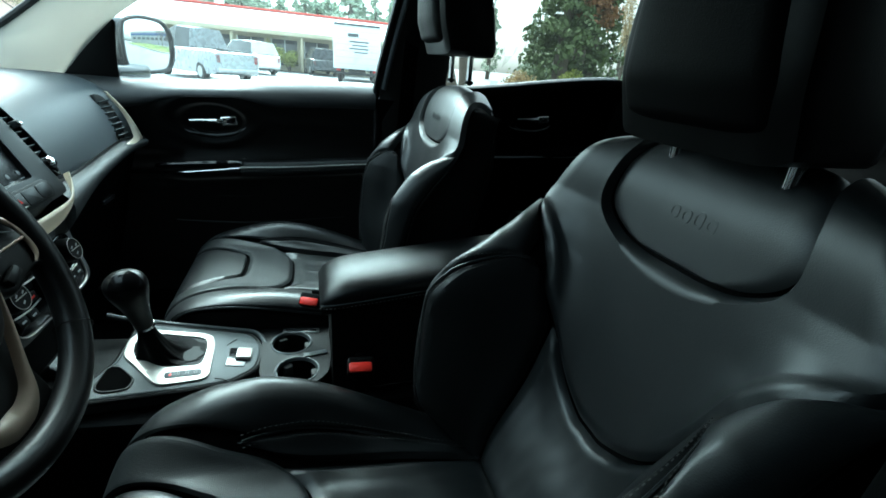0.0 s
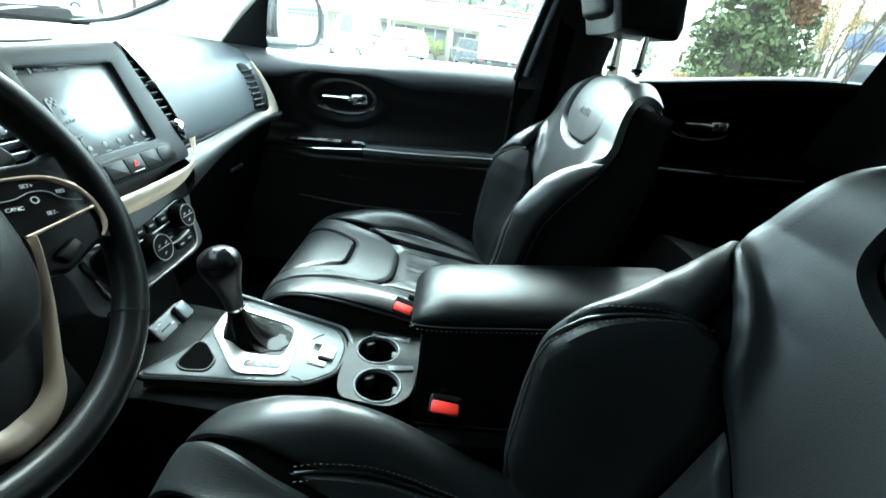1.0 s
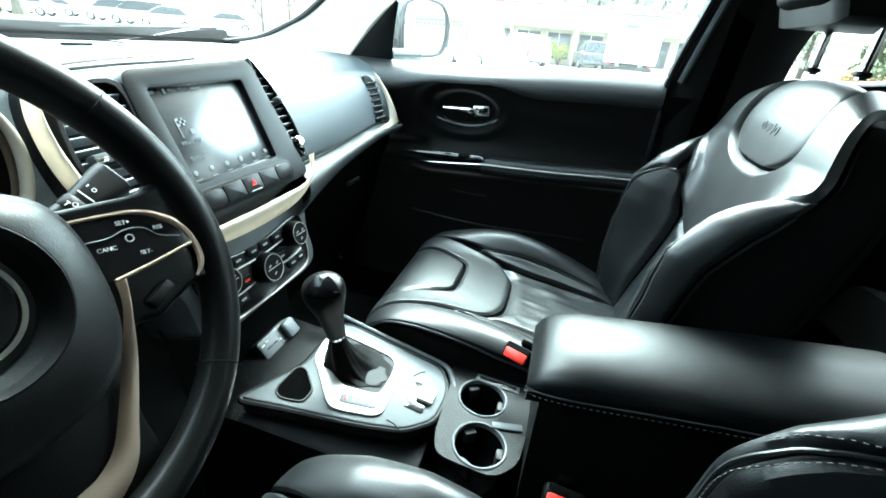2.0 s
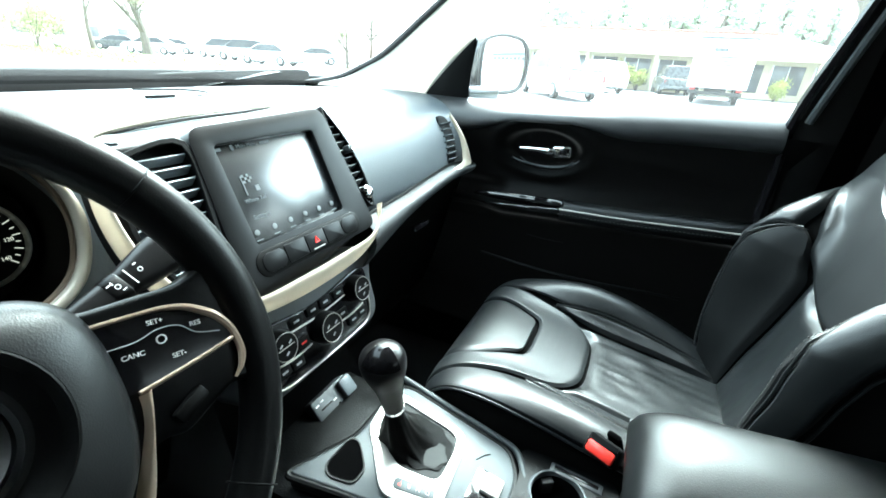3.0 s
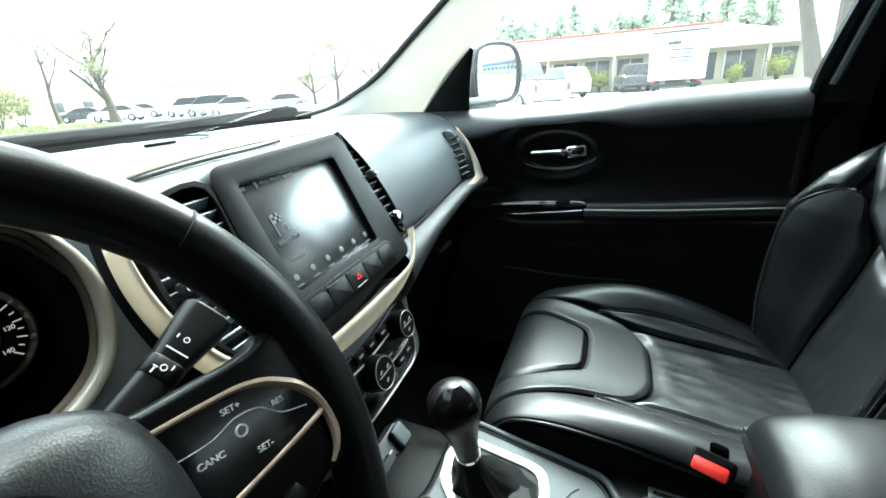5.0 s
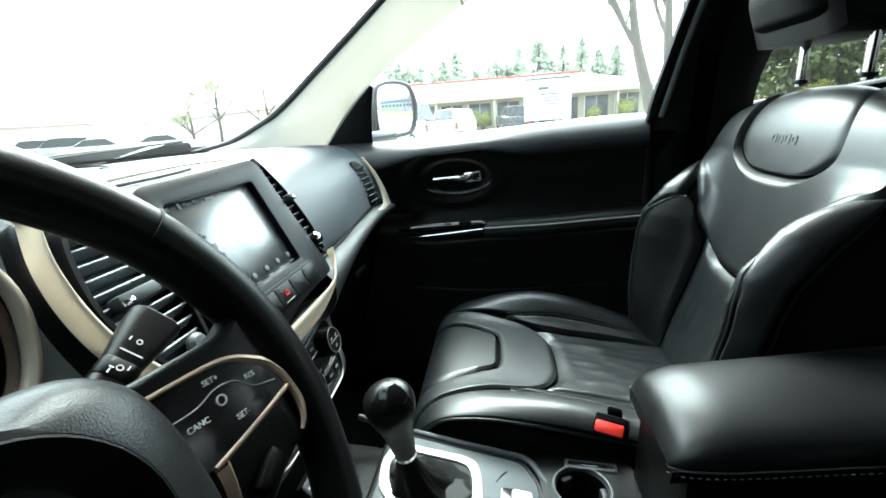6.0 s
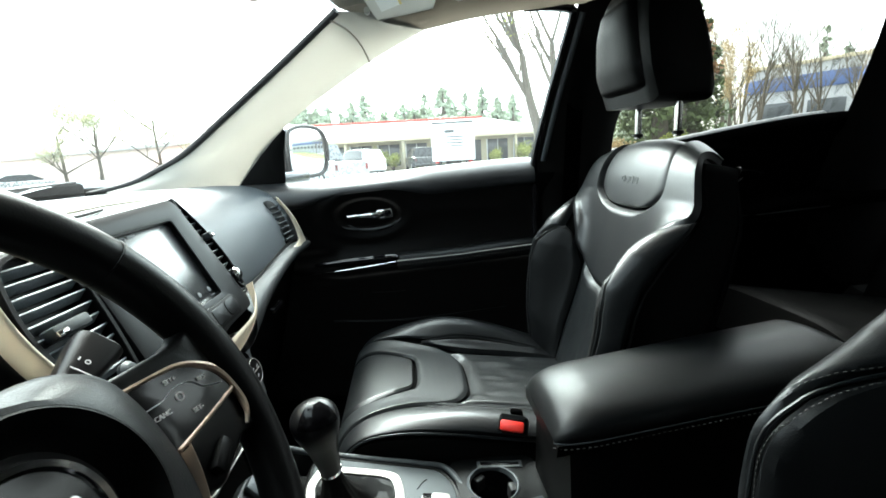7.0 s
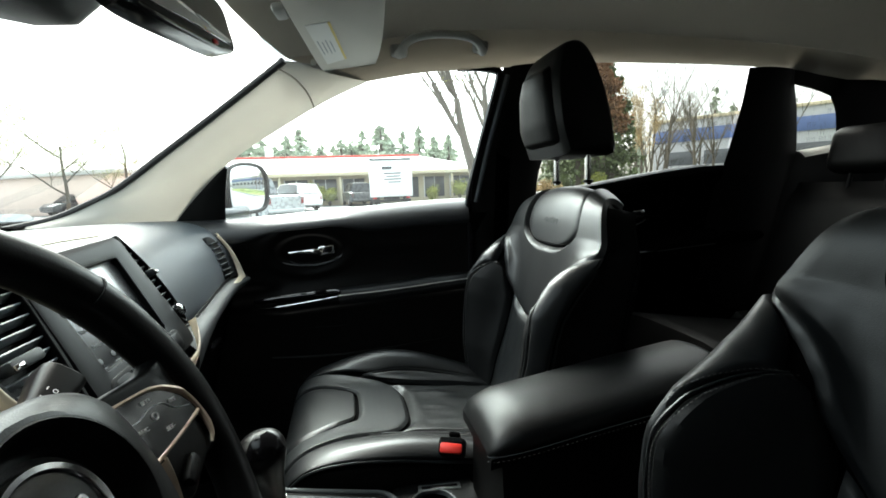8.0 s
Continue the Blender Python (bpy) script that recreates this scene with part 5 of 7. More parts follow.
# buckles
def buckle(m, label):
    b = thing("seat_belt_buckle", label, "buckle", "seat belt buckles")
    part("housing", rbox(0.049, 0.031, 0.034, 0.006, pose(0, 0, -0.014)), HARD_BLACK, b)
    part("button", rbox(0.041, 0.018, 0.010, 0.004, pose(0, -0.004, 0.001)), RED, b, "red release button")
    part("slot", rbox(0.040, 0.006, 0.002, 0, pose(0, 0.011, 0.0035)), HARD_BLACK, b)
    part("stalk", rbox(0.022, 0.010, 0.13, 0.004, pose(0, 0.006, -0.085, -18)), DARK_CLOTH, b)
    b.matrix_basis = m
    return b


bk_1 = buckle(pose(0.090, 0.024, 0.712, 48, 0, -114), "black buckle with red button beside the passenger seat")
bk_2 = copy_thing(bk_1, pose(-0.150, -0.062, 0.708, 36, 0, -96))
bk_2["label"] = "black buckle with red button beside the driver's seat"

# ---- rear bench ----
bench = thing("rear_bench", "black leather rear bench in shadow", "rear seat")
for sx, wd in ((0.40, 0.42), (-0.40, 0.42), (0.0, 0.34)):
    part("bench_cushion", sheet(lambda u, v: (sx + wd / 2 * (2 * u - 1), mix(-1.22, -0.66, v) , 0.655 + 0.095 * v - 0.12 * smooth(0.90, 1, v) + 0.022 * (1 - (2 * u - 1) ** 4) * (1 - 0.4 * (sx == 0))), 16, 24, 0.05), SHADED_BENCH, bench, "leather bench cushion")
    part("bench_back", sheet(lambda u, v: (sx + wd / 2 * (2 * u - 1), -1.20 - 0.18 * v - 0.03 * smooth(0.85, 1, v), 0.62 + 0.53 * v), 16, 24, 0.08), SHADED_BENCH, bench, "leather bench backrest")
    hr = part("bench_headrest", rbox(0.24 if sx else 0.20, 0.09, 0.15 if sx else 0.11, 0.035, pose(sx, -1.43, 1.25 if sx else 1.23, 12), 4), SHADED_BENCH, bench, "leather rear headrest")
    for s in (-1, 1):
        part("headrest_post", tube([(sx + s * 0.05, -1.40, 1.12), (sx + s * 0.05, -1.42, 1.22)], 0.006, 10), HARD_BLACK, hr)
    part("bench_base", rbox(wd, 0.45, 0.16, 0.01, pose(sx, -0.95, 0.50)), HARD_BLACK, bench)

# ---- centre console ----
console = thing("centre_console", "dark centre console with gear selector, cup holders and armrest", "centre console")


body = loft([[Vector((sx * w_, y, z)) for sx, z in ((-1, 0.36), (-1.0, z1 - 0.03), (-0.96, z1 - 0.006), (-0.88, z1), (0.88, z1), (0.96, z1 - 0.006), (1.0, z1 - 0.03), (1, 0.36))] for y, w_, z1 in ((0.50, 0.135, 0.640), (0.40, 0.130, 0.634), (0.30, 0.122, 0.616), (0.20, 0.116, 0.600), (0.135, 0.113, 0.590), (0.125, 0.112, 0.520), (-0.02, 0.112, 0.520), (-0.03, 0.112, 0.585), (-0.40, 0.112, 0.585), (-0.52, 0.110, 0.57))], True)
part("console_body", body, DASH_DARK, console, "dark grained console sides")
SLOPE = facing((0.006, 0.268, 0.649), (1, -0.03, 0), (0.0, 0.985, 0.17))


def on_panel(x, y, z=0.0):
    return SLOPE @ Matrix.Translation((x, y, z))


gear_ol = soft_corners([(-0.128, 0.142), (-0.108, 0.072), (-0.082, -0.031), (-0.058, -0.100), (-0.018, -0.138), (0.025, -0.142), (0.062, -0.138), (0.098, -0.113), (0.103, -0.039), (0.110, 0.080), (0.096, 0.101), (-0.020, 0.098)], 0.016)
gear = part("gear_panel", slab(gear_ol, 0.03, SLOPE, 0.006, seg=3), PANEL_GREY, console, "satin grey gear selector panel")
part("panel_rim", tube([SLOPE @ Vector((x * 1.03, y * 1.02, -0.006)) for x, y in gear_ol], 0.005, 8, True), HARD_BLACK, gear)
rail = spline([SLOPE @ Vector(q) for q in ((0.122, 0.165, 0.006), (0.123, 0.12, -0.001), (0.121, 0.06, -0.003), (0.117, 0.0, -0.003), (0.113, -0.08, -0.003), (0.106, -0.125, -0.003), (0.066, -0.152, -0.004))], 50)
part("outer_rail", tube(rail, 0.0055, 10), PANEL_GREY, gear, "grey rail round the selector panel")
bz_o = soft_corners([(-0.003, 0.093), (-0.031, 0.065), (-0.075, 0.024), (-0.080, 0.010), (-0.062, -0.050), (-0.048, -0.061), (0.045, -0.053), (0.076, -0.044), (0.084, -0.022), (0.087, 0.088), (0.045, 0.101)], 0.012)
bz_i = soft_corners([(0.006, 0.080), (-0.012, 0.058), (-0.030, 0.026), (-0.032, 0.010), (-0.022, -0.036), (-0.010, -0.042), (0.040, -0.040), (0.064, -0.033), (0.070, -0.016), (0.074, 0.076), (0.042, 0.088)], 0.010)
bezel = part("selector_bezel", frame_ring(bz_o, bz_i, 0.007, on_panel(0, 0, 0.005)), SILVER, gear, "satin silver selector bezel")
strip_m = on_panel(-0.050, -0.018, 0.0052) @ pose(0, 0, 0, 0, 0, 15)
part("selector_strip", slab(round_rect(0.017, 0.060, 0.006), 0.002, strip_m @ pose(0, 0, 0.001), 0.0006), PANEL_GREY, bezel)
for i, t_ in enumerate("PRND"):
    words(t_, 0.009, strip_m @ pose(0, 0.021 - i * 0.0135, 0.0014, 0, 0, 90), RED_LAMP if i == 0 else GREY_INK, bezel, "gear_letter")
part("selector_floor", slab(bz_i, 0.002, on_panel(0, 0, 0.0015), 0), HARD_BLACK, gear)
# gaiter: folded leather from an oval foot to the neck
foot, neck = on_panel(0.022, 0.024, 0.003), Vector((0.003, 0.313, 0.731))
rings = []
for i in range(9):
    f = i / 8
    ring = []
    for k in range(48):
        a = 2 * math.pi * k / 48
        fold = 1 + 0.10 * math.sin(6 * a + 3 * f) * math.sin(math.pi * min(1, f * 1.15)) + 0.05 * math.sin(11 * a)
        q0 = foot @ Vector((0.046 * math.cos(a) * fold, 0.066 * math.sin(a) * fold, 0))
        q1 = neck + Vector((0.012 * math.cos(a), 0.012 * math.sin(a), 0))
        g = f ** 0.62
        ring.append(Vector((mix(q0.x, q1.x, g), mix(q0.y, q1.y, g), mix(q0.z, q1.z, f ** 1.7))) + Vector((0, 0, 0.010 * math.sin(math.pi * f) * math.cos(2 * a))))
    rings.append(ring)
part("gaiter", loft(rings, False), GAITER, gear, "creased black leather gaiter")
lean = Vector((-0.020, 0.008, 0.10)).normalized()
knob_line = spline([(d, r, 0) for d, r in ((-0.01, 0.011), (0.0, 0.0150), (0.011, 0.0160), (0.033, 0.0185), (0.054, 0.0225), (0.071, 0.0275), (0.084, 0.0310), (0.096, 0.0325), (0.107, 0.0305), (0.115, 0.0235), (0.1195, 0.0130), (0.1210, 0.0040))], 48)
shift = part("shift_knob", tube([neck + lean * q.x for q in knob_line], [max(0.001, q.y) for q in knob_line], 40), KNOB, console, "glossy black gear knob with a domed cap", sharp=60)
part("collar", tube([neck + lean * -0.002, neck + lean * 0.003], 0.0158, 28), CHROME, shift, "chrome collar")


def cap_at(u, v):
    a, b = radians(mix(-52, 52, u)), radians(mix(16, 74, v))
    c = neck + lean * 0.091
    d = Vector((math.sin(a) * math.cos(b), -math.cos(a) * math.cos(b), math.sin(b)))
    d = Matrix.Rotation(radians(-68), 3, "Z") @ d
    return c + Vector((d.x * 0.0348, d.y * 0.0348, d.z * 0.0362))


part("knob_cap", sheet(cap_at, 28, 24, 0.002), GLOSS_BLACK, shift, "glossy black cap on the knob")
# small tray beside the selector, slider switch behind it
tray = soft_corners([(-0.090, 0.104), (-0.100, 0.090), (-0.090, 0.058), (-0.064, 0.057), (-0.034, 0.088), (-0.036, 0.103)], 0.010)
tr = part("coin_tray", frame_ring([(-0.068 + (x + 0.068) * 1.10, 0.082 + (y - 0.082) * 1.14) for x, y in tray], tray, 0.010, on_panel(0, 0, 0.003)), HARD_BLACK, gear, "small black coin tray")
part("tray_floor", slab(tray, 0.002, on_panel(0, 0, 0.001), 0), DARK_CLOTH, tr)
part("brake_recess", slab(round_rect(0.060, 0.036, 0.005), 0.004, on_panel(0.012, -0.100, 0.0012), 0.001), GLOSS_BLACK, gear, "dark recess of the parking brake switch")
part("brake_switch", rbox(0.034, 0.030, 0.010, 0.004, on_panel(0.020, -0.112, 0.004)), SILVER, gear, "silver parking brake switch")
for x0, y0, x1, y1 in ((0.050, -0.075, 0.072, -0.090), (-0.055, -0.072, -0.064, -0.098)):
    part("panel_line", tube([SLOPE @ Vector((x0, y0, 0.0006)), SLOPE @ Vector(((x0 + x1) / 2 + 0.003, (y0 + y1) / 2, 0.0006)), SLOPE @ Vector((x1, y1, 0.0006))], 0.0010, 6), HARD_BLACK, gear)

# cup holders: two wells in a grey surround
top_m = facing((0.012, 0.052, 0.622), (1, 0, 0), (0, 1, 0.04))
wells = ((0.050, 0.014, 0.040), (-0.046, 0.0, 0.040))
own = soft_corners([(-0.086, 0.060), (-0.050, 0.072), (0.055, 0.074), (0.110, 0.086), (0.116, 0.0), (0.112, -0.070), (0.030, -0.072), (-0.060, -0.062), (-0.094, -0.030)], 0.02, 4)
deck = bmesh.new()
loops = [[(x, y) for x, y in own]] + [[(cx + (r + 0.002) * math.cos(2 * math.pi * i / 36), cy + (r + 0.002) * math.sin(2 * math.pi * i / 36)) for i in range(36)] for cx, cy, r in wells]
rim_edges = []
for loop in loops:
    vs = [deck.verts.new((x, y, 0)) for x, y in loop]
    rim_edges += [deck.edges.new((a, b)) for a, b in zip(vs, vs[1:] + vs[:1])]
bmesh.ops.triangle_fill(deck, use_beauty=True, edges=rim_edges)
inside = [f for f in deck.faces if any((f.calc_center_median() - Vector((cx, cy, 0))).length < r for cx, cy, r in wells)]
bmesh.ops.delete(deck, geom=inside, context="FACES_ONLY")
bmesh.ops.solidify(deck, geom=deck.faces[:], thickness=0.004)
deck.transform(top_m)
cup = part("cup_holder", deck, DASH_DARK, console, "twin cup holder surround")
for cx, cy, r in wells:
    W = top_m @ Matrix.Translation((cx, cy, 0.0))
    part("cup_rim", lathe([(r - 0.002, -0.006), (r, 0.0018), (r + 0.0022, 0.0022), (r + 0.0045, 0.0)], 44, W, ring=True), PANEL_GREY, cup, "grey cup holder rim")
    inside = bmesh.new()
    rows = [(r, 0.0), (r * 0.97, -0.03), (r * 0.90, -0.066), (r * 0.2, -0.068)]
    loft([[W @ Vector((q * math.cos(2 * math.pi * i / 36), q * math.sin(2 * math.pi * i / 36), z)) for i in range(36)] for q, z in rows], False, inside)
    bmesh.ops.solidify(inside, geom=inside.faces[:], thickness=0.001)
    part("cup_well", inside, GLOSS_BLACK, cup, "deep black cup well")
    for a in (0.6, 2.7, 4.8):
        part("cup_tab", rbox(0.012, 0.020, 0.026, 0.003, W @ pose((r - 0.006) * math.cos(a), (r - 0.006) * math.sin(a), -0.022, 0, 0, math.degrees(a))), RUBBER, cup)
part("cup_bridge", rbox(0.014, 0.050, 0.005, 0.002, top_m @ pose(0.002, -0.036, 0.002, 0, 0, 12)), PANEL_GREY, cup, "grey bridge between the cups")
part("phone_slot", rbox(0.018, 0.080, 0.006, 0.002, top_m @ pose(0.094, -0.006, -0.001, 0, 0, -4)), DASH_MID, cup, "narrow dark grey phone slot")
part("slot_gap", rbox(0.007, 0.068, 0.002, 0.0005, top_m @ pose(0.094, -0.006, 0.0018, 0, 0, -4)), GLOSS_BLACK, cup)

# armrest box and its padded lid
box = loft([[Vector((x, y, z)) for x, z in ((-0.085, 0.55), (-0.066, 0.772 + 0.05 * f), (0.080, 0.772 + 0.05 * f), (0.100, 0.55))] for y, f in ((-0.016, 0.0), (-0.2, 0.5), (-0.46, 1.0))], True)
part("armrest_box", box, DASH_DARK, console, "dark armrest box")
part("box_groove", tube([(-0.088, -0.02, 0.60), (-0.0885, -0.40, 0.61)], 0.0018, 6), GLOSS_BLACK, console)


LID_SECTION = even([(-0.072, 0.0, 0), (-0.079, 0.008, 0), (-0.074, 0.026, 0), (-0.050, 0.039, 0), (0.007, 0.045, 0), (0.064, 0.039, 0), (0.088, 0.026, 0), (0.093, 0.008, 0), (0.086, 0.0, 0)])


def lid_at(u, v):
    """Padded lid: u across its section from seam to seam, v from front to back."""
    y = mix(0.004, -0.45, v)
    sec = pick(LID_SECTION, u)
    nose = math.sqrt(max(0.0, 1 - (1 - min(1, v / 0.15)) ** 2))
    rear = math.sqrt(max(0.0, 1 - max(0, (v - 0.93) / 0.07) ** 2))
    k = mix(0.80, 1, nose)
    return (0.007 + (sec.x - 0.007) * k, y, 0.784 + 0.050 * v + sec.y * mix(0.15, 1, nose) * mix(0.3, 1, rear) + 0.0015 * noise.noise((sec.x * 20, y * 9, 1)))


lid_ob = part("armrest_lid", sheet(lid_at, 40, 50, 0.004), LEATHER, console, "padded black leather armrest lid")
seam_pts = [Vector(lid_at(0.03, i / 40)) + Vector((-0.0015, 0, 0)) for i in range(41)]
part("lid_seam", tube(seam_pts, 0.0011, 6), PANEL_GREY, lid_ob)
part("lid_base", loft([[Vector((x, y, z)) for x, z in ((-0.066, 0.766 + 0.05 * f), (-0.070, 0.785 + 0.05 * f), (0.085, 0.785 + 0.05 * f), (0.081, 0.766 + 0.05 * f))] for y, f in ((0.002, 0.0), (-0.45, 1.0))], True), HARD_BLACK, lid_ob)
stitches([q + Vector((-0.002, 0, -0.006)) for q in seam_pts], 0.0035, THREAD, lid_ob)

# ---- steering wheel ----
wheel = thing("steering_wheel", "black leather steering wheel with bronze trimmed spokes", "steering wheel")
WH = facing((-0.3875, 0.336, 1.0155), (1, 0, 0), (0, 0.442, 0.897))


def on_wheel(x, y, z=0.0):
    return WH @ Matrix.Translation((x, y, z))


def spoke_z(x):
    """Height of the spokes over the rim's plane, from the hub outwards."""
    return float(np.interp(abs(x), (0.0, 0.06, 0.09, 0.115, 0.15, 0.18), (-0.012, -0.008, 0.0, 0.004, 0.010, 0.006)))


def bent(ob):
    """Lays a part drawn flat in the wheel's plane onto the curved spokes."""
    for v in ob.data.vertices:
        x, y, z = v.co
        v.co = WH @ Vector((x, y, z - 0.002 + spoke_z(x)))
    return ob


FLAT = Matrix.Identity(4)
R = 0.1766
ring = [WH @ Vector((R * math.cos(a), R * math.sin(a), 0)) for a in [2 * math.pi * i / 96 for i in range(96)]]
rad = [0.0165 + 0.0025 * max(0, math.cos(2 * (2 * math.pi * i / 96) - 0.7)) for i in range(96)]
part("rim", tube(ring, rad, 20, True, 0.92), WHEEL_LEATHER, wheel, "leather wrapped rim")
for a in (36, 144, -46, 226):
    c = Vector((R * math.cos(radians(a)), R * math.sin(radians(a)), 0))
    e = Vector((math.cos(radians(a)), math.sin(radians(a)), 0))
    loop = [WH @ (c + (e * math.cos(b) + Vector((0, 0, 1)) * math.sin(b)) * 0.0180) for b in [2 * math.pi * i / 24 for i in range(24)]]
    part("rim_seam", tube(loop, 0.0007, 6, True), HARD_BLACK, wheel)
hub_half = [(0.048, 0.064), (0.071, 0.0545), (0.083, 0.040), (0.0875, 0.018), (0.087, -0.0085), (0.083, -0.035), (0.074, -0.060), (0.058, -0.080), (0.034, -0.092)]
hub_ol = outline([(0.0, 0.067)] + hub_half + [(0.0, -0.096)] + [(-x, y) for x, y in hub_half[::-1]], 64)
rings = []
for k, z in ((1.0, -0.050), (1.0, -0.012), (0.985, -0.002), (0.94, 0.006), (0.86, 0.013)):
    rings.append([WH @ Vector((x * k, y * k, z)) for x, y in hub_ol])
for r, z in ((0.058, 0.0195), (0.055, 0.0200), (0.052, 0.0175), (0.046, 0.0080), (0.042, 0.0050), (0.010, 0.0045)):
    rings.append([WH @ Vector((x * r / math.hypot(x, y), 0.002 + y * r / math.hypot(x, y), z)) for x, y in hub_ol])
hub = part("hub", loft(rings, True), HUB, wheel, "grained airbag cover")
part("emblem_well", lathe([(0.040, 0.0052), (0.046, 0.0086), (0.0515, 0.0176), (0.0535, 0.0206), (0.0555, 0.0195)], 48, on_wheel(0, 0.002), ring=True), HARD_BLACK, hub)
part("emblem_ring", lathe([(0.0310, 0.005), (0.0320, 0.0085), (0.0350, 0.0090), (0.0372, 0.0045)], 48, on_wheel(0, 0.002), ring=True), CHROME, hub, "chrome emblem ring")
part("emblem", lathe([(0.001, 0.0068), (0.0305, 0.0065), (0.0318, 0.0050)], 40, on_wheel(0, 0.002)), GLOSS_BLACK, hub)
for i in range(4):
    part("emblem_mark", frame_ring(round_rect(0.010, 0.014, 0.004), round_rect(0.005, 0.008, 0.002), 0.001, on_wheel(-0.018 + i * 0.012, 0.002, 0.0080)), CHROME, hub)
for s in (-1, 1):
    sp = [(0.060, 0.042), (0.085, 0.039), (0.111, 0.036), (0.139, 0.033), (0.168, 0.038), (0.176, 0.010), (0.174, -0.030), (0.162, -0.060), (0.145, -0.053), (0.124, -0.058), (0.105, -0.064), (0.088, -0.060), (0.060, -0.070)]
    o = outline([(s * x, y) for x, y in sp], 60)
    if s < 0:
        o = o[::-1]
    own = slab(o, 0.016, FLAT, 0.006, seg=3)
    bmesh.ops.subdivide_edges(own, edges=[e for e in own.edges if e.calc_length() > 0.03], cuts=4)
    bmesh.ops.triangulate(own, faces=own.faces[:])
    spoke = bent(part("spoke", own, WHEEL_LEATHER, wheel))
    bz = [(s * x, y) for x, y in ((0.080, 0.027), (0.093, 0.0255), (0.107, 0.0230), (0.122, 0.0195), (0.132, 0.0150), (0.141, 0.008), (0.148, 0.0), (0.154, -0.010), (0.1555, -0.0185), (0.140, -0.0205), (0.125, -0.0210), (0.112, -0.0212), (0.100, -0.0212), (0.088, -0.0212), (0.081, -0.020), (0.080, 0.0))]
    c = Vector((s * 0.112, -0.003, 0.0026))
    own = bmesh.new()
    rim_v = [own.verts.new((x, y, 0.0024)) for x, y in bz]
    rings_ = [rim_v] + [[own.verts.new(Vector((x, y, 0.0024)).lerp(c, f)) for x, y in bz] for f in (0.33, 0.66)]
    for r0_, r1_ in zip(rings_, rings_[1:]):
        for i in range(len(bz)):
            own.faces.new((r0_[i], r0_[(i + 1) % len(bz)], r1_[(i + 1) % len(bz)], r1_[i]))
    own.faces.new(rings_[-1])
    face = bent(part("spoke_face", own, GLOSS_BLACK, spoke, "gloss black button field"))
    line = [(s * x, y, 0.002) for x, y in ((0.080, 0.0287), (0.089, 0.0275), (0.107, 0.0245), (0.123, 0.0210), (0.134, 0.0160), (0.142, 0.0095), (0.150, 0.0010), (0.156, -0.0100), (0.1578, -0.0200), (0.1568, -0.033), (0.1515, -0.042), (0.144, -0.048))]
    bent(part("spoke_trim", tube(spline(line, 64), [0.0015 + 0.0017 * smooth(10, 34, i) - 0.002 * smooth(52, 63, i) for i in range(64)], 8), BRONZE, spoke, "bronze spoke trim"))
    line = [(s * x, y, 0.002) for x, y in ((0.157, -0.0203), (0.140, -0.0212), (0.122, -0.0220), (0.106, -0.0223), (0.0895, -0.0224))]
    bent(part("spoke_trim", tube(spline(line, 40), 0.0017, 10), BRONZE, spoke, "bronze spoke trim"))
    dip = lambda x, y: WH @ Vector((s * x, y, spoke_z(x) + 0.002))
    leg_out = [dip(*q) for q in ((0.0955, -0.0225), (0.0915, -0.034), (0.0855, -0.050), (0.074, -0.079), (0.0525, -0.119), (0.0365, -0.145), (0.018, -0.158), (0.0, -0.161))]
    leg_in = [dip(*q) for q in ((0.0875, -0.0235), (0.0855, -0.034), (0.0800, -0.048), (0.0640, -0.076), (0.042, -0.109), (0.0275, -0.127), (0.0125, -0.135), (0.0, -0.136))]
    part("lower_trim", strip(leg_out, leg_in, 0.005, 48, 8, 0.004, WH.to_3x3() @ Vector((0, 0, 1))), LOWER_TRIM, spoke, "champagne trim round the lower spoke")
    for x, y, t_ in ((0.1145, 0.0152, "SET+"), (0.1355, 0.0023, "RES"), (0.0955, 0.0010, "CANC"), (0.1185, -0.0120, "SET-")):
        if s > 0:
            bent(words(t_, 0.0046, pose(x, y, 0.0034, 0, 0, -12), WHITE_INK, spoke, "button_text"))
    bent(part("button_line", tube(spline([(s * 0.082, 0.0115, 0.0030), (s * 0.100, 0.0085, 0.0030), (s * 0.114, 0.0098, 0.0030), (s * 0.126, 0.006, 0.0030), (s * 0.134, -0.004, 0.0030), (s * 0.148, -0.011, 0.0030)], 40), 0.0004, 4), GREY_INK, spoke))
    circ = [(math.cos(a), math.sin(a)) for a in [i * math.pi / 8 for i in range(16)]]
    bent(part("button_mark", frame_ring([(0.0032 * x, 0.0032 * y) for x, y in circ], [(0.0024 * x, 0.0024 * y) for x, y in circ], 0.0004, pose(s * 0.1135, 0.0027, 0.0036)), WHITE_INK, spoke))
low = outline([(-0.066, -0.07), (0.066, -0.07), (0.060, -0.12), (0.050, -0.168), (0.0, -0.176), (-0.050, -0.168), (-0.060, -0.12)], 48)
lower = part("lower_spoke", slab(low, 0.02, on_wheel(0, 0, -0.012), 0.005), HARD_BLACK, wheel)
for s in (-1, 1):
    part("toggle", rbox(0.026, 0.011, 0.008, 0.003, on_wheel(s * 0.111, -0.047, 0.003) @ pose(0, 0, 0, 0, 0, s * 20)), HARD_BLACK, wheel)
part("column", tube([WH @ Vector((0, -0.01, -0.03)), WH @ Vector((0, -0.02, -0.26))], [0.055, 0.075], 28), DASH_DARK, wheel, "dark steering column cover")

# stalk behind the wheel
stalk = thing("wiper_stalk", "black control stalk with white symbols behind the steering wheel", "control stalk")
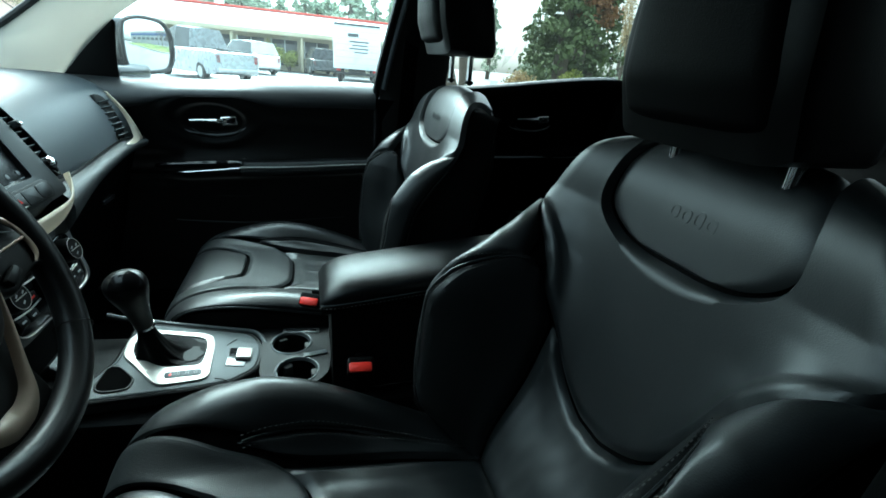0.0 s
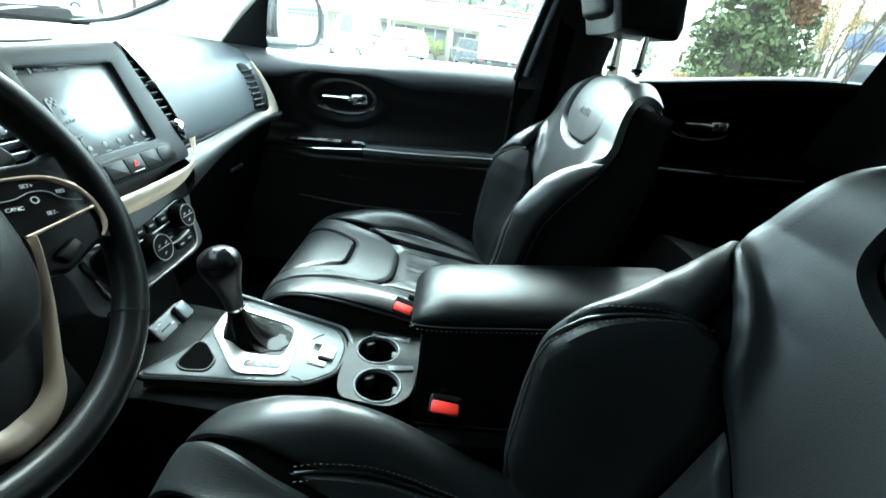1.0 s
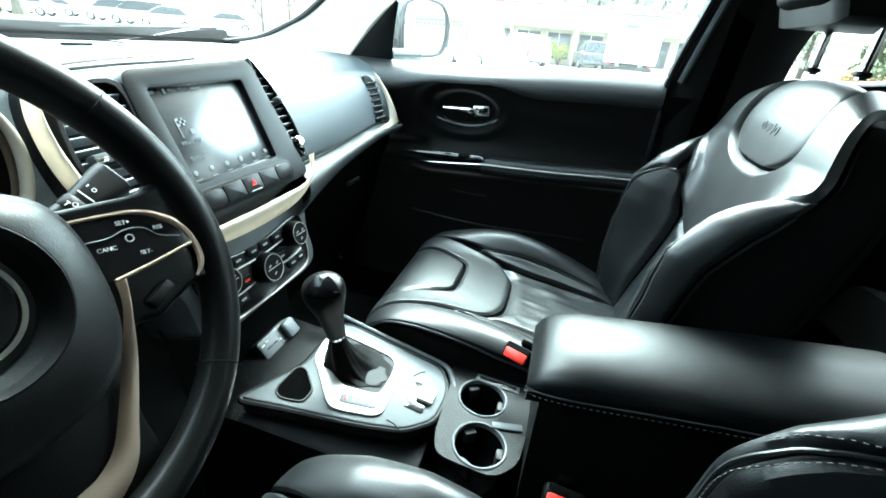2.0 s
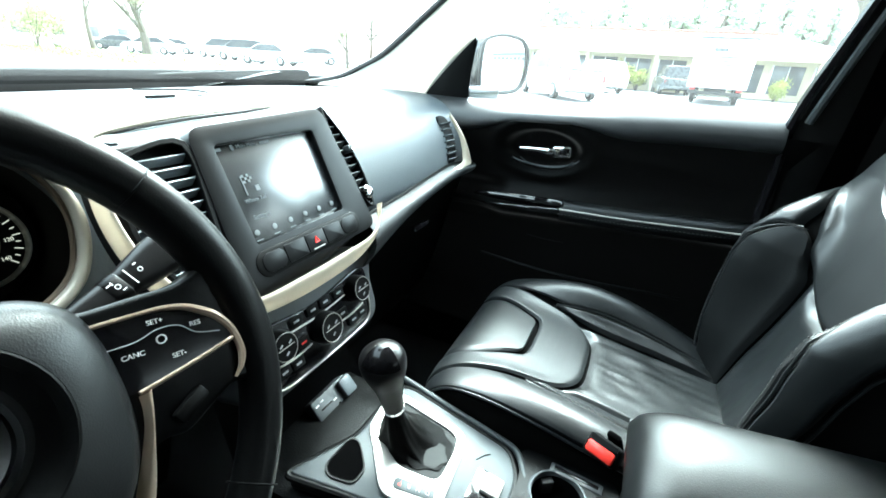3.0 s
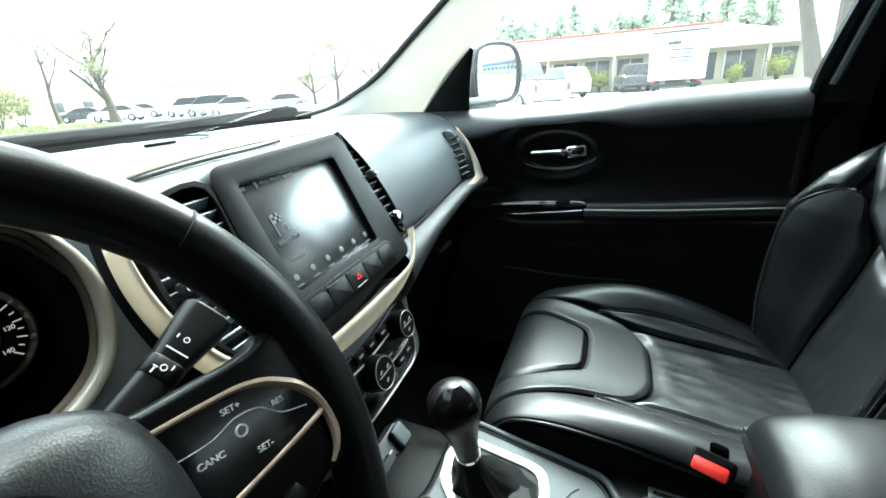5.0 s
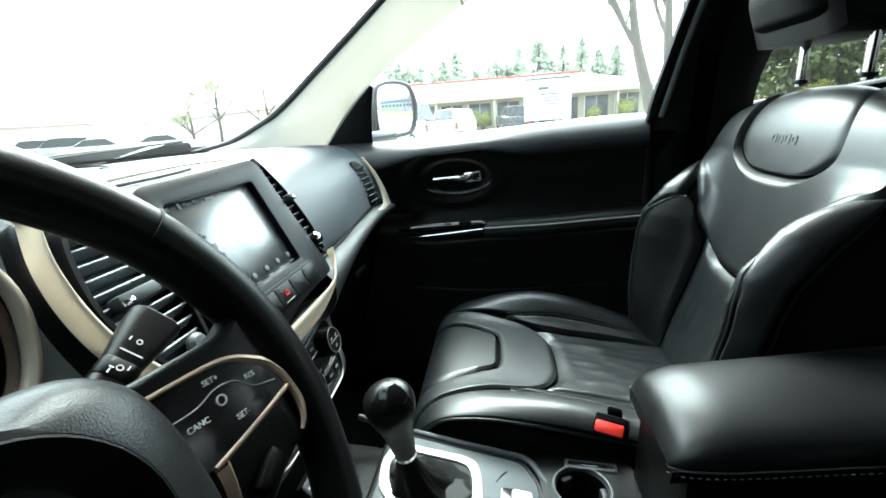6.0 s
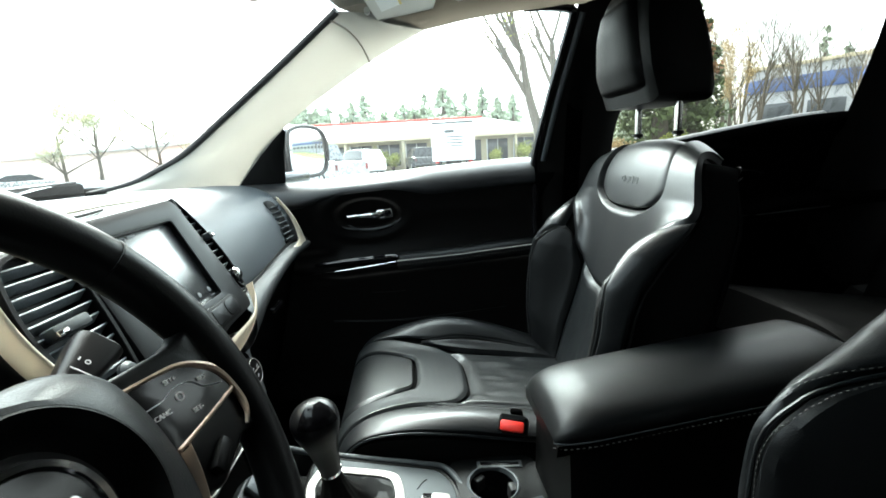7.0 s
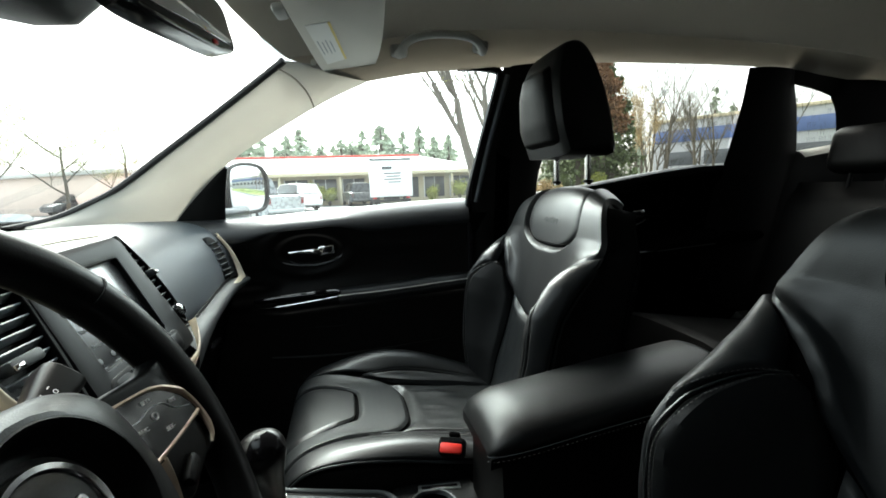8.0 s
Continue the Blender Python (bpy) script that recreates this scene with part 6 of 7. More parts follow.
s0, s1 = Vector((-0.335, 0.416, 0.990)), Vector((-0.203, 0.431, 1.032))
way = s1 - s0
view = Vector((0, -0.75, 0.66)).normalized()
SM = facing(s0, way, view.cross(way))


def stalk_body(name, stations, mat, label=""):
    """A flattened lever body: soft boxes along the stalk's axis."""
    rings = [[SM @ Vector((f * way.length, a, b)) for a, b in round_rect(h, w_, min(h, w_) * 0.32, 4)] for f, h, w_ in stations]
    return part(name, loft(rings, True), mat, stalk, label)


stalk_body("stem", ((0.0, 0.019, 0.018), (0.30, 0.022, 0.020), (0.60, 0.0235, 0.021)), KNOB)
stalk_body("twist_ring", ((0.60, 0.0240, 0.0215), (0.605, 0.0250, 0.0225), (0.69, 0.0255, 0.023), (0.695, 0.0245, 0.022)), KNOB)
stalk_body("end_knob", ((0.695, 0.0240, 0.0215), (0.76, 0.027, 0.023), (0.93, 0.035, 0.028), (0.985, 0.036, 0.029), (1.0, 0.032, 0.026)), KNOB, "flared end of the stalk")
part("end_button", lathe([(0.002, 0), (0.006, 0.0005), (0.0055, 0.003), (0.002, 0.004)], 18, facing(s1, view, view.cross(way))), HARD_BLACK, stalk)
tops = lambda f: float(np.interp(f, (0.0, 0.60, 0.61, 0.69, 0.93), (0.0092, 0.0107, 0.0114, 0.0117, 0.0142)))
for f, y, w_, h_ in ((0.24, 0.003, 0.0036, 0.0009), (0.27, 0.003, 0.0009, 0.0042), (0.30, -0.0035, 0.0036, 0.0008), (0.37, -0.0035, 0.0026, 0.0026), (0.44, -0.004, 0.0030, 0.0008), (0.62, 0.0045, 0.0036, 0.0010), (0.64, 0.0045, 0.0008, 0.0030), (0.665, -0.0045, 0.0032, 0.0008), (0.735, 0.0, 0.0008, 0.0150), (0.80, 0.006, 0.0028, 0.0009)):
    part("stalk_mark", rbox(w_, h_, 0.0006, 0, SM @ pose(f * way.length, y, tops(f))), WHITE_INK, stalk)
for f, y, r in ((0.24, -0.003, 0.0022), (0.37, 0.003, 0.0024), (0.65, 0.0, 0.0022), (0.80, 0.0, 0.0020)):
    part("stalk_symbol", lathe([(r * 0.70, 0.0), (r * 0.72, 0.0005), (r * 0.98, 0.0005), (r, 0.0)], 14, SM @ pose(f * way.length, y, tops(f) - 0.0002), ring=True), WHITE_INK, stalk)

# ---- roof fittings ----
visor = thing("sun_visor", "light grey sun visor folded up against the headliner", "sun visor")
vm = facing((0.315, 0.170, 1.513), (1, -0.10, 0.0), (0.10, 1, -0.16))
part("flap", slab(outline([(-0.230, 0.088), (-0.10, 0.090), (0.10, 0.082), (0.245, 0.066), (0.268, 0.048), (0.250, -0.055), (0.225, -0.074), (0.0, -0.078), (-0.205, -0.078), (-0.235, -0.06)], 60), 0.018, vm @ pose(0, 0, -0.018, 180), 0.006, seg=3), BOUNCE_LIT_VISOR, visor, "light grey fabric flap")
lab = part("warning_label", slab([(-0.058, 0.062), (0.197, 0.054), (0.176, 0.006), (-0.058, 0.016)][::-1], 0.001, vm @ pose(0, 0, -0.0182), 0), LABEL, visor, "white paper warning label")
part("label_edge", rbox(0.234, 0.005, 0.001, 0, vm @ pose(0.058, 0.0125, -0.0196, 0, 0, -2.5)), LABEL_YELLOW, lab, "yellow label edge")
for i in range(4):
    part("label_line", rbox(0.09 - 0.018 * (i % 2), 0.0022, 0.0006, 0, vm @ pose(0.075, 0.051 - i * 0.0082, -0.0196, 0, 0, -2)), GREY_INK, lab)
part("clip", rbox(0.045, 0.022, 0.016, 0.006, vm @ pose(-0.122, 0.090, -0.014)), PILLAR, visor)
part("pivot", tube([vm @ Vector((0.19, 0.085, -0.010)), vm @ Vector((0.235, 0.09, 0.0))], 0.007, 10), PILLAR, visor)

grab = thing("grab_handle", "grey plastic grab handle on the roof rail above the door", "grab handle")
g = spline([(0.556, 0.020, 1.528), (0.532, 0.018, 1.522), (0.508, 0.004, 1.541), (0.498, -0.03, 1.554), (0.495, -0.09, 1.560), (0.498, -0.15, 1.557), (0.508, -0.182, 1.547), (0.532, -0.202, 1.534), (0.556, -0.206, 1.545)], 48)
part("bar", tube(g, [0.0125 - 0.003 * math.sin(math.pi * i / 47) for i in range(48)], 12), PILLAR, grab)
for y, z in ((0.018, 1.535), (-0.204, 1.552)):
    part("mount", rbox(0.03, 0.044, 0.030, 0.008, pose(0.560, y, z)), PILLAR, grab)

mirror = thing("rear_view_mirror", "black rear view mirror on the windscreen", "rear view mirror")
mm = facing((-0.016, 0.352, 1.410), (0.97, -0.15, 0.10), (-0.10, 0.20, 1))
part("housing", slab(outline([(-0.125, 0.030), (0.0, 0.040), (0.118, 0.034), (0.132, 0.0), (0.118, -0.036), (0.0, -0.040), (-0.120, -0.034), (-0.132, 0.0)], 60), 0.030, mm, 0.006, seg=3), GLOSS_BLACK, mirror, "black mirror housing")
part("glass", slab(outline([(-0.117, 0.025), (0.0, 0.034), (0.110, 0.028), (0.123, 0.0), (0.110, -0.026), (0.0, -0.026), (-0.112, -0.026), (-0.123, 0.0)], 60), 0.003, mm @ pose(0, 0.002, 0.0012), 0.0006), MIRROR, mirror, "dim mirror glass")
part("mirror_button", rbox(0.010, 0.006, 0.003, 0.001, mm @ pose(0.055, -0.034, 0.001)), RED, mirror)
part("arm", tube([mm @ Vector((0, 0.0, -0.03)), Vector((0.0, 0.43, 1.49)), Vector((0.0, 0.46, 1.52))], 0.012, 12), HARD_BLACK, mirror)
sensor = thing("camera_housing", "black plastic sensor housing behind the mirror", "sensor housing")
def housing_ring(y, w_, z0, z1):
    """A soft D-shaped section, flat against the glass and round below."""
    return [Vector((-0.02 + w_ * math.copysign(abs(math.cos(a)) ** 0.5, math.cos(a)), y, z1 + (z0 - z1) * abs(math.sin(a)) ** 0.6)) for a in [math.pi * i / 20 for i in range(21)]]


part("shell", loft([housing_ring(*q) for q in ((0.592, 0.030, 1.412, 1.420), (0.585, 0.052, 1.402, 1.425), (0.565, 0.068, 1.392, 1.438), (0.53, 0.078, 1.386, 1.458), (0.49, 0.082, 1.388, 1.485), (0.465, 0.080, 1.408, 1.51), (0.45, 0.074, 1.44, 1.53))], True), HARD_BLACK, sensor, "black rounded cover")
part("lens_window", slab(round_rect(0.05, 0.03, 0.008), 0.003, facing((-0.02, 0.60, 1.425), (-1, 0, 0), (0, -0.6, 0.8)), 0.0006), GLOSS_BLACK, sensor)

# ---- door mirror outside ----
outer = thing("door_mirror", "dark door mirror outside the passenger window", "door mirror")
om = facing((0.905, 0.485, 1.196), (0.90, -0.42, 0.0), (0, -0.03, 1))
ol = outline([(-0.100, 0.050), (-0.070, 0.076), (0.0, 0.084), (0.070, 0.072), (0.100, 0.030), (0.098, -0.030), (0.070, -0.068), (0.0, -0.078), (-0.080, -0.076), (-0.104, -0.040)], 60)
shell = [[om @ Vector((x * k, y * k, z)) for x, y in ol] for k, z in ((0.97, 0.004), (1.02, -0.004), (1.03, -0.03), (0.95, -0.08), (0.70, -0.12), (0.3, -0.135))]
part("shell", loft(shell, True), CAR_PAINT, outer)
part("rim", tube([om @ Vector((x * 0.965, y * 0.965, 0.006)) for x, y in ol], 0.006, 8, True), RUBBER, outer)
part("glass", slab([(x * 0.93, y * 0.93) for x, y in ol], 0.003, om @ pose(0, 0, 0.0065), 0.001), MIRROR, outer, "clear mirror glass")
part("foot", rbox(0.16, 0.06, 0.05, 0.018, pose(0.82, 0.53, 1.118, 0, 0, -18), 3), CAR_PAINT, outer)

# ---- wiper ----
wiper = thing("wiper", "black wiper resting at the foot of the windscreen", "wiper")
part("blade", tube(spline([(0.10, 1.090, 1.128), (0.35, 1.065, 1.138), (0.62, 1.005, 1.150)], 24), 0.003, 6), RUBBER, wiper)
part("arm", tube(spline([(-0.05, 1.112, 1.122), (0.15, 1.098, 1.132), (0.42, 1.065, 1.143)], 20), [0.006 - 0.003 * i / 19 for i in range(20)], 8), HARD_BLACK, wiper)
wiper_2 = thing("wiper", "black wiper resting at the foot of the windscreen", "wiper")
part("arm", tube(spline([(-0.62, 1.02, 1.116), (-0.4, 1.06, 1.120), (-0.12, 1.092, 1.124)], 20), 0.004, 8), HARD_BLACK, wiper_2)
part("pivot", lathe([(0.004, 0), (0.018, 0), (0.016, 0.014), (0.004, 0.018)], 16, pose(-0.14, 1.075, 1.122)), HARD_BLACK, wiper_2)

# loose belt tongue hanging by the far pillar
belt = thing("seat_belt", "black seat belt hanging beside the front passenger seat", "seat belt")
part("webbing", sheet(lambda u, v: (0.668 - 0.02 * math.sin(math.pi * v), -0.255 - 0.05 * v * 0 + 0.046 * (u - 0.5) - 0.06 * v, mix(0.50, 1.44, v)), 4, 30, 0.0016), DARK_CLOTH, belt)
part("guide", rbox(0.025, 0.07, 0.045, 0.008, pose(0.645, -0.325, 1.43)), HARD_BLACK, belt)

# ---- outdoors ----
ASPHALT = material("damp_asphalt", (0.13, 0.133, 0.137), 0.5, grain=0.6, scale=60, vary=0.3, vscale=0.6)
GRASS = material("spring_grass", (0.13, 0.165, 0.045), 0.9, grain=0.8, scale=30, vary=0.35, vscale=0.8)
KERB = material("concrete_kerb", (0.36, 0.35, 0.33), 0.85, grain=0.4, scale=40, vary=0.2, vscale=2)
CREAM = material("cream_render", (0.50, 0.44, 0.31), 0.85, grain=0.3, scale=20, vary=0.12, vscale=0.7)
ROOF = material("pale_roof", (0.55, 0.54, 0.52), 0.8, grain=0.4, scale=8, vary=0.12, vscale=0.5)
RED_EDGE = material("red_roof_edge", (0.42, 0.05, 0.035), 0.6, vary=0.15, vscale=1)
# Base lifted to grey to stand in for the sky reflected in windows.
SKY_GREYED_GLASS = material("sky_greyed_glass", (0.065, 0.072, 0.078), 0.08, vary=0.3, vscale=0.4)
WHITE_PAINT = material("white_vehicle_paint", (0.78, 0.78, 0.77), 0.25, coat=0.5, vary=0.04)
SILVER_PAINT = material("silver_vehicle_paint", (0.45, 0.46, 0.47), 0.28, 0.5, coat=0.5, vary=0.05)
DARK_PAINT = material("dark_grey_vehicle_paint", (0.05, 0.055, 0.06), 0.28, coat=0.5, vary=0.1)
TYRE = material("tyre_rubber", (0.015, 0.015, 0.015), 0.8, grain=0.3, scale=60)
RIM = material("alloy_rim", (0.5, 0.5, 0.5), 0.35, 0.8)
TAIL = material("tail_lamp", (0.35, 0.02, 0.02), 0.25)
BARK = material("grey_bark", (0.085, 0.072, 0.055), 0.95, grain=0.9, scale=14, vary=0.35, vscale=3)
TWIG = material("brown_twigs", (0.085, 0.072, 0.050), 0.95, vary=0.3, vscale=2)
# Paler than TWIG: the veil of distance is put into the colour.
HAZED_TWIG = material("hazy_twigs", (0.13, 0.112, 0.075), 0.95, vary=0.3, vscale=2)
TAN_TWIG = material("tan_twigs", (0.32, 0.235, 0.12), 0.95, vary=0.3, vscale=2)
# Needles far paler than real fir: distance haze put into the colour.
HAZED_FIR = material("hazed_fir_needles", (0.36, 0.41, 0.31), 0.9, vary=0.45, vscale=1.5)
CEDAR = material("cedar_green", (0.085, 0.11, 0.045), 0.9, vary=0.45, vscale=1.5)
RUSSET = material("russet_leaves", (0.20, 0.10, 0.045), 0.9, vary=0.4, vscale=1.5)
LIME = material("yellow_green_leaves", (0.24, 0.26, 0.055), 0.9, vary=0.35, vscale=2)
BUD = material("budding_leaves", (0.34, 0.34, 0.19), 0.9, vary=0.3, vscale=2)
GREY_WALL = material("grey_wall_cladding", (0.34, 0.35, 0.36), 0.7, grain=0.2, scale=6, vary=0.1, vscale=0.5)
BLUE = material("blue_fascia", (0.06, 0.10, 0.23), 0.5, vary=0.12, vscale=0.4)
# Brick paled in its base colour to imitate glare over the far buildings.
PALED_BRICK = material("glare_paled_red_wall", (0.72, 0.58, 0.51), 0.85, grain=0.3, scale=12, vary=0.15, vscale=0.6)


def ground_at(u, v):
    x, y = mix(-1, 1, u), mix(-1, 1, v)
    r = lambda q: math.copysign(abs(q) ** 2.2, q) * 900
    return (r(x), r(y), 0.006 * noise.noise((r(x) * 0.2, r(y) * 0.2, 0)))


ground = part("ground", sheet(ground_at, 80, 80), ASPHALT)
tagged(ground, "damp grey asphalt car park reaching to the horizon", "ground", kind="structure")


def lawn(name, pts, label):
    own = outline(pts, 60)
    ob = part(name, slab(own, 0.14, pose(0, 0, 0.16), 0.03), GRASS)
    tagged(ob, label, "lawn", kind="structure")
    edge_ = part("kerb", tube([(x, y, 0.07) for x, y in own], 0.09, 6, True), KERB)
    tagged(edge_, "pale concrete kerb round the lawn", "kerb", kind="structure")
    rng = random.Random(5)
    verts, faces = [], []
    cx, cy = sum(p[0] for p in own) / 60, sum(p[1] for p in own) / 60
    for i in range(5000):
        f = math.sqrt(rng.random())
        j = rng.randrange(60)
        a, b = own[j], own[(j + 1) % 60]
        t = rng.random()
        x, y = cx + (mix(a[0], b[0], t) - cx) * f * 0.98, cy + (mix(a[1], b[1], t) - cy) * f * 0.98
        d, h, k = rng.random() * 6.28, 0.05 + 0.09 * rng.random(), len(verts)
        verts += [(x - 0.04 * math.cos(d), y - 0.04 * math.sin(d), 0.15), (x + 0.04 * math.cos(d), y + 0.04 * math.sin(d), 0.15), (x + 0.03 * math.sin(d), y + 0.03, 0.15 + h)]
        faces.append((k, k + 1, k + 2))
    me = bpy.data.meshes.new("grass")
    me.from_pydata(verts, [], faces)
    me.materials.append(GRASS)
    tagged(new("grass", me), "short spring grass blades on the lawn", "grass", kind="stuff")


lawn("lawn_1", [(13.5, 17), (12.8, 24), (15, 40), (17.5, 58), (20, 90), (30, 90), (27, 58), (23, 38), (19, 22), (16.5, 16)], "green lawn strip along the car park")
lawn("lawn_2", [(8.0, -9), (7.0, -20), (7, -45), (14, -70), (26, -60), (24, -34), (20, -16), (14, -8.5)], "green lawn with shrubs behind the car")


# ---- trees ----
def limbs(rng, base, height, spread, levels, r0, lean=(0, 0), bend=0.25):
    """Branch paths of a leafless tree: lists of points with radii."""
    out = []

    def grow(p, d, length, r, lev):
        n = 6
        pts, q, way = [Vector(p)], Vector(p), Vector(d)
        for i in range(n):
            way = (way + Vector((rng.uniform(-1, 1), rng.uniform(-1, 1), rng.uniform(-0.4, 0.9))) * bend * 0.35).normalized()
            q = q + way * (length / n)
            pts.append(q.copy())
        out.append((lev, pts, [mix(r, r * 0.45, i / n) for i in range(n + 1)]))
        if lev < levels:
            for i in range(rng.randint(3, 5) if lev else rng.randint(5, 7)):
                k = rng.randint(2, n)
                a = rng.random() * 6.28
                side = Vector((math.cos(a), math.sin(a), rng.uniform(0.15, 0.8))).normalized()
                grow(pts[k], (way * (1 - spread) + side * spread).normalized(), length * rng.uniform(0.45, 0.68), mix(r, r * 0.45, k / n) * 0.62, lev + 1)
    grow(base, Vector((lean[0], lean[1], 1)).normalized(), height * 0.52, r0, 0)
    return out


def bare_tree(name, x, y, height, seed, label, mat=TWIG, levels=4, r0=0.16, lean=(0, 0), spread=0.6, buds=0, budmat=None):
    rng = random.Random(seed)
    t = thing(name, label, "tree", m=pose(x, y, 0.0))
    paths = limbs(rng, (0, 0, 0), height, spread, levels, r0, lean)
    bm = bmesh.new()
    for lev, pts, rad in paths:
        if lev == 0:
            tube(pts, [rad[0] * 1.35] + rad[1:], 9, bm=bm)
    part("trunk", bm, BARK, t)
    bm = bmesh.new()
    for lev, pts, rad in paths:
        if lev == 1:
            tube(pts, rad, 6, bm=bm)
    tagged(part("limbs", bm, BARK, t), kind="stuff")
    verts, faces = [], []
    for lev, pts, rad in paths:
        if lev >= 2:
            for (a, ra), (b, rb) in zip(zip(pts, rad), zip(pts[1:], rad[1:])):
                d = (b - a).normalized()
                s = d.cross(Vector((0.31, 0.2, 0.9))).normalized()
                u = d.cross(s)
                k = len(verts)
                for c, r in ((a, ra), (b, rb)):
                    verts += [c + s * r, c - s * r * 0.5 + u * r * 0.87, c - s * r * 0.5 - u * r * 0.87]
                faces += [(k, k + 1, k + 4, k + 3), (k + 1, k + 2, k + 5, k + 4), (k + 2, k, k + 3, k + 5)]
    me = bpy.data.meshes.new("twigs")
    me.from_pydata(verts, [], faces)
    me.materials.append(mat)
    tw = new("twigs", me)
    tw.parent = t
    tagged(tw, kind="stuff")
    if buds:
        ends = [pts[-1] for lev, pts, rad in paths if lev >= levels - 1]
        leaf_cloud(rng, [rng.choice(ends) + Vector((rng.gauss(0, 0.12), rng.gauss(0, 0.12), rng.gauss(0, 0.12))) for _ in range(buds)], 0.05 if budmat else 0.04, budmat or BUD, t, "buds")
    return t


def leaf_cloud(rng, centres, size, mat, parent, name="foliage"):
    verts, faces = [], []
    for c in centres:
        a = Vector((rng.gauss(0, 1), rng.gauss(0, 1), rng.gauss(0, 1))).normalized()
        b = a.cross(Vector((rng.gauss(0, 1), rng.gauss(0, 1), rng.gauss(0, 1)))).normalized()
        s = size * rng.uniform(0.5, 1.3)
        k = len(verts)
        verts += [c - a * s, c + b * s * 0.45, c + a * s, c - b * s * 0.45]
        faces.append((k, k + 1, k + 2, k + 3))
    me = bpy.data.meshes.new(name)
    me.from_pydata(verts, [], faces)
    me.materials.append(mat)
    ob = new(name, me)
    ob.parent = parent
    return tagged(ob, kind="stuff")


def conifer(x, y, height, width, seed, label, mat, count, size, skirt=0.05):
    """Tapered trunk with drooping whorls of needles, ragged in outline."""
    rng = random.Random(seed)
    t = thing("conifer_tree", label, "tree", m=pose(x, y, 0))
    part("trunk", tube([(0, 0, 0), (0.05, 0, height * 0.5), (0, 0, height * 0.98)], [width * 0.07, width * 0.045, 0.02], 8), BARK, t)
    pts = []
    whorls = [(rng.uniform(skirt, 0.99), rng.random() * 6.28, rng.uniform(0.55, 1.1)) for _ in range(max(40, count // 60))]
    for _ in range(count):
        f, a, k = rng.choice(whorls)
        reach = width / 2 * (1 - f) ** 0.75 * k
        d = reach * rng.random() ** 0.6
        a += rng.gauss(0, 0.16)
        pts.append(Vector((d * math.cos(a), d * math.sin(a), height * f - 0.22 * d + rng.gauss(0, 0.02 * height * (1 - f) + 0.05))))
    leaf_cloud(rng, pts, size, mat, t, "needles")
    return t


def shrub(name, x, y, w_, h_, seed, label, mat, count, size):
    rng = random.Random(seed)
    t = thing(name, label, "shrub", m=pose(x, y, 0))
    bm = bmesh.new()
    tips = []
    for i in range(9):
        a = rng.random() * 6.28
        tip = Vector((w_ * 0.4 * math.cos(a) * rng.random(), w_ * 0.4 * math.sin(a) * rng.random(), h_ * rng.uniform(0.55, 0.95)))
        tube([(0.05 * math.cos(a), 0.05 * math.sin(a), 0), tip * 0.5 + Vector((0, 0, 0.05)), tip], [0.03, 0.02, 0.008], 5, bm=bm)
        tips.append(tip)
    part("stems", bm, BARK, t)
    blobs = [(rng.choice(tips) * rng.uniform(0.55, 1.0), rng.uniform(0.14, 0.26)) for _ in range(26)]
    pts = []
    for _ in range(count):
        c, r = rng.choice(blobs)
        v = Vector((rng.gauss(0, 1), rng.gauss(0, 1), rng.gauss(0, 0.8)))
        q = c + v.normalized() * r * w_ * rng.random() ** 0.4
        q.z = max(0.06, q.z)
        pts.append(q)
    leaf_cloud(rng, pts, size, mat, t, "foliage")
    return t


bare_tree("bare_tree", 23.4, 36.6, 9.6, 3, "leafless spreading tree on the lawn strip", TWIG, 5, 0.34, spread=0.70, buds=14000)
bare_tree("bare_tree", 25.0, 46.5, 11.5, 8, "leafless tree further along the lawn", TWIG, 4, 0.2)
bare_tree("bare_tree", 17.0, 60.0, 9.0, 21, "small leafless tree beyond the lawn", TWIG, 4, 0.16)
for x, y, h, sd in ((29.5, 20.0, 8.0, 31), (31.0, 17.0, 8.6, 32), (32.5, 14.2, 7.6, 33), (30.0, 22.5, 7.2, 34)):
    bare_tree("budding_tree", x, y, h, sd, "low spreading tree with pale green buds", HAZED_TWIG, 4, 0.12, spread=0.72, buds=9000)
bare_tree("bare_tree", 14.6, -5.0, 8.5, 14, "mossy leafless tree with a leaning forked trunk", TWIG, 4, 0.24, lean=(0.05, 0.26), spread=0.5, buds=1200, budmat=LIME)
bare_tree("bare_tree", 16.2, -5.9, 9.5, 17, "mossy leafless tree with an upright trunk", TWIG, 4, 0.23, lean=(0, 0.03), spread=0.45)
for i, (x, y, h, s) in enumerate(((27.5, -21.5, 9.5, 41), (29.0, -24.0, 8.0, 42), (28.5, -27.5, 8.5, 43), (24.0, -27.0, 8.0, 44), (33.0, -22.5, 12.0, 45), (22.5, -25.5, 7.5, 46), (20.5, -26, 7.5, 47), (24.5, -19.8, 10.5, 141), (26.0, -22.5, 11, 142), (25.0, -24.0, 10, 143), (27.0, -27.5, 11, 144), (23.0, -22.0, 9.5, 145), (30.0, -25.5, 12, 146), (26.5, -29.5, 10, 147))):
    bare_tree("bare_tree", x, y, h, s, "thin leafless tree in front of the blue-banded building", TWIG, 4, 0.11, spread=0.42)
for i, (x, y, h, s) in enumerate(((23.8, -17.8, 6.2, 51), (24.6, -19.3, 5.8, 52), (22.6, -18.4, 5.0, 53))):
    bare_tree("upright_shrub", x, y, h * 1.25, s, "tall tan upright shrub without leaves", TAN_TWIG, 4, 0.06, spread=0.22, buds=2500, budmat=TAN_TWIG)
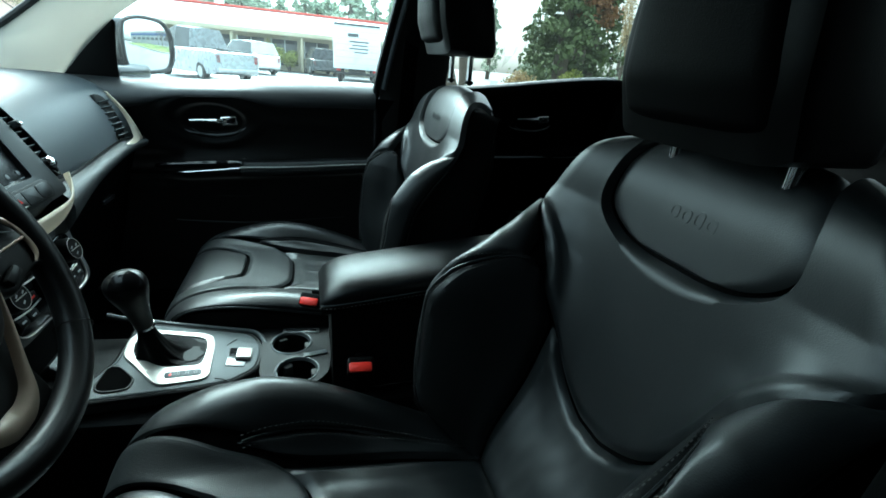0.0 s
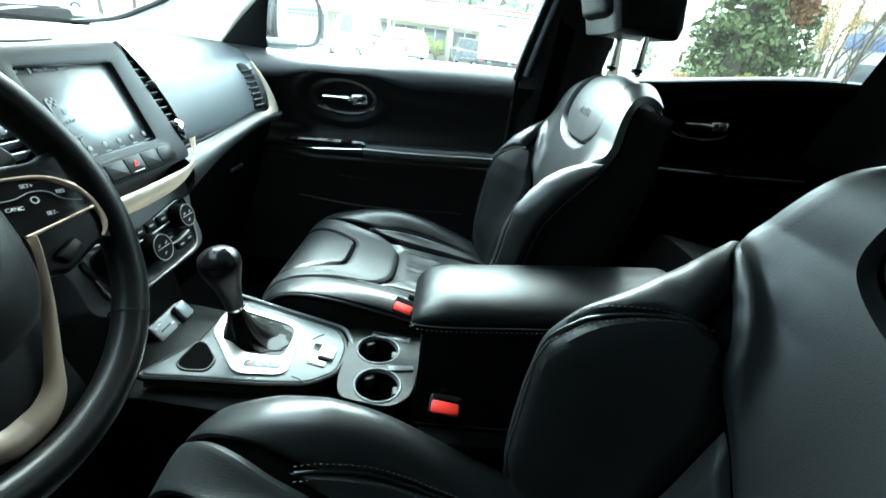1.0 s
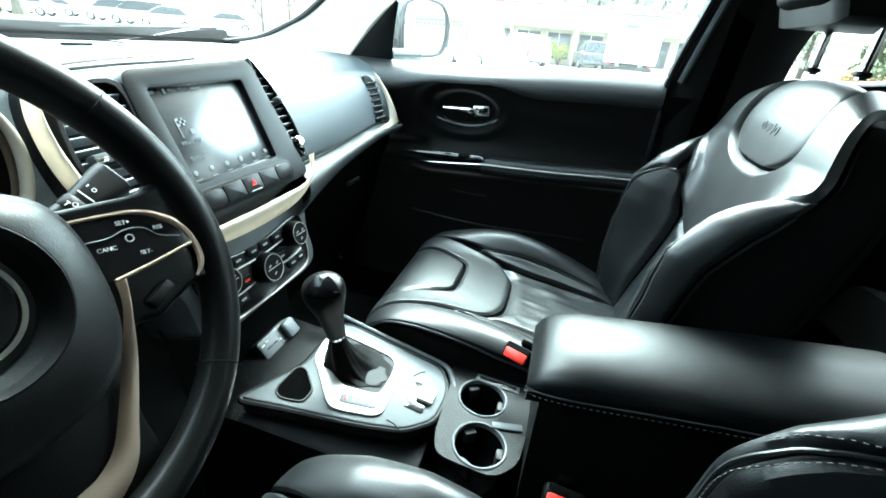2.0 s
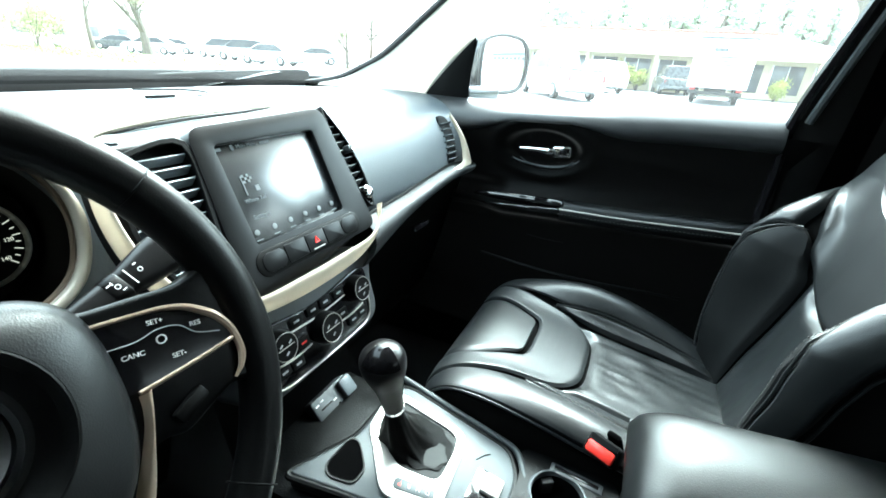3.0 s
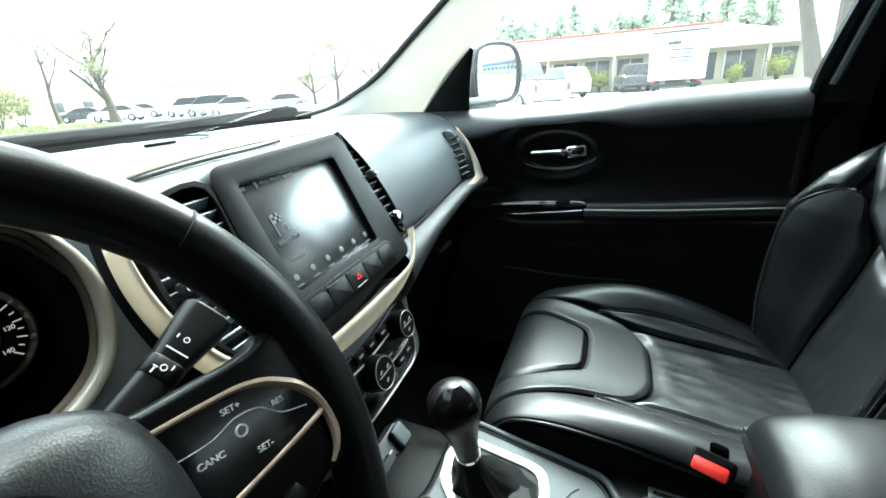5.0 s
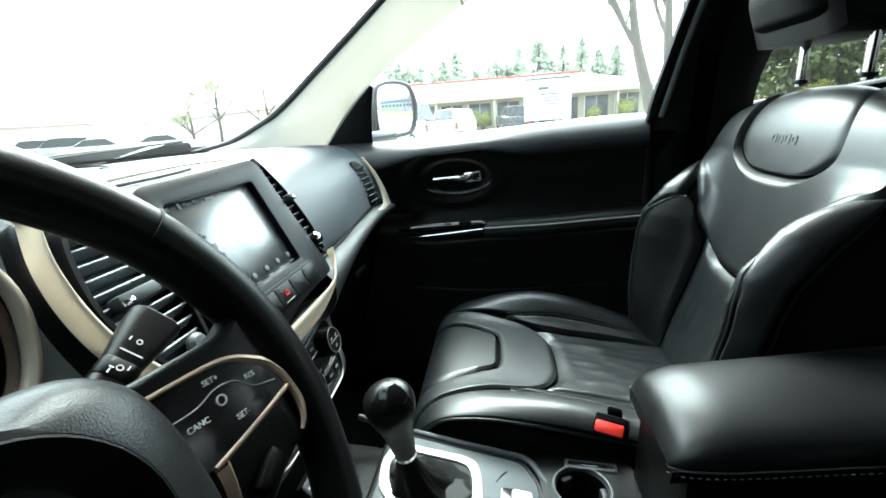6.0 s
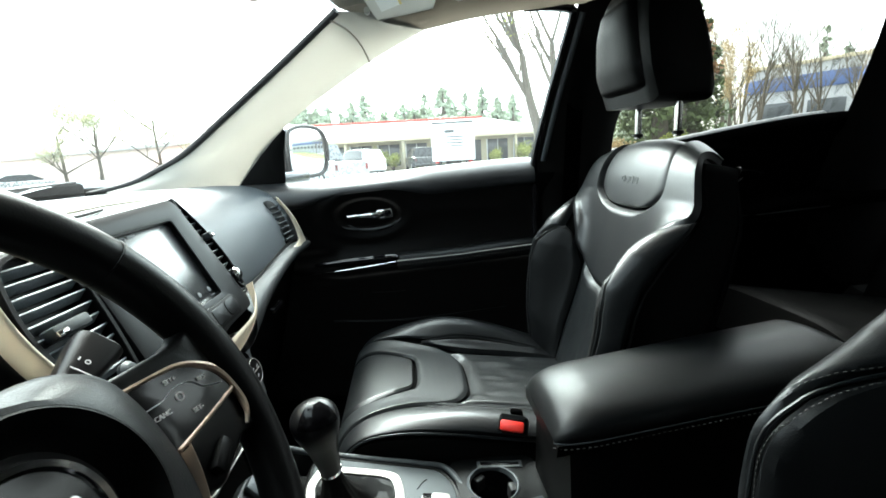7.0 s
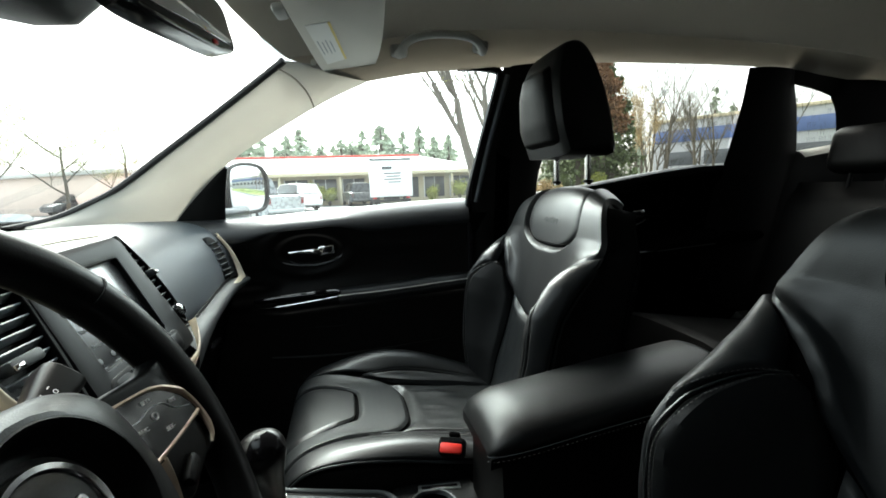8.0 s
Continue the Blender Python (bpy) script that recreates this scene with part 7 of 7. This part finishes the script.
conifer(19.0, -11.6, 7.2, 6.2, 61, "broad dark green cedar beside the car park", CEDAR, 9000, 0.16, 0.0)
conifer(20.5, -14.2, 7.4, 5.0, 62, "dark green cedar beside the car park", CEDAR, 6000, 0.16, 0.0)
conifer(19.6, -12.9, 9.0, 5.2, 63, "russet leaved tree above the cedars", RUSSET, 7000, 0.14, 0.42)
shrub("shrub", 17.4, -11.4, 1.9, 1.5, 71, "rounded yellow-green shrub under the cedar", LIME, 2600, 0.07)
shrub("shrub", 17.0, -8.6, 1.8, 1.3, 72, "tan shrub beside the cedar", TAN_TWIG, 2200, 0.06)
for i, (x, y, w_, h_) in enumerate(((34.5, 3.2, 2.4, 1.7), (34.8, 1.2, 2.0, 1.4), (34.6, 5.5, 2.2, 1.3), (34.4, -9.4, 2.2, 1.8), (34.6, -7.0, 1.8, 1.2))):
    shrub("shrub", x, y, w_, h_, 80 + i, "yellow-green shrub along the shop front", LIME, 2400, 0.08)
for i, (x, y) in enumerate(((19.5, 50), (22.5, 47), (17.0, 52), (20.5, 46))):
    shrub("hedge_shrub", x, y, 5.5, 4.2, 90 + i, "tall pale budding shrub beyond the lawn", BUD, 2200, 0.12)
rng = random.Random(12)
for i in range(34):
    az = radians(-14 + 27 * i / 33 + rng.uniform(-0.8, 0.8))
    d = rng.uniform(72, 95)
    conifer(d * math.cos(az), d * math.sin(az), rng.uniform(8.5, 13.2), rng.uniform(8.5, 12.0), 100 + i, "distant fir tree behind the low building", HAZED_FIR, 6000, 0.26, 0.1)
for i in range(10):
    az = radians(rng.uniform(-60, -18))
    d = rng.uniform(62, 80)
    conifer(d * math.cos(az), d * math.sin(az), rng.uniform(8, 13), rng.uniform(4, 6), 130 + i, "distant fir tree behind the bare trees", HAZED_FIR, 1800, 0.28, 0.1)


# ---- vehicles ----
def road_wheel(parent, x, y, z, r=0.34):
    m = facing((x, y, z), (1, 0, 0), (0, 0, 1))
    w_ = part("wheel", lathe([(r * 0.6, -0.11), (r * 0.93, -0.11), (r, -0.08), (r, 0.08), (r * 0.93, 0.11), (r * 0.6, 0.11)], 26, m, ring=True), TYRE, parent)
    part("rim", lathe([(0.02, -0.118), (r * 0.58, -0.113), (r * 0.6, -0.10), (r * 0.6, 0.10), (r * 0.58, 0.113), (0.02, 0.118)], 20, m), RIM, w_)


def car(m, paint, label, kind="saloon"):
    """A parked car along local x: lofted body and cabin, glass, wheels, lamps."""
    c = thing("car", label, "car")
    if kind == "pickup":
        L, H, hood = 5.6, 1.88, 1.12
        roof = [(-0.6, 1.14), (-0.45, H - 0.06), (0.9, H), (1.55, H - 0.14), (2.0, 1.18)]
    elif kind == "suv":
        L, H, hood = 4.7, 1.72, 1.04
        roof = [(-2.25, 1.05), (-2.0, H - 0.08), (-0.5, H), (0.6, H - 0.03), (1.35, 1.08)]
    else:
        L, H, hood = 4.6, 1.46, 0.96
        roof = [(-1.75, 0.98), (-0.95, H - 0.03), (0.0, H), (0.5, H - 0.05), (1.35, 0.98)]
    ring = lambda x, w_, z0, z1: [Vector((x, s * w_ * k, z)) for s, k, z in ((-1, 0.92, z0), (-1, 1, (z0 + z1) / 2 - 0.05), (-1, 0.96, z1 - 0.05), (-1, 0.88, z1), (1, 0.88, z1), (1, 0.96, z1 - 0.05), (1, 1, (z0 + z1) / 2 - 0.05), (1, 0.92, z0))]
    st = [(-L / 2, 0.80, 0.42, hood * 0.93), (-L / 2 + 0.15, 0.90, 0.30, hood), (-0.6, 0.92, 0.26, hood), (1.4, 0.92, 0.26, hood * 0.99), (L / 2 - 0.35, 0.89, 0.28, hood * 0.90), (L / 2, 0.76, 0.38, hood * 0.72)]
    part("body", loft([ring(*q) for q in st], True), paint, c)
    cab = [[Vector((x, s * (0.80 - 0.20 * max(0, (z - 1.0) / 0.7)), z)) for s in (-1, 1)] for x, z in roof]
    part("roof", sheet(lambda u, v: Vector(cab[round(u * 4)][0]).lerp(cab[round(u * 4)][1], v) + Vector((0, 0, 0.03 * math.sin(math.pi * v))), 4, 8, 0.03), paint, c)
    for s in (-1, 1):
        base = [(x, s * 0.80, hood - 0.03) for x, _ in roof]
        top = [(x, s * (0.785 - 0.20 * max(0, (z - 1.0) / 0.7)), z - 0.02) for x, z in roof]
        part("side_window", sheet(lambda u, v: Vector(base[round(u * 4)]).lerp(Vector(top[round(u * 4)]), v), 4, 3, 0.01), SKY_GREYED_GLASS, c)
        for x in (-L * 0.30, L * 0.31):
            road_wheel(c, x, s * 0.80, 0.34)
        part("headlamp", rbox(0.10, 0.30, 0.14, 0.04, pose(L / 2 - 0.07, s * 0.56, hood * 0.68)), RIM, c)
        part("tail_lamp", rbox(0.06, 0.18, 0.30, 0.03, pose(-L / 2 + 0.03, s * 0.70, hood * 0.75)), TAIL, c)
    part("bumper", rbox(0.12, 1.5, 0.18, 0.05, pose(-L / 2, 0, 0.45)), RIM if kind == "pickup" else paint, c)
    if kind == "pickup":
        part("bed_opening", rbox(1.9, 1.4, 0.02, 0.005, pose(-1.75, 0, hood + 0.008)), TYRE, c)
    c.matrix_basis = m
    return c


car(pose(20.2, 4.0, 0, 0, 0, 34), SILVER_PAINT, "silver pickup truck parked beside the car", "pickup")
car(pose(29.0, 3.3, 0, 0, 0, 30), WHITE_PAINT, "white suburban car parked behind the pickup", "suv")
car(pose(33.6, -0.9, 0, 0, 0, 8), DARK_PAINT, "dark grey car in front of the low building", "suv")
for i, (x, y, p, t_, k) in enumerate(((26.5, 27, WHITE_PAINT, "white", "saloon"), (29.5, 33, SILVER_PAINT, "silver", "suv"), (31.5, 38, WHITE_PAINT, "white", "suv"), (28, 43, WHITE_PAINT, "white", "saloon"), (33, 47, SILVER_PAINT, "silver", "saloon"), (31, 53, DARK_PAINT, "dark grey", "saloon"), (35, 30, SILVER_PAINT, "silver", "saloon"), (40, 21, DARK_PAINT, "dark grey", "suv"))):
    car(pose(x, y, 0, 0, 0, 100 + 7 * i), p, t_ + " car parked beyond the lawn strip", k)
car(pose(22.0, -15.2, 0, 0, 0, 60), WHITE_PAINT, "white car parked behind the cedar shrubs", "saloon")

# box truck seen from behind
truck = thing("box_truck", "white box truck with unreadable lettering, seen from behind", "truck")
part("box", rbox(5.2, 2.45, 2.20, 0.05, pose(2.6, 0, 1.82)), WHITE_PAINT, truck, "white cargo box")
part("roll_door", rbox(0.03, 2.20, 1.92, 0.01, pose(-0.005, 0, 1.80)), WHITE_PAINT, truck)
for i in range(6):
    part("door_rib", rbox(0.02, 2.18, 0.012, 0.003, pose(-0.024, 0, 0.98 + i * 0.31)), SILVER_PAINT, truck)
for y, z, w_, h_ in ((-0.2, 2.35, 0.55, 0.16), (0.1, 2.05, 1.0, 0.07), (0.15, 1.88, 0.8, 0.06), (0.1, 1.72, 1.0, 0.06), (0.2, 1.55, 0.7, 0.05)):
    part("lettering_bar", rbox(0.006, w_, h_, 0, pose(-0.030, -y, z)), DARK_PAINT, truck, "faded grey lettering")
part("roof_rail", rbox(0.08, 2.3, 0.09, 0.01, pose(-0.03, 0, 2.84)), DARK_PAINT, truck)
part("chassis", rbox(5.6, 0.9, 0.20, 0.02, pose(3.0, 0, 0.62)), TYRE, truck)
part("step_bumper", rbox(0.12, 2.2, 0.16, 0.02, pose(0.0, 0, 0.50)), TYRE, truck)
for s in (-1, 1):
    part("tail_lamp", rbox(0.04, 0.22, 0.10, 0.02, pose(-0.05, s * 0.95, 0.66)), TAIL, truck)
    road_wheel(truck, 1.2, s * 0.92, 0.42, 0.42)
    road_wheel(truck, 5.6, s * 0.92, 0.42, 0.42)
part("cab", rbox(1.7, 2.0, 1.6, 0.18, pose(6.1, 0, 1.35), 3), WHITE_PAINT, truck)
truck.matrix_basis = pose(24.2, -2.55, 0, 0, 0, -6)

# ---- buildings ----
shop = thing("low_building", "long low cream shop building with pale hipped roof and red edge", "building")
part("wall", rbox(9.0, 24.4, 2.75, 0.02, pose(41.0, 0.8, 1.37)), CREAM, shop)
part("roof", loft([[Vector(q) for q in ((34.6, -12.4, 2.42), (47.4, -12.4, 2.42), (47.4, 14.2, 2.42), (34.6, 14.2, 2.42))], [Vector(q) for q in ((34.6, -12.4, 2.62), (47.4, -12.4, 2.62), (47.4, 14.2, 2.62), (34.6, 14.2, 2.62))], [Vector(q) for q in ((38.6, -6.8, 4.05), (43.4, -6.8, 4.05), (43.4, 9.6, 4.05), (38.6, 9.6, 4.05))]], True), ROOF, shop, "pale sloping roof")
part("roof_edge", rbox(0.22, 16.4, 0.16, 0.02, pose(38.6, 1.4, 4.12)), RED_EDGE, shop, "red ridge edge")
part("fascia", rbox(0.10, 26.6, 0.30, 0.02, pose(34.62, 0.9, 2.50)), CREAM, shop)
for i in range(10):
    y = -10.0 + i * 2.3
    w_ = part("window", rbox(0.10, 1.75, 1.75, 0.02, pose(36.49, y, 1.25)), SKY_GREYED_GLASS, shop, "dark shop window")
    part("window_frame", rbox(0.06, 0.08, 1.80, 0.01, pose(36.42, y + 0.92, 1.25)), WHITE_PAINT, w_)
    part("mullion", rbox(0.05, 0.05, 1.70, 0.01, pose(36.42, y, 1.25)), WHITE_PAINT, w_)
    if i % 2 == 0:
        part("porch_post", rbox(0.18, 0.18, 2.42, 0.02, pose(34.9, y + 1.1, 1.21)), CREAM, shop)
part("vent_box", rbox(0.6, 0.6, 0.9, 0.05, pose(40, 6.2, 4.5)), WHITE_PAINT, shop)

blue = thing("blue_band_building", "grey industrial building with a broad blue fascia band", "building")
bm_ = pose(26.5, -42.4, 0, 0, 0, -58)
part("wall", rbox(14, 34, 7.2, 0.05, bm_ @ pose(7, 0, 3.6)), GREY_WALL, blue)
part("blue_fascia", rbox(0.20, 34.2, 1.25, 0.02, bm_ @ pose(-0.08, 0, 5.55)), BLUE, blue, "blue fascia band")
part("parapet", rbox(0.30, 34.4, 0.30, 0.03, bm_ @ pose(-0.08, 0, 7.2)), CREAM, blue)
for i in range(9):
    w_ = part("window", rbox(0.08, 2.6, 1.4, 0.02, bm_ @ pose(-0.02, -14.4 + i * 3.6, 3.2)), SKY_GREYED_GLASS, blue)
    part("panel_joint", rbox(0.04, 0.06, 4.6, 0, bm_ @ pose(-0.02, -16.2 + i * 3.6, 2.4)), SILVER_PAINT, blue)
for i, (x, y, l_, h_, rz) in enumerate(((52, 28, 34, 3.1, 62), (55, 55, 26, 3.3, 40), (36, 78, 30, 3.5, 10))):
    b_ = thing("brick_building", "low reddish brick building beyond the parked cars", "building", m=pose(x, y, 0, 0, 0, rz + 90))
    part("wall", rbox(8, l_, h_, 0.05, pose(4, 0, h_ / 2)), PALED_BRICK, b_)
    part("roof", rbox(8.8, l_ + 0.8, 0.35, 0.05, pose(4, 0, h_ + 0.17)), ROOF, b_)
    for k in range(6):
        w_ = part("window", rbox(0.1, 1.8, 1.5, 0.02, pose(-0.02, -l_ / 2 + (k + 0.5) * l_ / 6, 1.8)), SKY_GREYED_GLASS, b_)
        part("window_frame", rbox(0.06, 1.96, 0.10, 0.01, pose(-0.06, -l_ / 2 + (k + 0.5) * l_ / 6, 2.6)), WHITE_PAINT, w_)

# underbody and wheels of the car that the camera sits in
chassis = thing("car_underbody", "dark underbody of the parked car on four black tyres", "car underbody")
part("floor_pan", rbox(1.46, 3.9, 0.14, 0.05, pose(0, -0.25, 0.245)), TYRE, chassis)
for sx in (-1, 1):
    for y in (1.38, -1.32):
        road_wheel(chassis, sx * 0.74, y, 0.34, 0.34)
